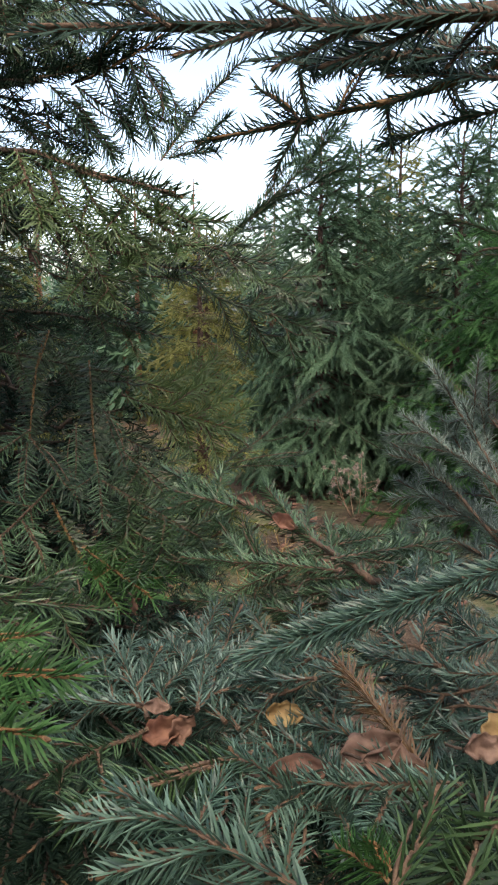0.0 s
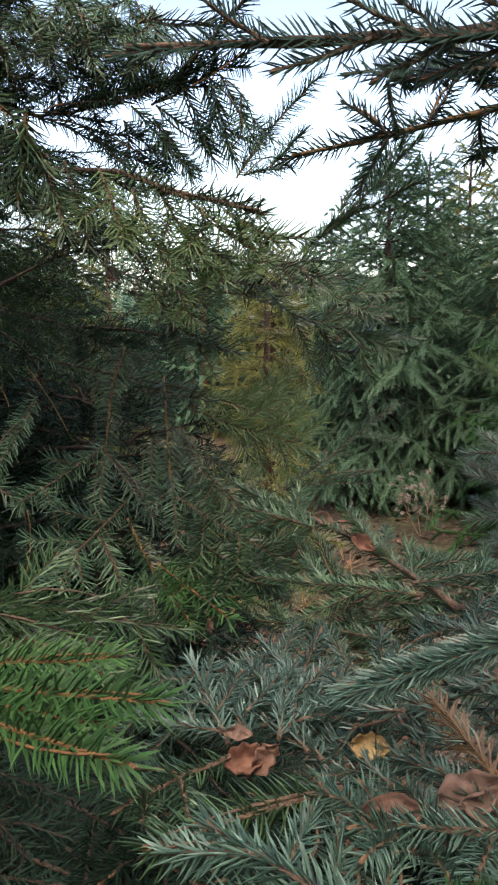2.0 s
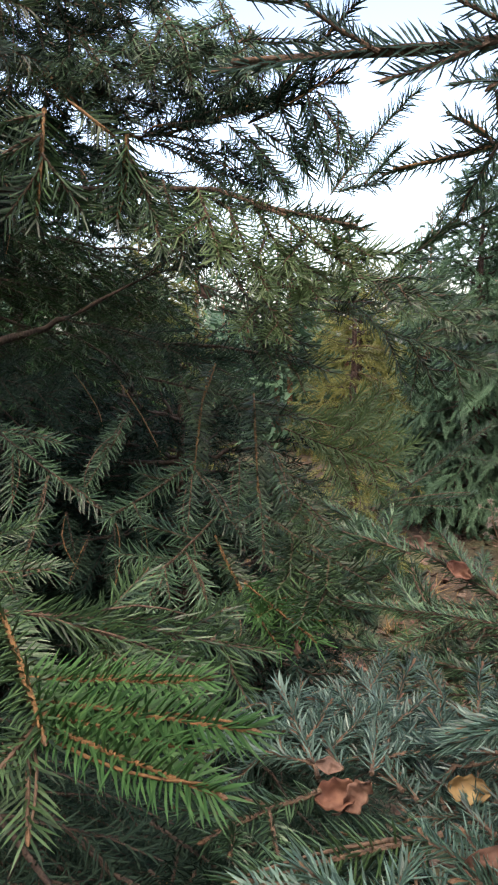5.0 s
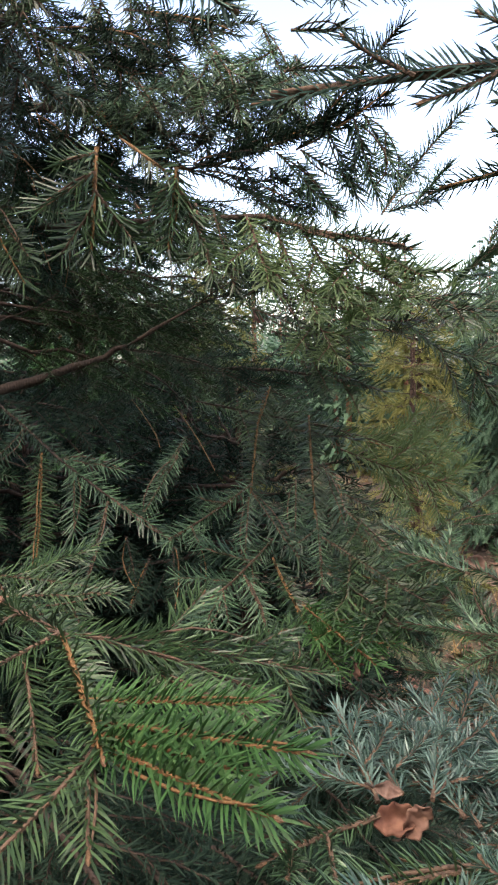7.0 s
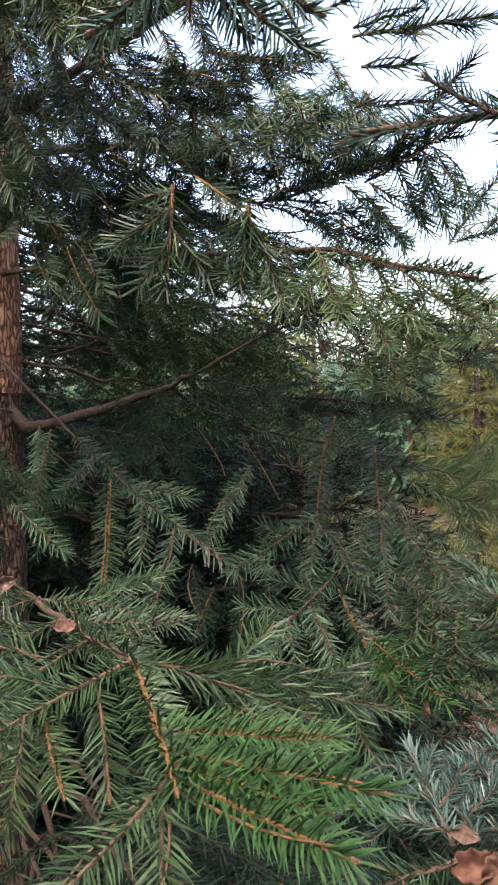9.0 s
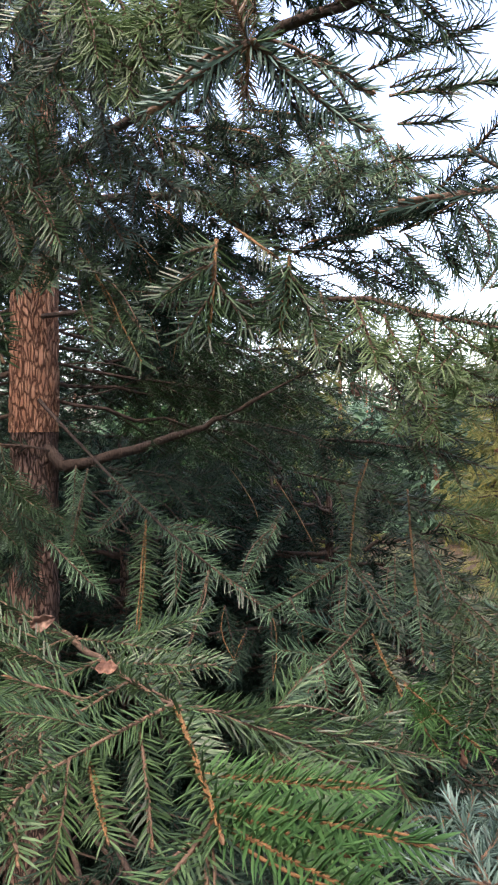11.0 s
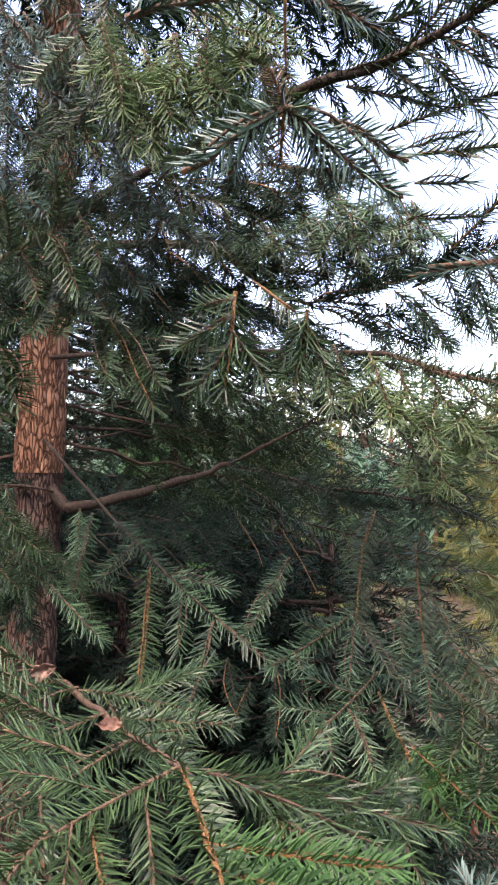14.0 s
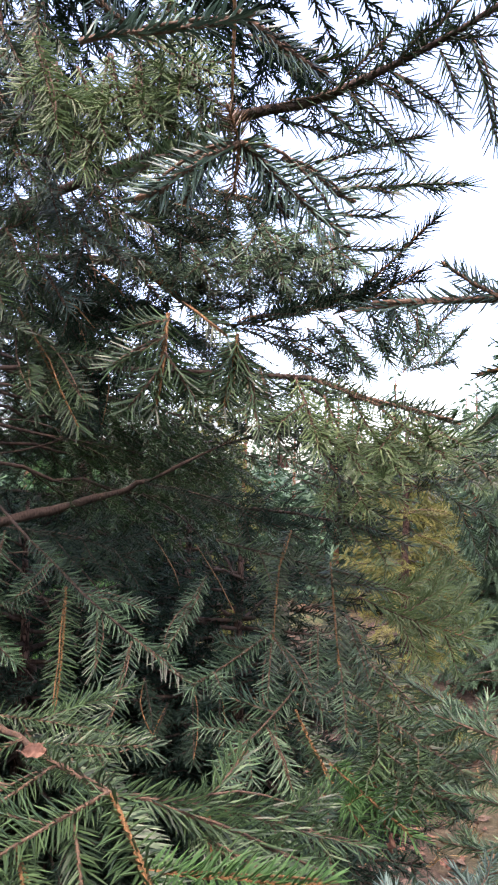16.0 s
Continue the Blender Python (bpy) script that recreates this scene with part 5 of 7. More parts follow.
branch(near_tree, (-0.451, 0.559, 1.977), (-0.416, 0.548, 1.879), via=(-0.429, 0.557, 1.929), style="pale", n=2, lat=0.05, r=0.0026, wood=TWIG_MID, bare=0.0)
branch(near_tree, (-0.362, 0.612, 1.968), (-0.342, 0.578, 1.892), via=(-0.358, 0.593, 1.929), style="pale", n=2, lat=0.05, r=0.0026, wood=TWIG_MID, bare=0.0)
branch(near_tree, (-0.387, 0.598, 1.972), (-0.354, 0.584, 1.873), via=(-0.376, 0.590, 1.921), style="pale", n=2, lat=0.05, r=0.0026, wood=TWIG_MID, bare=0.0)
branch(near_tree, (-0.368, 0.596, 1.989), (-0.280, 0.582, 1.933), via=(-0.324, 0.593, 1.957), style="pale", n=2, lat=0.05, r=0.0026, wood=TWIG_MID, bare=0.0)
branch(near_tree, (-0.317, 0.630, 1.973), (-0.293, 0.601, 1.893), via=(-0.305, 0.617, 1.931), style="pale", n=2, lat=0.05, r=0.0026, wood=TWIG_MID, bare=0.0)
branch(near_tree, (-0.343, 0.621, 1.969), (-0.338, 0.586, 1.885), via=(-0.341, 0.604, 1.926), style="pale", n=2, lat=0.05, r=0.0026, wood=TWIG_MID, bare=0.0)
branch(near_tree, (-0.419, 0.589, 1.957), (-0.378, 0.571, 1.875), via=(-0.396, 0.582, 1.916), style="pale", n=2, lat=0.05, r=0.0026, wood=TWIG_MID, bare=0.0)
branch(near_tree, (-0.500, 0.576, 2.006), (-0.442, 0.571, 1.904), via=(-0.471, 0.575, 1.955), style="green", n=2, lat=0.06, r=0.0022, wood=TWIG_MID, bare=0.0)
branch(near_tree, (-0.498, 0.609, 1.959), (-0.434, 0.594, 1.869), via=(-0.467, 0.603, 1.911), style="green", n=2, lat=0.06, r=0.0022, wood=TWIG_MID, bare=0.0)
branch(near_tree, (-0.518, 0.611, 1.932), (-0.461, 0.589, 1.846), via=(-0.495, 0.598, 1.888), style="green", n=2, lat=0.06, r=0.0022, wood=TWIG_MID, bare=0.0)

# ---- near spruce: the fingered branch before the sky ----
branch(near_tree, (-0.263, 0.641, 1.917), (-0.024, 0.541, 1.935), via=(-0.150, 0.606, 1.917), style="green", n=0, r=0.0058, foot=True, tuft=0.9, bare=0.0)
branch(near_tree, (-0.157, 0.635, 1.926), (-0.101, 0.666, 1.873), via=(-0.131, 0.645, 1.912), style="green", n=0, r=0.0024, wood=TWIG_MID, bare=0.0)
branch(near_tree, (-0.224, 0.633, 1.906), (-0.146, 0.656, 1.886), via=(-0.184, 0.646, 1.896), style="green", n=0, r=0.0024, wood=TWIG_MID, bare=0.0)
branch(near_tree, (-0.114, 0.632, 1.939), (-0.060, 0.654, 1.901), via=(-0.084, 0.643, 1.922), style="green", n=0, r=0.0024, wood=TWIG_MID, bare=0.0)
branch(near_tree, (-0.046, 0.621, 1.961), (-0.021, 0.662, 1.881), via=(-0.029, 0.639, 1.927), style="green", n=0, r=0.0024, wood=TWIG_MID, bare=0.0)
branch(near_tree, (-0.166, 0.630, 1.932), (-0.118, 0.615, 1.968), via=(-0.137, 0.625, 1.948), style="green", n=0, r=0.0024, wood=TWIG_MID, bare=0.0)
branch(near_tree, (-0.103, 0.627, 1.948), (-0.062, 0.609, 1.980), via=(-0.083, 0.619, 1.964), style="green", n=0, r=0.0024, wood=TWIG_MID, bare=0.0)
branch(near_tree, (-0.201, 0.712, 1.894), (-0.093, 0.677, 1.898), via=(-0.146, 0.696, 1.897), style="green", n=0, r=0.0024, wood=TWIG_MID, bare=0.0)
branch(near_tree, (-0.213, 0.616, 1.941), (-0.159, 0.617, 1.956), via=(-0.186, 0.617, 1.949), style="green", n=0, r=0.0024, wood=TWIG_MID, bare=0.0)
branch(near_tree, (-0.246, 0.591, 1.969), (-0.166, 0.630, 1.932), via=(-0.206, 0.609, 1.956), style="green", n=0, r=0.0024, wood=TWIG_MID, bare=0.0)
branch(near_tree, (-0.188, 0.633, 1.920), (-0.147, 0.654, 1.892), via=(-0.168, 0.645, 1.904), style="green", n=0, r=0.0024, wood=TWIG_MID, bare=0.0)
branch(near_tree, (-0.135, 0.632, 1.935), (-0.096, 0.649, 1.910), via=(-0.111, 0.641, 1.924), style="green", n=0, r=0.0024, wood=TWIG_MID, bare=0.0)
branch(near_tree, (-0.073, 0.626, 1.952), (-0.055, 0.646, 1.917), via=(-0.063, 0.636, 1.935), style="green", n=0, r=0.0024, wood=TWIG_MID, bare=0.0)
branch(near_tree, (-0.188, 0.752, 1.881), (-0.052, 0.761, 1.882), via=(-0.121, 0.760, 1.881), style="green", n=2, lat=0.06, r=0.0026, wood=TWIG_MID, bare=0.0)
branch(near_tree, (-0.198, 0.802, 1.829), (-0.120, 0.811, 1.828), via=(-0.162, 0.806, 1.832), style="green", n=0, r=0.0022, wood=TWIG_MID, bare=0.0)
branch(near_tree, (-0.187, 0.791, 1.866), (-0.130, 0.798, 1.862), via=(-0.155, 0.793, 1.871), style="green", n=0, r=0.0022, wood=TWIG_MID, bare=0.0)
branch(near_tree, (-0.192, 0.776, 1.901), (-0.129, 0.779, 1.910), via=(-0.160, 0.776, 1.911), style="green", n=0, r=0.0022, wood=TWIG_MID, bare=0.0)

# ---- near spruce: dark boughs against the sky ----
# dark needles put the backlit look of these boughs into the colour
branch(near_tree, (-0.485, 0.926, 1.862), (-0.341, 0.894, 1.763), via=(-0.405, 0.910, 1.794), style="dark", n=3, lat=0.08, r=0.0065, wood=TWIG, foot=True, bare=0.0)
branch(near_tree, (-0.341, 0.894, 1.763), (-0.161, 0.868, 1.801), via=(-0.244, 0.893, 1.779), style="dark", n=4, lat=0.1, r=0.0055, wood=TWIG, spread=40, bare=0.0)
branch(near_tree, (-0.168, 0.868, 1.798), (-0.079, 0.830, 1.870), via=(-0.122, 0.841, 1.831), style="dark", n=0, r=0.003, wood=TWIG, bare=0.0)
branch(near_tree, (-0.324, 0.869, 1.754), (-0.196, 0.905, 1.704), via=(-0.264, 0.887, 1.741), style="dark", n=3, lat=0.08, r=0.0034, wood=TWIG, bare=0.0)
branch(near_tree, (-0.327, 0.866, 1.762), (-0.257, 0.886, 1.753), via=(-0.292, 0.874, 1.770), style="dark", n=3, lat=0.08, r=0.0034, wood=TWIG, bare=0.0)
branch(near_tree, (-0.226, 0.877, 1.768), (-0.160, 0.900, 1.697), via=(-0.183, 0.892, 1.732), style="sheen", n=0, r=0.0024, wood=TWIG_MID, bare=0.0)
branch(near_tree, (-0.135, 0.881, 1.798), (-0.113, 0.899, 1.723), via=(-0.099, 0.894, 1.754), style="sheen", n=0, r=0.0024, wood=TWIG_MID, bare=0.0)
branch(near_tree, (-0.198, 0.882, 1.769), (-0.135, 0.897, 1.727), via=(-0.170, 0.891, 1.741), style="sheen", n=0, r=0.0024, wood=TWIG_MID, bare=0.0)
branch(near_tree, (-0.169, 0.879, 1.796), (-0.135, 0.900, 1.713), via=(-0.156, 0.890, 1.754), style="sheen", n=0, r=0.0024, wood=TWIG_MID, bare=0.0)
branch(near_tree, (-0.439, 0.904, 1.913), (-0.361, 0.853, 1.815), via=(-0.397, 0.880, 1.867), style="sheen", n=3, lat=0.06, r=0.0024, wood=TWIG_MID, bare=0.0)
branch(near_tree, (-0.379, 0.921, 1.923), (-0.313, 0.870, 1.807), via=(-0.330, 0.900, 1.869), style="sheen", n=3, lat=0.06, r=0.0024, wood=TWIG_MID, bare=0.0)
branch(near_tree, (-0.340, 0.923, 1.949), (-0.270, 0.877, 1.818), via=(-0.294, 0.904, 1.884), style="sheen", n=3, lat=0.06, r=0.0024, wood=TWIG_MID, bare=0.0)
branch(near_tree, (-0.289, 0.949, 1.915), (-0.197, 0.895, 1.797), via=(-0.234, 0.924, 1.862), style="sheen", n=3, lat=0.06, r=0.0024, wood=TWIG_MID, bare=0.0)
branch(near_tree, (-0.422, 0.929, 1.860), (-0.344, 0.869, 1.778), via=(-0.378, 0.901, 1.818), style="sheen", n=3, lat=0.06, r=0.0024, wood=TWIG_MID, bare=0.0)
branch(near_tree, (-0.321, 0.949, 1.893), (-0.258, 0.889, 1.783), via=(-0.282, 0.925, 1.828), style="sheen", n=3, lat=0.06, r=0.0024, wood=TWIG_MID, bare=0.0)
branch(near_tree, (-0.257, 0.944, 1.943), (-0.207, 0.886, 1.828), via=(-0.220, 0.919, 1.884), style="sheen", n=3, lat=0.06, r=0.0024, wood=TWIG_MID, bare=0.0)
branch(near_tree, (-0.463, 0.901, 1.894), (-0.391, 0.846, 1.804), via=(-0.427, 0.876, 1.844), style="sheen", n=3, lat=0.06, r=0.0024, wood=TWIG_MID, bare=0.0)
branch(near_tree, (-0.459, 0.763, 1.896), (-0.310, 0.770, 1.850), via=(-0.374, 0.770, 1.882), style="dark", n=4, lat=0.07, r=0.003, wood=TWIG, bare=0.0)
branch(near_tree, (-0.375, 0.790, 1.914), (-0.245, 0.780, 1.868), via=(-0.296, 0.790, 1.894), style="dark", n=4, lat=0.07, r=0.003, wood=TWIG, bare=0.0)
branch(near_tree, (-0.442, 0.777, 1.879), (-0.343, 0.765, 1.834), via=(-0.390, 0.777, 1.847), style="dark", n=4, lat=0.07, r=0.003, wood=TWIG, bare=0.0)
branch(near_tree, (-0.369, 0.963, 1.910), (-0.322, 0.911, 1.783), via=(-0.322, 0.946, 1.848), style="sheen", n=3, lat=0.06, r=0.0024, wood=TWIG_MID, bare=0.0)
branch(near_tree, (-0.298, 0.982, 1.920), (-0.275, 0.921, 1.799), via=(-0.275, 0.956, 1.857), style="sheen", n=3, lat=0.06, r=0.0024, wood=TWIG_MID, bare=0.0)
branch(near_tree, (-0.459, 0.932, 1.894), (-0.371, 0.889, 1.801), via=(-0.412, 0.910, 1.854), style="sheen", n=3, lat=0.06, r=0.0024, wood=TWIG_MID, bare=0.0)
branch(near_tree, (-0.256, 0.998, 1.904), (-0.234, 0.929, 1.805), via=(-0.235, 0.968, 1.850), style="sheen", n=3, lat=0.06, r=0.0024, wood=TWIG_MID, bare=0.0)
branch(near_tree, (-0.420, 0.936, 1.926), (-0.352, 0.889, 1.822), via=(-0.375, 0.916, 1.880), style="sheen", n=3, lat=0.06, r=0.0024, wood=TWIG_MID, bare=0.0)
branch(near_tree, (-0.226, 0.998, 1.922), (-0.198, 0.929, 1.828), via=(-0.198, 0.967, 1.874), style="sheen", n=3, lat=0.06, r=0.0024, wood=TWIG_MID, bare=0.0)
branch(near_tree, (-0.330, 0.963, 1.941), (-0.277, 0.904, 1.847), via=(-0.293, 0.938, 1.893), style="sheen", n=3, lat=0.06, r=0.0024, wood=TWIG_MID, bare=0.0)
branch(near_tree, (-0.147, 0.915, 1.800), (-0.114, 0.939, 1.722), via=(-0.122, 0.927, 1.769), style="sheen", n=2, lat=0.05, r=0.0024, wood=TWIG_MID, bare=0.0)
branch(near_tree, (-0.209, 0.914, 1.765), (-0.168, 0.935, 1.704), via=(-0.183, 0.927, 1.733), style="sheen", n=2, lat=0.05, r=0.0024, wood=TWIG_MID, bare=0.0)
branch(near_tree, (-0.127, 0.914, 1.811), (-0.088, 0.936, 1.743), via=(-0.095, 0.926, 1.780), style="sheen", n=2, lat=0.05, r=0.0024, wood=TWIG_MID, bare=0.0)
branch(near_tree, (-0.243, 0.908, 1.760), (-0.198, 0.928, 1.714), via=(-0.232, 0.917, 1.734), style="sheen", n=2, lat=0.05, r=0.0024, wood=TWIG_MID, bare=0.0)
branch(near_tree, (-0.211, 0.920, 1.780), (-0.098, 0.891, 1.826), via=(-0.151, 0.895, 1.795), style="dark", n=4, lat=0.06, r=0.004, wood=TWIG, bare=0.0)

# ---- near spruce: the lit shoot at the edge of the sky and its hanging sprays ----
branch(near_tree, (-0.207, 0.733, 1.667), (-0.059, 0.611, 1.611), via=(-0.126, 0.677, 1.634), style="green", n=0, r=0.003, wood=TWIG_MID, tuft=1.1, foot=True, bare=0.0)
# pale sprays below have their light put into the needle colour
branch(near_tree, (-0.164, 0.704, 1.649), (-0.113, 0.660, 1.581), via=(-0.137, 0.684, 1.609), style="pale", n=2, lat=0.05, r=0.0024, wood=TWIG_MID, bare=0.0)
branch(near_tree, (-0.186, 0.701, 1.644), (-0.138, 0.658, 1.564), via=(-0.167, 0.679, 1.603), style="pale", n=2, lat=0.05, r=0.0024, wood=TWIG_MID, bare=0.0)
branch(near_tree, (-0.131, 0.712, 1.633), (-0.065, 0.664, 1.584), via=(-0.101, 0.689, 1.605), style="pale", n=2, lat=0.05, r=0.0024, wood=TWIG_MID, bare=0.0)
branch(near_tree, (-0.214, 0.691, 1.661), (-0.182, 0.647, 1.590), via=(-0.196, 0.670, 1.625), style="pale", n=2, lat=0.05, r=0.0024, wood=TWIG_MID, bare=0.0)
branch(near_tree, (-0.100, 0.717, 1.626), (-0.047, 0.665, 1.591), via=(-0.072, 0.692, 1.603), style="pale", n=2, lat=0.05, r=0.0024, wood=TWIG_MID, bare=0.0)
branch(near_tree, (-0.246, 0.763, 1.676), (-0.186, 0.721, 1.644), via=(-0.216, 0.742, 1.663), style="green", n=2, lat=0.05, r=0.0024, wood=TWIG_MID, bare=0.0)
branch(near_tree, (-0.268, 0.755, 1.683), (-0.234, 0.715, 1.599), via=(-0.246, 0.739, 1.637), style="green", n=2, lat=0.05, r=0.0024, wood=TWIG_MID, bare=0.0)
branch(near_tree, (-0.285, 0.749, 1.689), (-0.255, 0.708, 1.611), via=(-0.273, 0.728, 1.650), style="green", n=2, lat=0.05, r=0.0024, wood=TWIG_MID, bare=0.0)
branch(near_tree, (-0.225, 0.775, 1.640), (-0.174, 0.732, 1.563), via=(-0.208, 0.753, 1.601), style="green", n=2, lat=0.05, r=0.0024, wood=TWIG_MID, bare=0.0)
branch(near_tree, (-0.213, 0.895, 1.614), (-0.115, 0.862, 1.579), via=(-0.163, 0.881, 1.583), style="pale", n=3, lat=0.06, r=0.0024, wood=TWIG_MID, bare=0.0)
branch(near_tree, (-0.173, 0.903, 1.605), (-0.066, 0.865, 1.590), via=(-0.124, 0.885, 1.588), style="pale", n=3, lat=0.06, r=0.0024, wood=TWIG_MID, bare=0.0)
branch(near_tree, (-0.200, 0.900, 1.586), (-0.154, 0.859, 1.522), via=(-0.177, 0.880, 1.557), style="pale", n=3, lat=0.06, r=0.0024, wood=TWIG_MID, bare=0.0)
branch(near_tree, (-0.280, 0.932, 1.592), (-0.161, 0.908, 1.543), via=(-0.219, 0.923, 1.560), style="green", n=1, lat=0.07, r=0.0026, wood=TWIG_MID, bare=0.0)
branch(near_tree, (-0.253, 0.941, 1.561), (-0.134, 0.912, 1.515), via=(-0.192, 0.929, 1.523), style="green", n=1, lat=0.07, r=0.0026, wood=TWIG_MID, bare=0.0)
branch(near_tree, (-0.168, 0.957, 1.573), (-0.055, 0.917, 1.566), via=(-0.110, 0.939, 1.556), style="green", n=1, lat=0.07, r=0.0026, wood=TWIG_MID, bare=0.0)
branch(near_tree, (-0.225, 0.948, 1.524), (-0.108, 0.914, 1.483), via=(-0.165, 0.933, 1.494), style="green", n=1, lat=0.07, r=0.0026, wood=TWIG_MID, bare=0.0)

# ---- side spruce with bluish needles: low branches ----
branch(side_tree, (0.113, 0.603, 1.275), (0.014, 0.747, 1.301), via=(0.068, 0.668, 1.291), style="grey", n=0, r=0.0036, wood=TWIG_MID, foot=True, bare=0.0)
branch(side_tree, (0.014, 0.747, 1.301), (-0.100, 0.890, 1.319), via=(-0.032, 0.810, 1.308), style="grey", n=0, r=0.003, wood=TWIG_MID, bare=0.0)
branch(side_tree, (0.049, 0.674, 1.304), (0.020, 0.734, 1.331), via=(0.036, 0.704, 1.316), style="grey", n=0, r=0.0022, wood=TWIG_MID, bare=0.0)
branch(side_tree, (0.068, 0.668, 1.291), (0.037, 0.727, 1.307), via=(0.053, 0.700, 1.305), style="grey", n=0, r=0.0022, wood=TWIG_MID, bare=0.0)
branch(side_tree, (0.084, 0.662, 1.279), (0.087, 0.720, 1.296), via=(0.093, 0.691, 1.287), style="grey", n=0, r=0.0022, wood=TWIG_MID, bare=0.0)
branch(side_tree, (0.040, 0.658, 1.254), (-0.029, 0.724, 1.295), via=(-0.004, 0.692, 1.275), style="grey", n=0, r=0.0022, wood=TWIG_MID, bare=0.0)
branch(side_tree, (0.018, 0.662, 1.264), (-0.005, 0.725, 1.295), via=(0.001, 0.695, 1.283), style="grey", n=0, r=0.0022, wood=TWIG_MID, bare=0.0)
branch(side_tree, (0.083, 0.610, 1.282), (-0.057, 0.673, 1.273), via=(0.044, 0.642, 1.270), style="grey", n=3, lat=0.05, r=0.0024, wood=TWIG_MID, bare=0.0)
branch(side_tree, (0.103, 0.603, 1.269), (0.018, 0.661, 1.234), via=(0.065, 0.629, 1.242), style="grey", n=3, lat=0.05, r=0.0024, wood=TWIG_MID, bare=0.0)
branch(side_tree, (0.076, 0.615, 1.292), (0.185, 0.660, 1.297), via=(0.129, 0.638, 1.291), style="grey", n=3, lat=0.05, r=0.0024, wood=TWIG_MID, bare=0.0)
branch(side_tree, (0.113, 0.601, 1.268), (0.035, 0.653, 1.216), via=(0.086, 0.623, 1.233), style="grey", n=3, lat=0.05, r=0.0024, wood=TWIG_MID, bare=0.0)
branch(side_tree, (0.062, 0.598, 1.244), (-0.057, 0.659, 1.235), via=(0.007, 0.630, 1.236), style="grey", n=3, lat=0.05, r=0.0024, wood=TWIG_MID, bare=0.0)
branch(side_tree, (0.087, 0.589, 1.230), (-0.020, 0.647, 1.200), via=(0.028, 0.623, 1.222), style="grey", n=3, lat=0.05, r=0.0024, wood=TWIG_MID, bare=0.0)
branch(side_tree, (-0.009, 0.632, 1.335), (-0.072, 0.690, 1.337), via=(-0.047, 0.662, 1.338), style="grey", n=3, lat=0.05, r=0.0024, wood=TWIG_MID, bare=0.0)
branch(side_tree, (0.132, 0.595, 1.262), (0.085, 0.664, 1.252), via=(0.107, 0.627, 1.249), style="grey", n=3, lat=0.05, r=0.0024, wood=TWIG_MID, bare=0.0)
branch(side_tree, (-0.011, 0.777, 1.296), (-0.073, 0.830, 1.240), via=(-0.038, 0.801, 1.256), style="grey", n=2, lat=0.05, r=0.0022, wood=TWIG_MID, bare=0.0)
branch(side_tree, (0.014, 0.772, 1.278), (-0.066, 0.820, 1.208), via=(-0.025, 0.799, 1.250), style="grey", n=2, lat=0.05, r=0.0022, wood=TWIG_MID, bare=0.0)
branch(side_tree, (-0.037, 0.779, 1.309), (-0.080, 0.835, 1.260), via=(-0.064, 0.807, 1.285), style="grey", n=2, lat=0.05, r=0.0022, wood=TWIG_MID, bare=0.0)
branch(side_tree, (-0.062, 1.225, 1.242), (0.137, 1.362, 1.371), via=(0.031, 1.297, 1.296), style="grey", n=0, r=0.003, wood=TWIG_MID, tuft=1.1, bare=0.0)
branch(side_tree, (-0.062, 1.224, 1.239), (0.100, 1.289, 1.264), via=(0.011, 1.260, 1.258), style="grey", n=0, r=0.0026, wood=TWIG_MID, bare=0.0)
branch(side_tree, (0.001, 1.235, 1.284), (-0.040, 1.297, 1.299), via=(-0.019, 1.268, 1.299), style="grey", n=0, r=0.0026, wood=TWIG_MID, bare=0.0)
branch(side_tree, (-0.064, 0.411, 1.252), (-0.103, 0.493, 1.270), via=(-0.085, 0.452, 1.260), style="blue", n=4, lat=0.045, r=0.0024, wood=TWIG_MID, bare=0.0)
branch(side_tree, (-0.069, 0.414, 1.259), (-0.147, 0.466, 1.238), via=(-0.106, 0.441, 1.248), style="blue", n=4, lat=0.045, r=0.0024, wood=TWIG_MID, bare=0.0)
branch(side_tree, (-0.004, 0.411, 1.244), (-0.055, 0.498, 1.266), via=(-0.030, 0.456, 1.256), style="blue", n=4, lat=0.045, r=0.0024, wood=TWIG_MID, bare=0.0)
branch(side_tree, (-0.013, 0.413, 1.248), (-0.062, 0.490, 1.250), via=(-0.042, 0.451, 1.248), style="blue", n=4, lat=0.045, r=0.0024, wood=TWIG_MID, bare=0.0)
branch(side_tree, (0.013, 0.409, 1.242), (-0.019, 0.493, 1.250), via=(-0.006, 0.449, 1.240), style="blue", n=4, lat=0.045, r=0.0024, wood=TWIG_MID, bare=0.0)
branch(side_tree, (-0.050, 0.415, 1.257), (-0.075, 0.490, 1.254), via=(-0.066, 0.452, 1.255), style="blue", n=4, lat=0.045, r=0.0024, wood=TWIG_MID, bare=0.0)
branch(side_tree, (-0.032, 0.416, 1.255), (-0.029, 0.499, 1.263), via=(-0.022, 0.457, 1.257), style="blue", n=4, lat=0.045, r=0.0024, wood=TWIG_MID, bare=0.0)
branch(side_tree, (-0.060, 0.382, 1.262), (-0.110, 0.326, 1.267), via=(-0.088, 0.354, 1.263), style="grey", n=4, lat=0.05, r=0.0026, wood=TWIG_MID, bare=0.0)
branch(side_tree, (0.005, 0.336, 1.275), (-0.083, 0.285, 1.278), via=(-0.032, 0.316, 1.279), style="green", n=0, r=0.003, wood=TWIG_MID, tuft=1.1, bare=0.0)
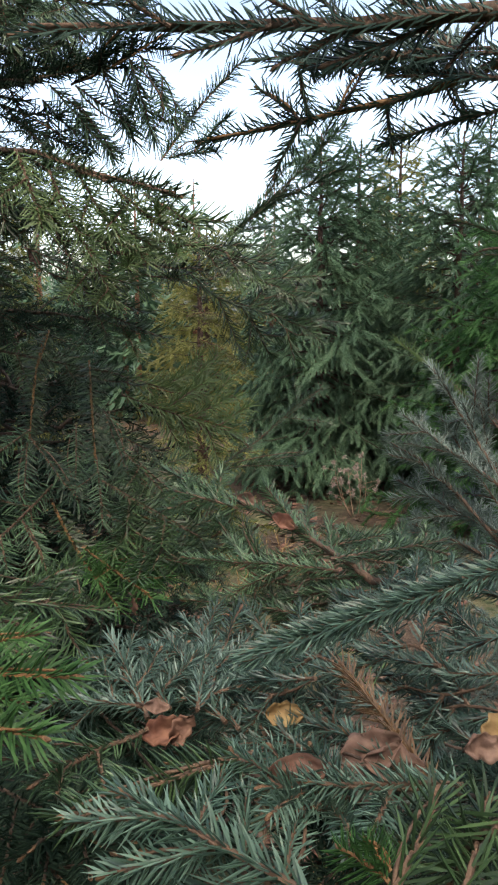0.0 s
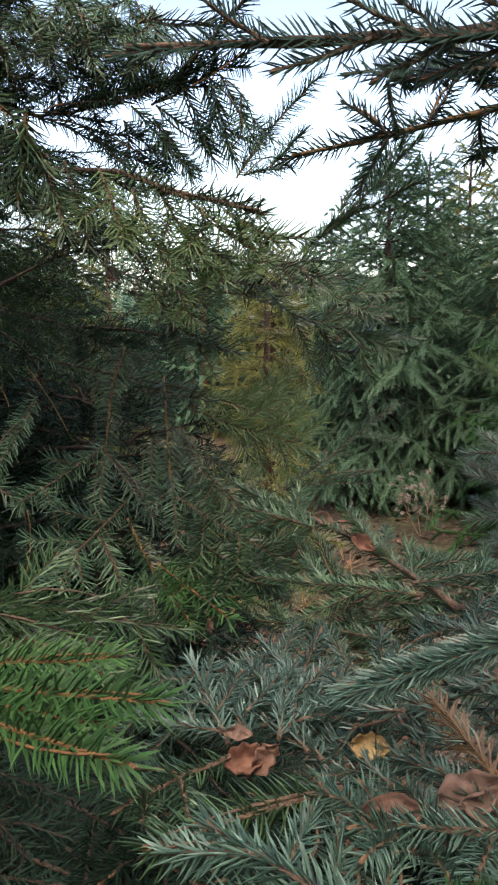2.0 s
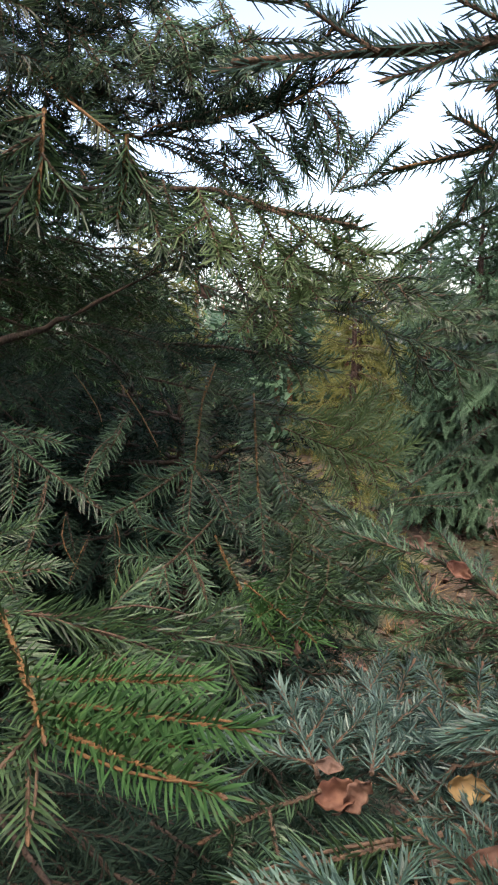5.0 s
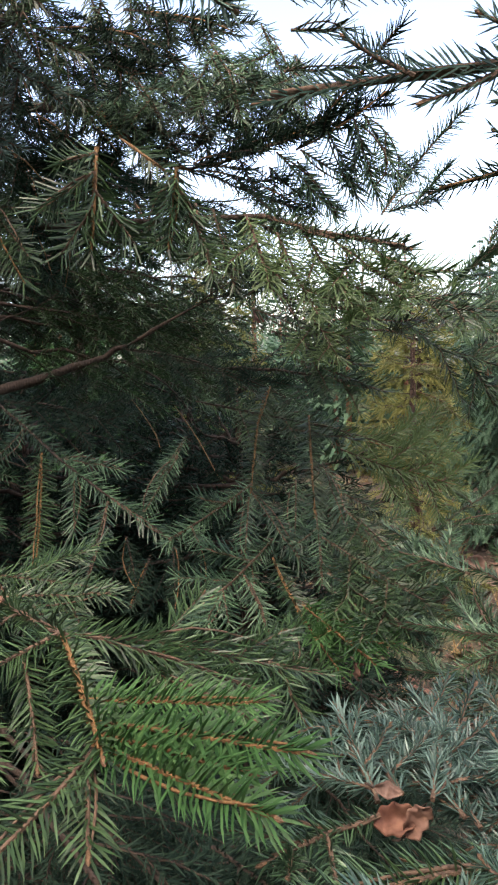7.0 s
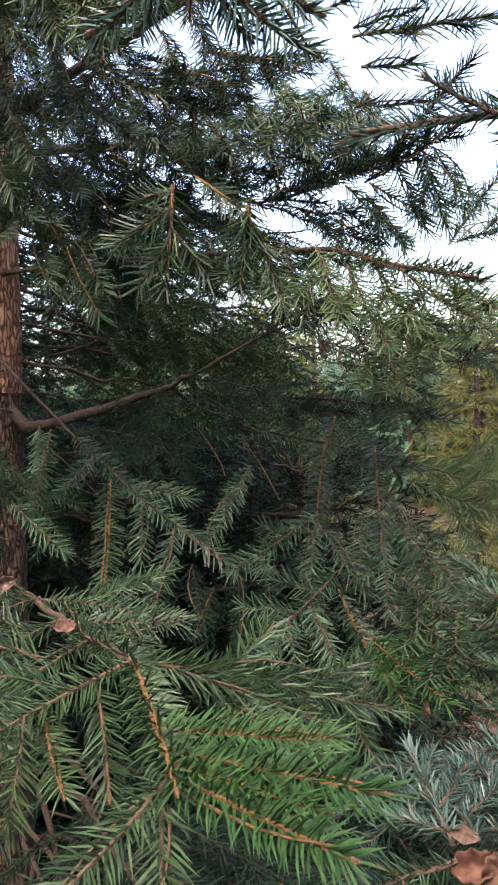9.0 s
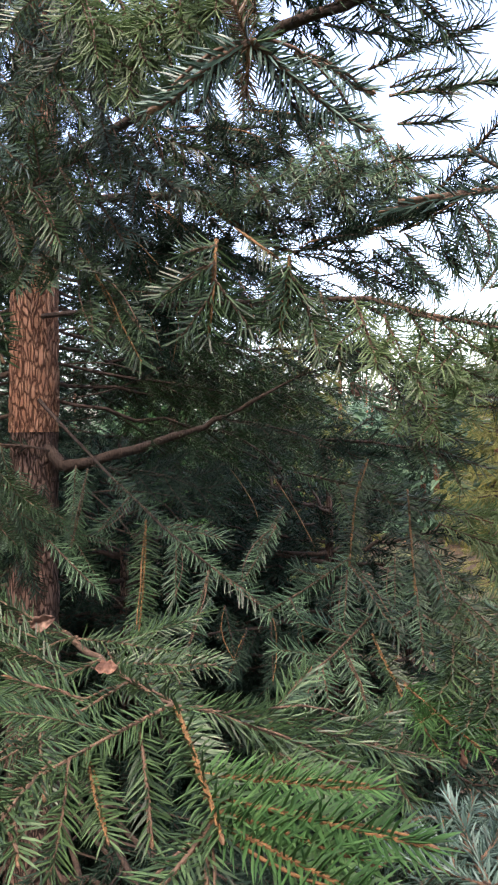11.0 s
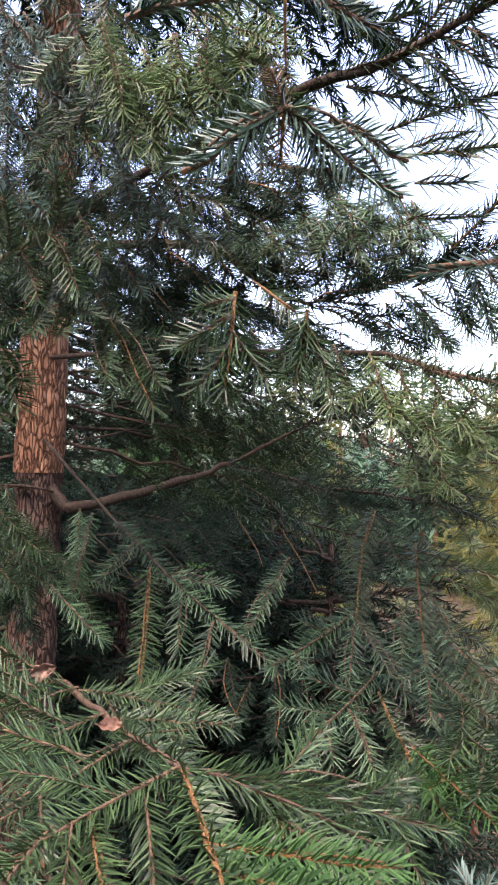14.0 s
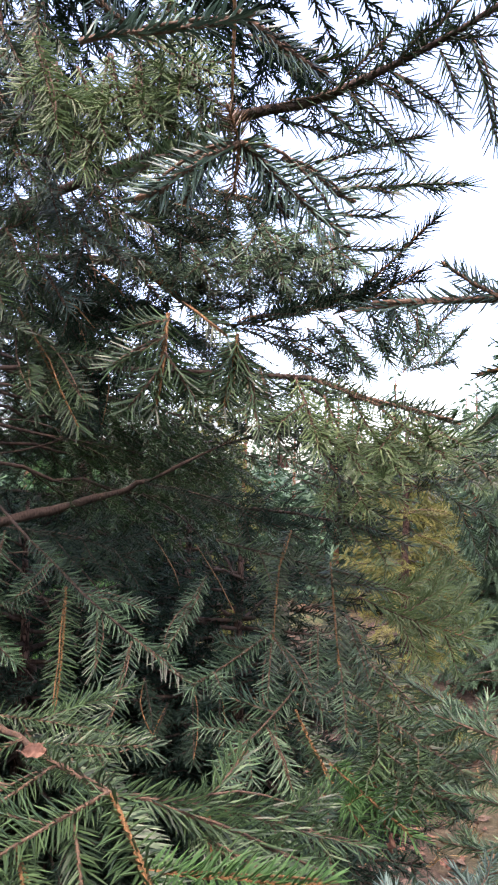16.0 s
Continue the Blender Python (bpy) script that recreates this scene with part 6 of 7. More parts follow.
branch(side_tree, (0.030, 0.234, 1.273), (-0.053, 0.272, 1.294), via=(-0.022, 0.258, 1.286), style="teal", n=0, r=0.003, wood=TWIG_MID, tuft=1.05, bare=0.0)
branch(side_tree, (-0.000, 0.248, 1.273), (0.002, 0.293, 1.282), via=(0.010, 0.270, 1.276), style="teal", n=0, r=0.0022, wood=TWIG_MID, tuft=0.95, bare=0.0)
branch(side_tree, (-0.022, 0.257, 1.285), (-0.012, 0.296, 1.288), via=(-0.009, 0.276, 1.285), style="teal", n=0, r=0.0022, wood=TWIG_MID, tuft=0.95, bare=0.0)
branch(side_tree, (-0.013, 0.254, 1.281), (-0.064, 0.267, 1.257), via=(-0.042, 0.263, 1.271), style="teal", n=0, r=0.0022, wood=TWIG_MID, tuft=0.95, bare=0.0)
branch(side_tree, (0.017, 0.245, 1.269), (0.027, 0.289, 1.278), via=(0.028, 0.267, 1.274), style="teal", n=0, r=0.0022, wood=TWIG_MID, tuft=0.95, bare=0.0)
branch(side_tree, (-0.033, 0.260, 1.291), (-0.081, 0.278, 1.277), via=(-0.058, 0.272, 1.287), style="teal", n=0, r=0.0022, wood=TWIG_MID, tuft=0.95, bare=0.0)
branch(side_tree, (0.012, 0.246, 1.271), (-0.027, 0.266, 1.250), via=(-0.008, 0.258, 1.261), style="teal", n=0, r=0.0022, wood=TWIG_MID, tuft=0.95, bare=0.0)
branch(side_tree, (0.058, 0.295, 1.274), (0.013, 0.286, 1.290), via=(0.035, 0.292, 1.283), style="teal", n=3, lat=0.045, r=0.0026, wood=TWIG_MID, bare=0.0)
branch(side_tree, (0.052, 0.291, 1.268), (0.029, 0.280, 1.283), via=(0.043, 0.287, 1.277), style="teal", n=3, lat=0.045, r=0.0026, wood=TWIG_MID, bare=0.0)
branch(side_tree, (0.107, 0.291, 1.286), (0.035, 0.285, 1.291), via=(0.073, 0.288, 1.286), style="teal", n=3, lat=0.045, r=0.0026, wood=TWIG_MID, bare=0.0)
branch(side_tree, (0.097, 0.310, 1.238), (0.038, 0.318, 1.251), via=(0.062, 0.314, 1.241), style="dark", n=4, lat=0.05, r=0.0026, wood=TWIG, bare=0.0)
branch(side_tree, (0.008, 0.331, 1.249), (-0.013, 0.319, 1.251), via=(-0.004, 0.330, 1.257), style="dark", n=4, lat=0.05, r=0.0026, wood=TWIG, bare=0.0)
branch(side_tree, (0.081, 0.320, 1.246), (0.048, 0.298, 1.227), via=(0.061, 0.311, 1.237), style="dark", n=4, lat=0.05, r=0.0026, wood=TWIG, bare=0.0)
branch(side_tree, (0.061, 0.231, 1.276), (0.088, 0.275, 1.290), via=(0.072, 0.256, 1.285), style="green", n=0, r=0.0028, wood=TWIG_MID, tuft=1.15, bare=0.0)
branch(side_tree, (0.089, 0.227, 1.279), (0.111, 0.269, 1.293), via=(0.102, 0.248, 1.286), style="green", n=0, r=0.0028, wood=TWIG_MID, tuft=1.15, bare=0.0)
branch(side_tree, (0.111, 0.241, 1.307), (0.093, 0.254, 1.265), via=(0.100, 0.250, 1.287), style="green", n=0, r=0.0028, wood=TWIG_MID, tuft=1.15, bare=0.0)
branch(side_tree, (0.056, 0.212, 1.299), (0.039, 0.221, 1.306), via=(0.048, 0.217, 1.303), style="fresh", n=0, r=0.002, wood=TWIG, tuft=0.8, bare=0.0)
branch(side_tree, (0.057, 0.214, 1.302), (0.049, 0.222, 1.309), via=(0.055, 0.219, 1.307), style="fresh", n=0, r=0.002, wood=TWIG, tuft=0.8, bare=0.0)
branch(side_tree, (0.093, 0.294, 1.283), (0.059, 0.382, 1.302), via=(0.083, 0.336, 1.290), style="brown", n=0, r=0.003, wood=TWIG, tuft=0.7, bare=0.0)
branch(side_tree, (0.158, 0.379, 1.299), (0.100, 0.447, 1.265), via=(0.126, 0.409, 1.270), style="blue", n=4, lat=0.05, r=0.0026, wood=TWIG_MID, bare=0.0)
branch(side_tree, (0.156, 0.369, 1.280), (0.115, 0.427, 1.236), via=(0.132, 0.404, 1.264), style="blue", n=4, lat=0.05, r=0.0026, wood=TWIG_MID, bare=0.0)
branch(side_tree, (0.092, 0.385, 1.275), (0.035, 0.447, 1.249), via=(0.061, 0.413, 1.255), style="blue", n=4, lat=0.05, r=0.0026, wood=TWIG_MID, bare=0.0)
branch(side_tree, (0.044, 0.398, 1.287), (-0.008, 0.453, 1.259), via=(0.017, 0.421, 1.263), style="blue", n=4, lat=0.05, r=0.0026, wood=TWIG_MID, bare=0.0)
branch(side_tree, (0.067, 0.380, 1.259), (0.012, 0.444, 1.242), via=(0.046, 0.413, 1.251), style="blue", n=4, lat=0.05, r=0.0026, wood=TWIG_MID, bare=0.0)
branch(side_tree, (0.160, 0.389, 1.322), (0.127, 0.448, 1.279), via=(0.145, 0.417, 1.298), style="blue", n=4, lat=0.05, r=0.0026, wood=TWIG_MID, bare=0.0)
branch(side_tree, (0.141, 0.362, 1.260), (0.118, 0.436, 1.252), via=(0.131, 0.398, 1.253), style="blue", n=4, lat=0.05, r=0.0026, wood=TWIG_MID, bare=0.0)
branch(side_tree, (0.065, 0.397, 1.288), (0.026, 0.461, 1.277), via=(0.047, 0.432, 1.287), style="blue", n=4, lat=0.05, r=0.0026, wood=TWIG_MID, bare=0.0)
branch(side_tree, (0.120, 0.391, 1.299), (0.082, 0.457, 1.279), via=(0.107, 0.427, 1.297), style="blue", n=4, lat=0.05, r=0.0026, wood=TWIG_MID, bare=0.0)
branch(side_tree, (0.036, 0.378, 1.250), (0.002, 0.446, 1.246), via=(0.017, 0.409, 1.242), style="blue", n=4, lat=0.05, r=0.0026, wood=TWIG_MID, bare=0.0)
branch(side_tree, (0.053, 0.491, 1.249), (-0.018, 0.568, 1.221), via=(0.029, 0.536, 1.247), style="blue", n=4, lat=0.06, r=0.0026, wood=TWIG_MID, bare=0.0)
branch(side_tree, (0.112, 0.489, 1.264), (0.060, 0.574, 1.239), via=(0.094, 0.536, 1.261), style="blue", n=4, lat=0.06, r=0.0026, wood=TWIG_MID, bare=0.0)
branch(side_tree, (-0.007, 0.489, 1.241), (-0.053, 0.578, 1.248), via=(-0.031, 0.534, 1.243), style="blue", n=4, lat=0.06, r=0.0026, wood=TWIG_MID, bare=0.0)
branch(side_tree, (0.154, 0.491, 1.290), (0.090, 0.584, 1.271), via=(0.121, 0.537, 1.275), style="blue", n=4, lat=0.06, r=0.0026, wood=TWIG_MID, bare=0.0)
branch(side_tree, (0.193, 0.484, 1.306), (0.148, 0.581, 1.293), via=(0.173, 0.532, 1.296), style="blue", n=4, lat=0.06, r=0.0026, wood=TWIG_MID, bare=0.0)
branch(near_tree, (-0.192, 0.468, 1.166), (-0.091, 0.382, 1.181), via=(-0.139, 0.427, 1.172), style="dark", n=5, lat=0.07, r=0.003, wood=TWIG, bare=0.0)
branch(near_tree, (-0.188, 0.451, 1.141), (-0.105, 0.364, 1.164), via=(-0.143, 0.409, 1.151), style="dark", n=5, lat=0.07, r=0.003, wood=TWIG, bare=0.0)
branch(near_tree, (-0.161, 0.477, 1.164), (-0.099, 0.389, 1.192), via=(-0.124, 0.432, 1.173), style="dark", n=5, lat=0.07, r=0.003, wood=TWIG, bare=0.0)

# ---- side spruce: grey-green shoots over the clearing's edge ----
branch(side_tree, (0.171, 0.609, 1.264), (0.114, 0.682, 1.286), via=(0.141, 0.642, 1.277), style="grey", n=2, lat=0.05, r=0.0024, wood=TWIG_MID, bare=0.0)
branch(side_tree, (0.136, 0.616, 1.262), (0.189, 0.678, 1.289), via=(0.156, 0.651, 1.280), style="grey", n=2, lat=0.05, r=0.0024, wood=TWIG_MID, bare=0.0)
branch(side_tree, (0.108, 0.635, 1.271), (0.181, 0.662, 1.266), via=(0.143, 0.651, 1.273), style="grey", n=2, lat=0.05, r=0.0024, wood=TWIG_MID, bare=0.0)
branch(side_tree, (0.184, 0.564, 1.272), (0.128, 0.630, 1.265), via=(0.154, 0.606, 1.274), style="grey", n=2, lat=0.05, r=0.0024, wood=TWIG_MID, bare=0.0)
branch(side_tree, (0.185, 0.743, 1.252), (0.116, 0.831, 1.257), via=(0.155, 0.783, 1.258), style="grey", n=2, lat=0.05, r=0.0024, wood=TWIG_MID, bare=0.0)
branch(side_tree, (0.212, 0.705, 1.255), (0.165, 0.803, 1.259), via=(0.188, 0.754, 1.255), style="grey", n=2, lat=0.05, r=0.0024, wood=TWIG_MID, bare=0.0)
branch(side_tree, (0.068, 0.664, 1.278), (0.127, 0.730, 1.278), via=(0.093, 0.694, 1.283), style="grey", n=2, lat=0.05, r=0.0024, wood=TWIG_MID, bare=0.0)
branch(side_tree, (0.044, 0.626, 1.255), (0.101, 0.662, 1.253), via=(0.067, 0.648, 1.264), style="grey", n=2, lat=0.05, r=0.0024, wood=TWIG_MID, bare=0.0)
branch(side_tree, (-0.004, 0.692, 1.260), (0.066, 0.645, 1.254), via=(0.023, 0.658, 1.254), style="grey", n=2, lat=0.05, r=0.0024, wood=TWIG_MID, bare=0.0)
branch(side_tree, (-0.033, 0.686, 1.244), (-0.087, 0.767, 1.244), via=(-0.065, 0.726, 1.242), style="grey", n=2, lat=0.05, r=0.0024, wood=TWIG_MID, bare=0.0)

# ---- side spruce: the branches overhead ----
branch(side_tree, (0.121, 0.315, 1.645), (-0.104, 0.350, 1.650), via=(0.018, 0.348, 1.650), style="blue", n=0, r=0.0045, wood=TWIG_MID, foot=True, tuft=0.9, bare=0.0)
branch(side_tree, (0.100, 0.331, 1.649), (0.045, 0.346, 1.633), via=(0.071, 0.340, 1.641), style="blue", n=0, r=0.0026, wood=TWIG_MID, tuft=0.85, bare=0.0)
branch(side_tree, (0.055, 0.340, 1.648), (0.018, 0.348, 1.633), via=(0.034, 0.345, 1.640), style="blue", n=0, r=0.0026, wood=TWIG_MID, tuft=0.85, bare=0.0)
branch(side_tree, (0.013, 0.343, 1.648), (-0.028, 0.346, 1.637), via=(-0.009, 0.345, 1.641), style="blue", n=0, r=0.0026, wood=TWIG_MID, tuft=0.85, bare=0.0)
branch(side_tree, (0.085, 0.334, 1.651), (0.043, 0.335, 1.666), via=(0.064, 0.334, 1.661), style="blue", n=0, r=0.0026, wood=TWIG_MID, tuft=0.85, bare=0.0)
branch(side_tree, (0.034, 0.342, 1.649), (-0.003, 0.337, 1.666), via=(0.013, 0.340, 1.658), style="blue", n=0, r=0.0026, wood=TWIG_MID, tuft=0.85, bare=0.0)
branch(side_tree, (-0.035, 0.342, 1.647), (-0.063, 0.333, 1.663), via=(-0.051, 0.337, 1.655), style="blue", n=0, r=0.0026, wood=TWIG_MID, tuft=0.85, bare=0.0)
branch(side_tree, (0.115, 0.327, 1.648), (0.098, 0.337, 1.630), via=(0.104, 0.332, 1.641), style="blue", n=0, r=0.0026, wood=TWIG_MID, tuft=0.85, bare=0.0)
branch(side_tree, (0.160, 0.429, 1.664), (0.046, 0.491, 1.675), via=(0.114, 0.460, 1.673), style="blue", n=3, lat=0.05, r=0.003, wood=TWIG_MID, bare=0.0)
branch(side_tree, (0.156, 0.434, 1.650), (0.094, 0.486, 1.671), via=(0.129, 0.460, 1.661), style="blue", n=3, lat=0.05, r=0.003, wood=TWIG_MID, bare=0.0)
branch(side_tree, (0.090, 0.445, 1.667), (0.060, 0.482, 1.697), via=(0.073, 0.465, 1.679), style="blue", n=3, lat=0.05, r=0.003, wood=TWIG_MID, bare=0.0)
branch(side_tree, (0.129, 0.438, 1.663), (0.102, 0.475, 1.698), via=(0.120, 0.456, 1.682), style="blue", n=3, lat=0.05, r=0.003, wood=TWIG_MID, bare=0.0)
branch(side_tree, (0.070, 0.449, 1.665), (0.035, 0.490, 1.680), via=(0.052, 0.471, 1.667), style="blue", n=3, lat=0.05, r=0.003, wood=TWIG_MID, bare=0.0)
branch(side_tree, (0.184, 0.502, 1.685), (-0.031, 0.600, 1.651), via=(0.107, 0.557, 1.669), style="dark", n=0, r=0.004, wood=TWIG, foot=True, bare=0.0)
branch(side_tree, (0.039, 0.559, 1.693), (0.048, 0.577, 1.661), via=(0.043, 0.569, 1.676), style="dark", n=0, r=0.0024, wood=TWIG, tuft=0.9, bare=0.0)
branch(side_tree, (0.043, 0.568, 1.658), (0.022, 0.586, 1.623), via=(0.035, 0.577, 1.643), style="dark", n=0, r=0.0024, wood=TWIG, tuft=0.9, bare=0.0)
branch(side_tree, (0.104, 0.558, 1.671), (0.112, 0.574, 1.639), via=(0.109, 0.566, 1.655), style="dark", n=0, r=0.0024, wood=TWIG, tuft=0.9, bare=0.0)
branch(side_tree, (0.040, 0.568, 1.659), (0.011, 0.574, 1.681), via=(0.028, 0.570, 1.672), style="dark", n=0, r=0.0024, wood=TWIG, tuft=0.9, bare=0.0)
branch(side_tree, (0.146, 0.546, 1.681), (0.167, 0.558, 1.657), via=(0.153, 0.553, 1.668), style="dark", n=0, r=0.0024, wood=TWIG, tuft=0.9, bare=0.0)
branch(side_tree, (0.070, 0.564, 1.664), (0.087, 0.565, 1.691), via=(0.078, 0.563, 1.682), style="dark", n=0, r=0.0024, wood=TWIG, tuft=0.9, bare=0.0)
branch(side_tree, (0.194, 0.527, 1.661), (0.114, 0.592, 1.650), via=(0.155, 0.561, 1.654), style="dark", n=0, r=0.003, wood=TWIG, bare=0.0)

# ---- blue spruce: the fan of upswept shoots ----
branch(blue_tree, (0.334, 0.844, 1.200), (0.214, 1.069, 1.319), via=(0.273, 0.969, 1.281), style="frost", n=5, lat=0.07, r=0.003, wood=TWIG_MID, foot=True, bare=0.0)
branch(blue_tree, (0.337, 0.864, 1.266), (0.271, 1.071, 1.432), via=(0.303, 0.975, 1.353), style="frost", n=5, lat=0.07, r=0.003, wood=TWIG_MID, foot=True, bare=0.0)
branch(blue_tree, (0.336, 0.855, 1.233), (0.224, 1.056, 1.265), via=(0.279, 0.959, 1.246), style="frost", n=5, lat=0.07, r=0.003, wood=TWIG_MID, foot=True, bare=0.0)
branch(blue_tree, (0.334, 0.842, 1.193), (0.231, 1.039, 1.205), via=(0.278, 0.948, 1.207), style="frost", n=5, lat=0.07, r=0.003, wood=TWIG_MID, foot=True, bare=0.0)
branch(blue_tree, (0.319, 0.878, 1.295), (0.232, 1.072, 1.361), via=(0.273, 0.979, 1.329), style="frost", n=5, lat=0.07, r=0.003, wood=TWIG_MID, foot=True, bare=0.0)
branch(blue_tree, (0.372, 0.974, 1.324), (0.323, 1.055, 1.409), via=(0.339, 1.019, 1.371), style="frost", n=4, lat=0.07, r=0.003, wood=TWIG_MID, bare=0.0)
branch(blue_tree, (0.376, 0.942, 1.205), (0.285, 1.059, 1.358), via=(0.323, 1.010, 1.288), style="frost", n=4, lat=0.07, r=0.003, wood=TWIG_MID, bare=0.0)
branch(blue_tree, (0.371, 0.961, 1.263), (0.315, 1.051, 1.360), via=(0.338, 1.011, 1.317), style="frost", n=4, lat=0.07, r=0.003, wood=TWIG_MID, bare=0.0)
branch(blue_tree, (0.356, 0.949, 1.203), (0.283, 1.037, 1.244), via=(0.321, 0.994, 1.222), style="frost", n=4, lat=0.07, r=0.003, wood=TWIG_MID, bare=0.0)
branch(blue_tree, (0.354, 0.940, 1.174), (0.265, 1.013, 1.148), via=(0.328, 0.983, 1.192), style="frost", n=4, lat=0.07, r=0.003, wood=TWIG_MID, bare=0.0)
branch(blue_tree, (0.345, 1.042, 1.361), (0.244, 1.181, 1.464), via=(0.303, 1.113, 1.412), style="pale", n=0, r=0.003, wood=TWIG_MID, bare=0.0)
branch(blue_tree, (0.401, 1.083, 1.611), (0.307, 1.109, 1.647), via=(0.355, 1.097, 1.628), style="green", n=0, r=0.003, wood=TWIG_MID, foot=True, bare=0.0)
branch(blue_tree, (0.402, 1.084, 1.595), (0.335, 1.106, 1.596), via=(0.365, 1.096, 1.604), style="green", n=0, r=0.003, wood=TWIG_MID, foot=True, bare=0.0)

# ---- near spruce: the boughs that reach into the clearing ----
branch(near_tree, (-0.091, 1.100, 1.572), (0.161, 1.296, 1.494), via=(-0.008, 1.205, 1.518), style="green", n=3, lat=0.08, r=0.0035, wood=TWIG_OLD, bare=0.0, roll=30)
branch(near_tree, (-0.009, 1.225, 1.518), (0.034, 1.253, 1.443), via=(0.015, 1.240, 1.486), style="green", n=2, lat=0.06, r=0.0026, wood=TWIG_MID, bare=0.0, roll=30)
branch(near_tree, (-0.036, 1.224, 1.560), (0.114, 1.249, 1.571), via=(0.038, 1.239, 1.565), style="green", n=2, lat=0.06, r=0.0026, wood=TWIG_MID, bare=0.0, roll=30)
branch(near_tree, (0.001, 1.225, 1.518), (0.114, 1.250, 1.542), via=(0.057, 1.239, 1.542), style="green", n=2, lat=0.06, r=0.0026, wood=TWIG_MID, bare=0.0, roll=30)
branch(near_tree, (-0.073, 1.222, 1.559), (0.038, 1.252, 1.607), via=(-0.018, 1.238, 1.587), style="green", n=2, lat=0.06, r=0.0026, wood=TWIG_MID, bare=0.0, roll=30)
branch(near_tree, (0.038, 1.225, 1.509), (0.115, 1.250, 1.476), via=(0.076, 1.238, 1.476), style="green", n=2, lat=0.06, r=0.0026, wood=TWIG_MID, bare=0.0, roll=30)
branch(near_tree, (-0.043, 1.300, 1.634), (0.170, 1.424, 1.773), via=(0.041, 1.368, 1.703), style="sheen", n=0, r=0.0034, wood=TWIG_MID, tuft=1.2, bare=0.0)
branch(near_tree, (-0.038, 1.299, 1.638), (0.170, 1.409, 1.845), via=(0.061, 1.363, 1.727), style="sheen", n=0, r=0.0034, wood=TWIG_MID, tuft=1.2, bare=0.0)
branch(near_tree, (0.001, 1.347, 1.672), (0.062, 1.390, 1.721), via=(0.031, 1.368, 1.703), style="sheen", n=0, r=0.0026, wood=TWIG_MID, bare=0.0)
branch(near_tree, (-0.030, 1.348, 1.653), (0.032, 1.397, 1.667), via=(0.000, 1.375, 1.645), style="sheen", n=0, r=0.0026, wood=TWIG_MID, bare=0.0)
branch(near_tree, (0.030, 1.342, 1.710), (0.062, 1.383, 1.764), via=(0.041, 1.362, 1.741), style="sheen", n=0, r=0.0026, wood=TWIG_MID, bare=0.0)
branch(near_tree, (-0.134, 1.177, 1.741), (-0.013, 1.249, 1.903), via=(-0.084, 1.216, 1.820), style="sheen", n=0, r=0.003, wood=TWIG_MID, tuft=1.1, bare=0.0)
branch(near_tree, (-0.082, 1.179, 1.755), (-0.038, 1.269, 1.826), via=(-0.062, 1.225, 1.788), style="sheen", n=0, r=0.003, wood=TWIG_MID, tuft=1.1, bare=0.0)
branch(near_tree, (-0.121, 1.178, 1.745), (-0.056, 1.278, 1.780), via=(-0.089, 1.225, 1.780), style="sheen", n=0, r=0.003, wood=TWIG_MID, tuft=1.1, bare=0.0)
# gold needles on these two paint sunlight
branch(near_tree, (-0.154, 1.849, 1.499), (-0.030, 1.955, 1.484), via=(-0.086, 1.903, 1.506), style="gold", n=2, lat=0.1, r=0.003, wood=TWIG, bare=0.0)
branch(near_tree, (-0.126, 1.850, 1.444), (-0.030, 1.951, 1.381), via=(-0.058, 1.902, 1.413), style="gold", n=2, lat=0.1, r=0.003, wood=TWIG, bare=0.0)
branch(near_tree, (-0.099, 0.946, 1.606), (0.008, 0.904, 1.569), via=(-0.041, 0.927, 1.591), style="green", n=4, lat=0.07, r=0.0026, wood=TWIG_MID, bare=0.0)
branch(near_tree, (-0.173, 1.040, 1.576), (-0.103, 1.148, 1.591), via=(-0.140, 1.095, 1.583), style="pale", n=3, lat=0.06, r=0.0026, wood=TWIG_MID, bare=0.0, roll=30)
branch(near_tree, (-0.086, 1.048, 1.608), (0.010, 1.153, 1.591), via=(-0.032, 1.102, 1.596), style="pale", n=3, lat=0.06, r=0.0026, wood=TWIG_MID, bare=0.0, roll=30)
branch(near_tree, (-0.231, 0.838, 1.252), (-0.110, 0.745, 1.222), via=(-0.168, 0.792, 1.232), style="green", n=3, lat=0.06, r=0.0024, wood=TWIG_MID, bare=0.0)

# ---- side spruce: the shoot close by ----
branch(side_tree, (0.122, 0.276, 1.405), (0.009, 0.246, 1.378), style="teal", n=0, r=0.0022, wood=TWIG_MID, bare=0.0, foot=True, sag=0.02, tuft=0.6)
branch(side_tree, (0.122, 0.276, 1.405), (0.009, 0.246, 1.378), style="teal", n=0, r=0.0012, bare=0.0, sag=0.02, tuft=0.6, roll=50)
branch(side_tree, (0.122, 0.276, 1.405), (0.009, 0.246, 1.378), style="teal", n=0, r=0.0012, bare=0.0, sag=0.02, tuft=0.6, roll=-50)
branch(side_tree, (0.122, 0.276, 1.405), (0.009, 0.246, 1.378), style="teal", n=0, r=0.0012, bare=0.0, sag=0.02, tuft=0.65, roll=100)
branch(side_tree, (0.122, 0.276, 1.405), (0.009, 0.246, 1.378), style="teal", n=0, r=0.0012, bare=0.0, sag=0.02, tuft=0.65, roll=180)


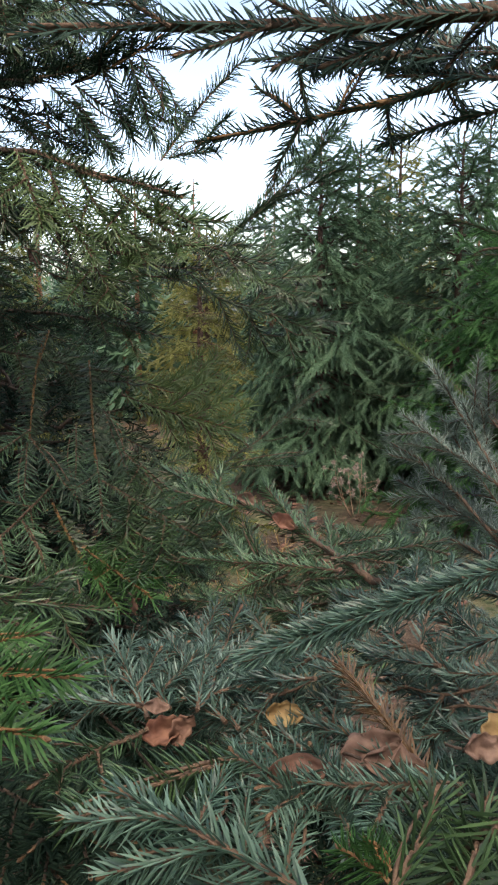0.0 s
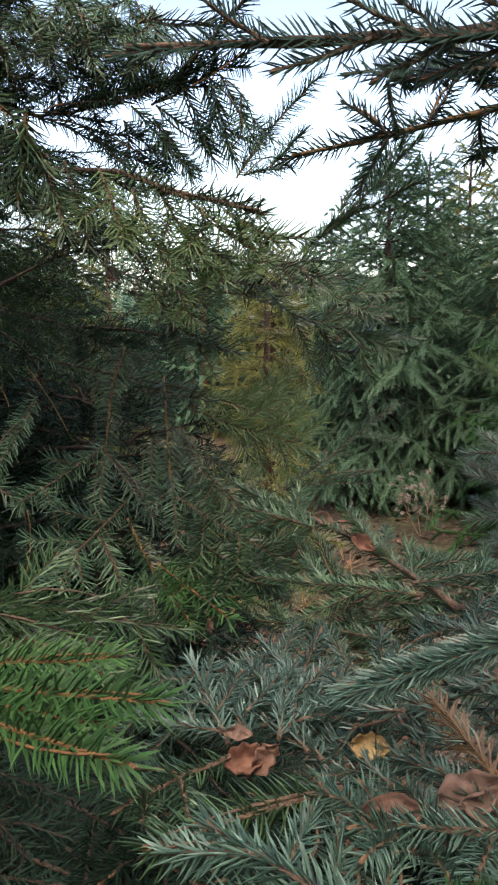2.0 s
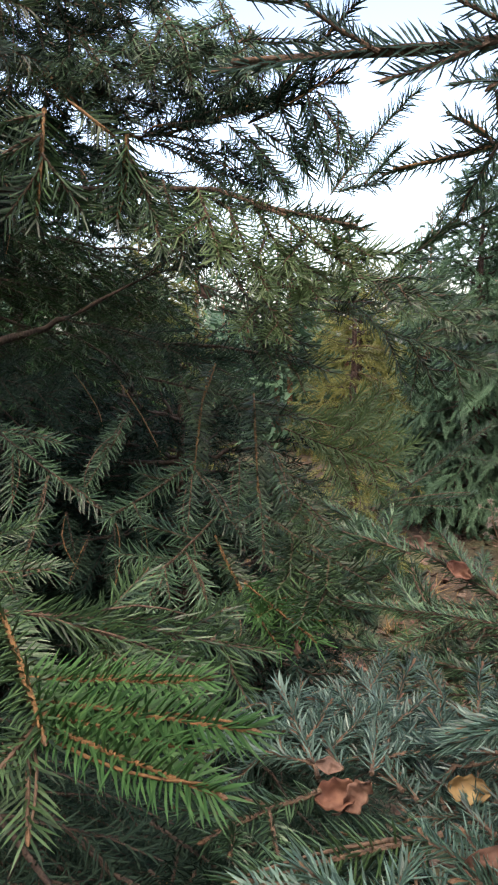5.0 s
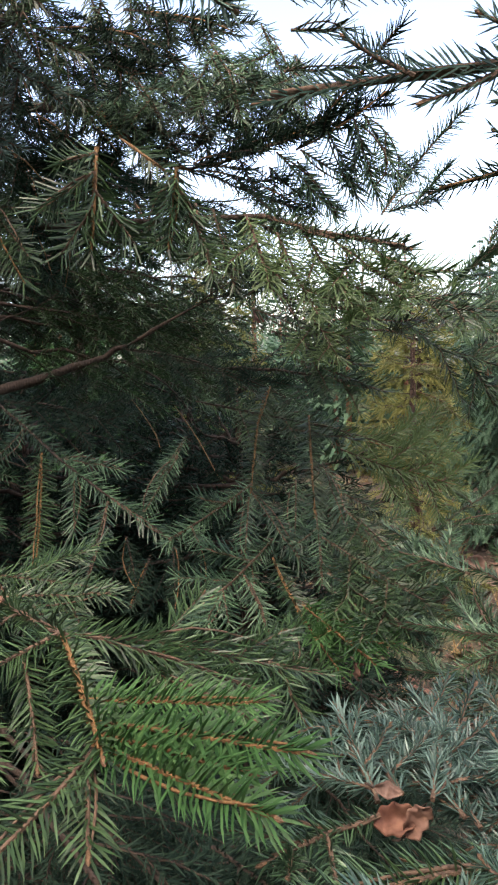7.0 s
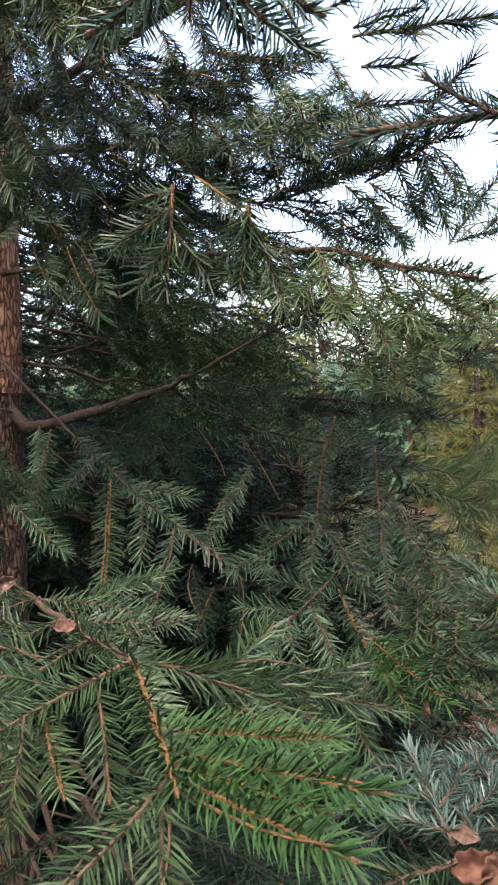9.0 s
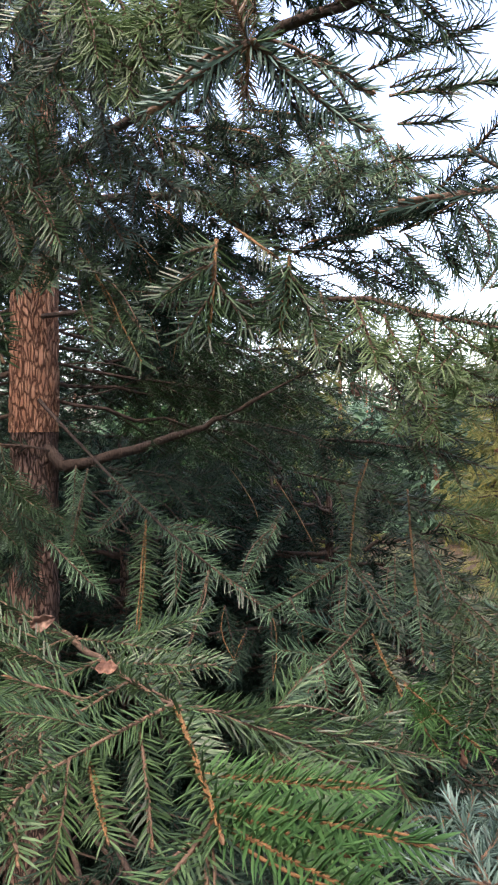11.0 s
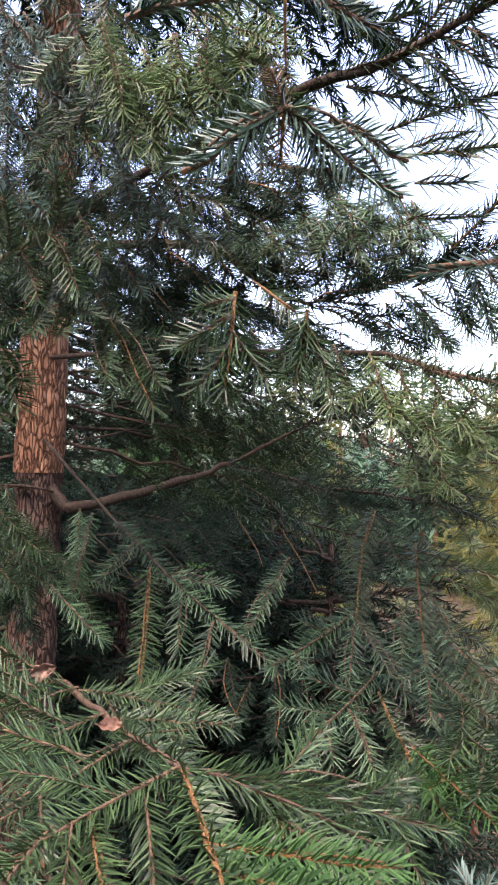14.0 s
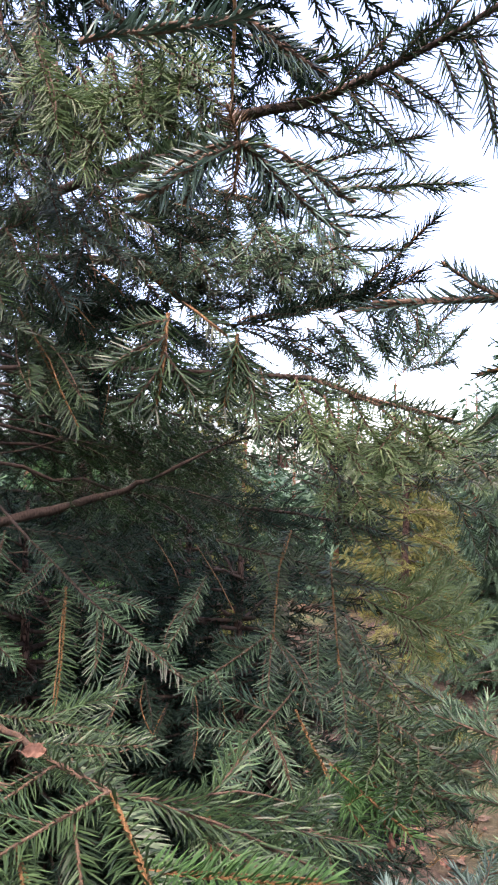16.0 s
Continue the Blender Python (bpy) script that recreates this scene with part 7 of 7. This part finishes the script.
# ---- dry leaves, the weed and the litter ----
def leaf_material(name, low, mid, high):
    m, n, l, b = material(name, 0.75, 0.3)
    co, noi, info = n.new("ShaderNodeTexCoord"), n.new("ShaderNodeTexNoise"), n.new("ShaderNodeObjectInfo")
    noi.inputs["Scale"].default_value, noi.inputs["Detail"].default_value = 90, 10
    l.new(co.outputs["Object"], noi.inputs["Vector"])
    r = ramp(n, [(0.3, low), (0.5, mid), (0.72, high)])
    l.new(noi.outputs["Fac"], r.inputs[0])
    l.new(r.outputs[0], b.inputs["Base Color"])
    bp = n.new("ShaderNodeBump")
    bp.inputs["Distance"].default_value, bp.inputs["Strength"].default_value = 0.002, 0.6
    l.new(noi.outputs["Fac"], bp.inputs["Height"])
    l.new(bp.outputs[0], b.inputs["Normal"])
    return m


LEAF = {
    "brown": leaf_material("oak_leaf_brown", (0.050, 0.024, 0.016), (0.108, 0.054, 0.035), (0.187, 0.104, 0.068)),
    "pale": leaf_material("oak_leaf_pale", (0.050, 0.029, 0.020), (0.119, 0.069, 0.049), (0.209, 0.133, 0.095)),
    "red": leaf_material("oak_leaf_russet", (0.043, 0.017, 0.011), (0.101, 0.042, 0.026), (0.202, 0.101, 0.063)),
    "litter": leaf_material("leaf_litter_grey_brown", (0.05, 0.034, 0.024), (0.11, 0.075, 0.052), (0.19, 0.135, 0.095)),
    "yellow": leaf_material("leaf_yellow", (0.115, 0.068, 0.025), (0.202, 0.130, 0.054), (0.288, 0.209, 0.094)),
}


def leaf_mesh(name, mat, long, seed, curl=1.0, lobes=4):
    """A dry lobed leaf with a midrib, curled along its length and across it, 0.4 mm thick."""
    rng = np.random.default_rng(seed)
    n, k = 22, 8
    ph, tw = rng.uniform(0, 6), rng.uniform(-0.6, 0.6)
    bm = bmesh.new()
    layers = []
    for lift in (0.0002, -0.0002):
        rows = []
        for i in range(n + 1):
            u = i / n
            half = long * (0.30 * math.sin(math.pi * u**0.85) ** 0.8 * (0.86 + 0.10 * math.cos(2 * math.pi * lobes * u + 0.5) + 0.06 * noise.noise(Vector((u * 9, seed, 2)))) + 0.006)
            row = []
            for j in range(-k // 2, k // 2 + 1):
                v = 2 * j / k
                w = half * v * (1 + 0.06 * math.sin(9 * u + ph + v))
                bend = curl * 1.3 * (u - 0.4)
                x = long * (math.sin(bend) / max(curl * 1.3, 0.1) + 0.4)
                z = long * (0.35 * (1 - math.cos(bend)) / max(curl, 0.3)) + curl * 0.9 * w * w / max(half, 1e-4) * (0.5 + 0.5 * math.sin(4 * u + ph)) + 0.15 * long * noise.noise(Vector((u * 4, v * 2, seed))) + 0.06 * long * noise.noise(Vector((u * 11, v * 5, seed + 9)))
                z += tw * w * (u - 0.3) * 1.2 - 0.012 * long * math.exp(-(v * 6) ** 2)
                row.append(bm.verts.new((x, w, z + lift)))
            rows.append(row)
        layers.append(rows)
    for a, rows in enumerate(layers):
        for i in range(n):
            for j in range(k):
                q = (rows[i][j], rows[i + 1][j], rows[i + 1][j + 1], rows[i][j + 1])
                bm.faces.new(q if a else q[::-1])
    top, low = layers
    for i in range(n):
        for j in (0, k):
            bm.faces.new((top[i][j], top[i + 1][j], low[i + 1][j], low[i][j]))
    for f in bm.faces:
        f.smooth = True
    bmesh.ops.recalc_face_normals(bm, faces=bm.faces)
    me = bpy.data.meshes.new(name)
    bm.to_mesh(me)
    bm.free()
    me.materials.append(mat)
    return me


def stalk_mesh(long):
    b = Batch()
    tube(b, [(0, 0, 0), (-long * 0.12, 0.001, 0.001), (-long * 0.26, 0.002, -0.003)], [0.0009, 0.0008, 0.0007], 6, 0)
    return b.mesh("stalk", [TWIG_OLD], True)


def dry_leaf(kind, at, turn, long, seed, label, curl=1.0, lobes=4):
    leaf = tagged(new("oak_leaf"), label, "leaf", "leaves caught in the twigs")
    leaf.matrix_basis = Matrix.Translation(at) @ pose(0, 0, 0, *turn)
    child("blade", leaf_mesh("blade", LEAF[kind], long, seed, curl, lobes), leaf)
    child("stalk", stalk_mesh(long), leaf)
    return leaf


dry_leaf("red", (-0.065, 0.379, 1.258), (50, -8, 12), 0.032, 21, "russet-brown dry oak leaf caught in spruce twigs", 1.5, 4)
dry_leaf("brown", (-0.046, 0.375, 1.256), (80, -50, 20), 0.026, 35, "folded half of a russet oak leaf in spruce twigs", 1.4, 4)
dry_leaf("pale", (-0.066, 0.406, 1.264), (55, 10, 10), 0.018, 22, "small pale brown dry leaf on a spruce twig", 0.8, 2)
dry_leaf("pale", (0.046, 0.302, 1.291), (48, -14, 8), 0.038, 23, "curled pale brown oak leaf lying on spruce twigs", 1.3, 3)
dry_leaf("pale", (0.058, 0.299, 1.295), (62, 10, 5), 0.034, 36, "pale brown trailing lobe of a dry oak leaf", 1, 2)
dry_leaf("brown", (0.010, 0.292, 1.290), (55, -6, 5), 0.034, 24, "narrow brown dry leaf lying on spruce twigs", 1.2, 1)
dry_leaf("yellow", (0.012, 0.416, 1.253), (60, 0, -5), 0.030, 25, "yellow-brown withered leaf between bluish twigs", 1.4, 4)
dry_leaf("yellow", (0.119, 0.307, 1.297), (60, -30, 20), 0.030, 26, "yellowish dry leaf on a spruce twig", 1, 4)
dry_leaf("pale", (0.108, 0.300, 1.300), (70, 0, 10), 0.026, 27, "pale brown dry leaf on a spruce twig", 1.2, 4)
dry_leaf("red", (0.024, 0.664, 1.320), (60, 35, 0), 0.028, 28, "dry leaf with a bright russet underside on a twig", 1, 2)
dry_leaf("pale", (-0.012, 0.770, 1.311), (50, 20, -10), 0.028, 29, "pale brown dry leaf lying along a twig", 1.2, 2)
dry_leaf("brown", (-0.380, 0.473, 1.339), (50, -5, 10), 0.022, 30, "small brown dry leaf stuck on a twig", 1, 3)
dry_leaf("pale", (-0.577, 0.640, 1.315), (80, -20, 20), 0.034, 31, "pinkish dry leaf caught in a branch", 1, 3)
dry_leaf("brown", (-0.111, 0.647, 1.241), (90, 60, 90), 0.026, 32, "brown dry leaf hanging from a shoot", 1, 3)
dry_leaf("brown", (-0.319, 1.077, 1.602), (90, 40, 60), 0.034, 33, "dead brown leaf hanging in the crown", 1.2, 4)


def weed(x, y, high):
    """A dead weed with branching stems and fluffy seed heads."""
    rng = np.random.default_rng(77)
    plant = tagged(new("dry_weed"), "dead pinkish-brown weed with fluffy seed heads on the clearing", "weed")
    plant.location = (x, y, 0)
    stem_mat = leaf_material("dead_stem", (0.14, 0.09, 0.06), (0.24, 0.16, 0.11), (0.34, 0.25, 0.18))
    head_mat = leaf_material("seed_fluff", (0.20, 0.16, 0.13), (0.32, 0.26, 0.22), (0.44, 0.37, 0.32))
    for i in range(6):
        a, lean = rng.uniform(0, 6.28), rng.uniform(0.05, 0.22)
        h = high * rng.uniform(0.6, 1.0)
        t = np.linspace(0, 1, 8)[:, None]
        foot = np.array([0.03 * math.cos(a), 0.03 * math.sin(a), -0.01])
        tip = np.array([lean * math.cos(a), lean * math.sin(a), h])
        pts = foot * (1 - t) + tip * t + np.array([0.03 * math.sin(a * 3), 0.03 * math.cos(a * 2), 0]) * np.sin(math.pi * t)
        b = Batch()
        tube(b, pts, np.linspace(0.0035, 0.0016, 8), 5, 0)
        heads = [(pts[-1], 0.035)]
        for j in range(4):
            p = pts[3 + j % 5]
            q = p + np.array([rng.normal(0, 0.05), rng.normal(0, 0.05), rng.uniform(0.02, 0.08)])
            tube(b, [p, (p + q) / 2 + [0, 0, 0.004], q], [0.0018, 0.0014, 0.001], 4, 0)
            heads.append((q, rng.uniform(0.018, 0.03)))
        stem = child("stem", b.mesh("stem", [stem_mat], True), plant)
        for c, size in heads:
            f = Batch()
            w = unit(rng.normal(size=(60, 3)) + [0, 0, 0.5])
            needles(f, np.array(c) + w * 0.002, w, size * rng.uniform(0.5, 1.0, 60), 0.004, 0, fine=0)
            child("seed_head", f.mesh("seed_head", [head_mat]), stem, label="fluffy pale seed head")


weed(0.79, 5.35, 0.50)


def litter(seed):
    """Fallen leaves on the ground, too many to count."""
    rng, b = np.random.default_rng(seed), Batch()
    for i in range(5200):
        y = rng.uniform(1.5, 13)
        x = rng.uniform(-0.75, 0.55) * y
        z = 0.05 * noise.noise(Vector((x * 0.7, y * 0.7, 0))) + 0.015 * noise.noise(Vector((x * 3, y * 3, 4))) + 0.006
        a, size = rng.uniform(0, 6.28), rng.uniform(0.018, 0.05)
        u, v = np.array([math.cos(a), math.sin(a), rng.normal(0, 0.25)]), np.array([-math.sin(a), math.cos(a), rng.normal(0, 0.25)])
        c = np.array([x, y, z + size * 0.15])
        ring = [c - u * size, c - u * size * 0.3 + v * size * 0.5, c + u * size * 0.4 + v * size * 0.45, c + u * size + [0, 0, size * 0.3], c + u * size * 0.4 - v * size * 0.45, c - u * size * 0.3 - v * size * 0.5]
        b.add([c - [0, 0, size * 0.15]] + ring, [(0, k + 1, (k + 1) % 6 + 1) for k in range(6)], int(rng.integers(4)))
    tagged(new("fallen_leaves", b.mesh("fallen_leaves", [LEAF["brown"], LEAF["litter"], LEAF["litter"], LEAF["brown"]])), "brown and reddish fallen leaves on the ground", "leaves", kind="stuff")


def dry_grass(seed):
    """Tufts of bleached and green grass on the clearing."""
    rng, b = np.random.default_rng(seed), Batch()
    for i in range(900):
        y = rng.uniform(2.5, 13)
        x = rng.uniform(-0.6, 0.5) * y
        if noise.noise(Vector((x * 0.9, y * 0.9, 7))) < -0.05:
            continue
        z = 0.05 * noise.noise(Vector((x * 0.7, y * 0.7, 0)))
        n = 16
        root = np.array([x, y, z]) + rng.normal(0, 0.03, (n, 3)) * [1, 1, 0]
        way = rng.normal(0, 0.5, (n, 3)) + [0, 0, 1.0]
        needles(b, root, way, rng.uniform(0.05, 0.17, n), 0.005, int(rng.random() < 0.3), bend=rng.normal(0, 0.3, (n, 3)) - [0, 0, 0.3], fine=0)
    tagged(new("grass_tufts", b.mesh("grass_tufts", [LEAF["yellow"], NEEDLE["fresh"]])), "bleached dry grass with some green blades", "grass", kind="stuff")


litter(4)
dry_grass(5)
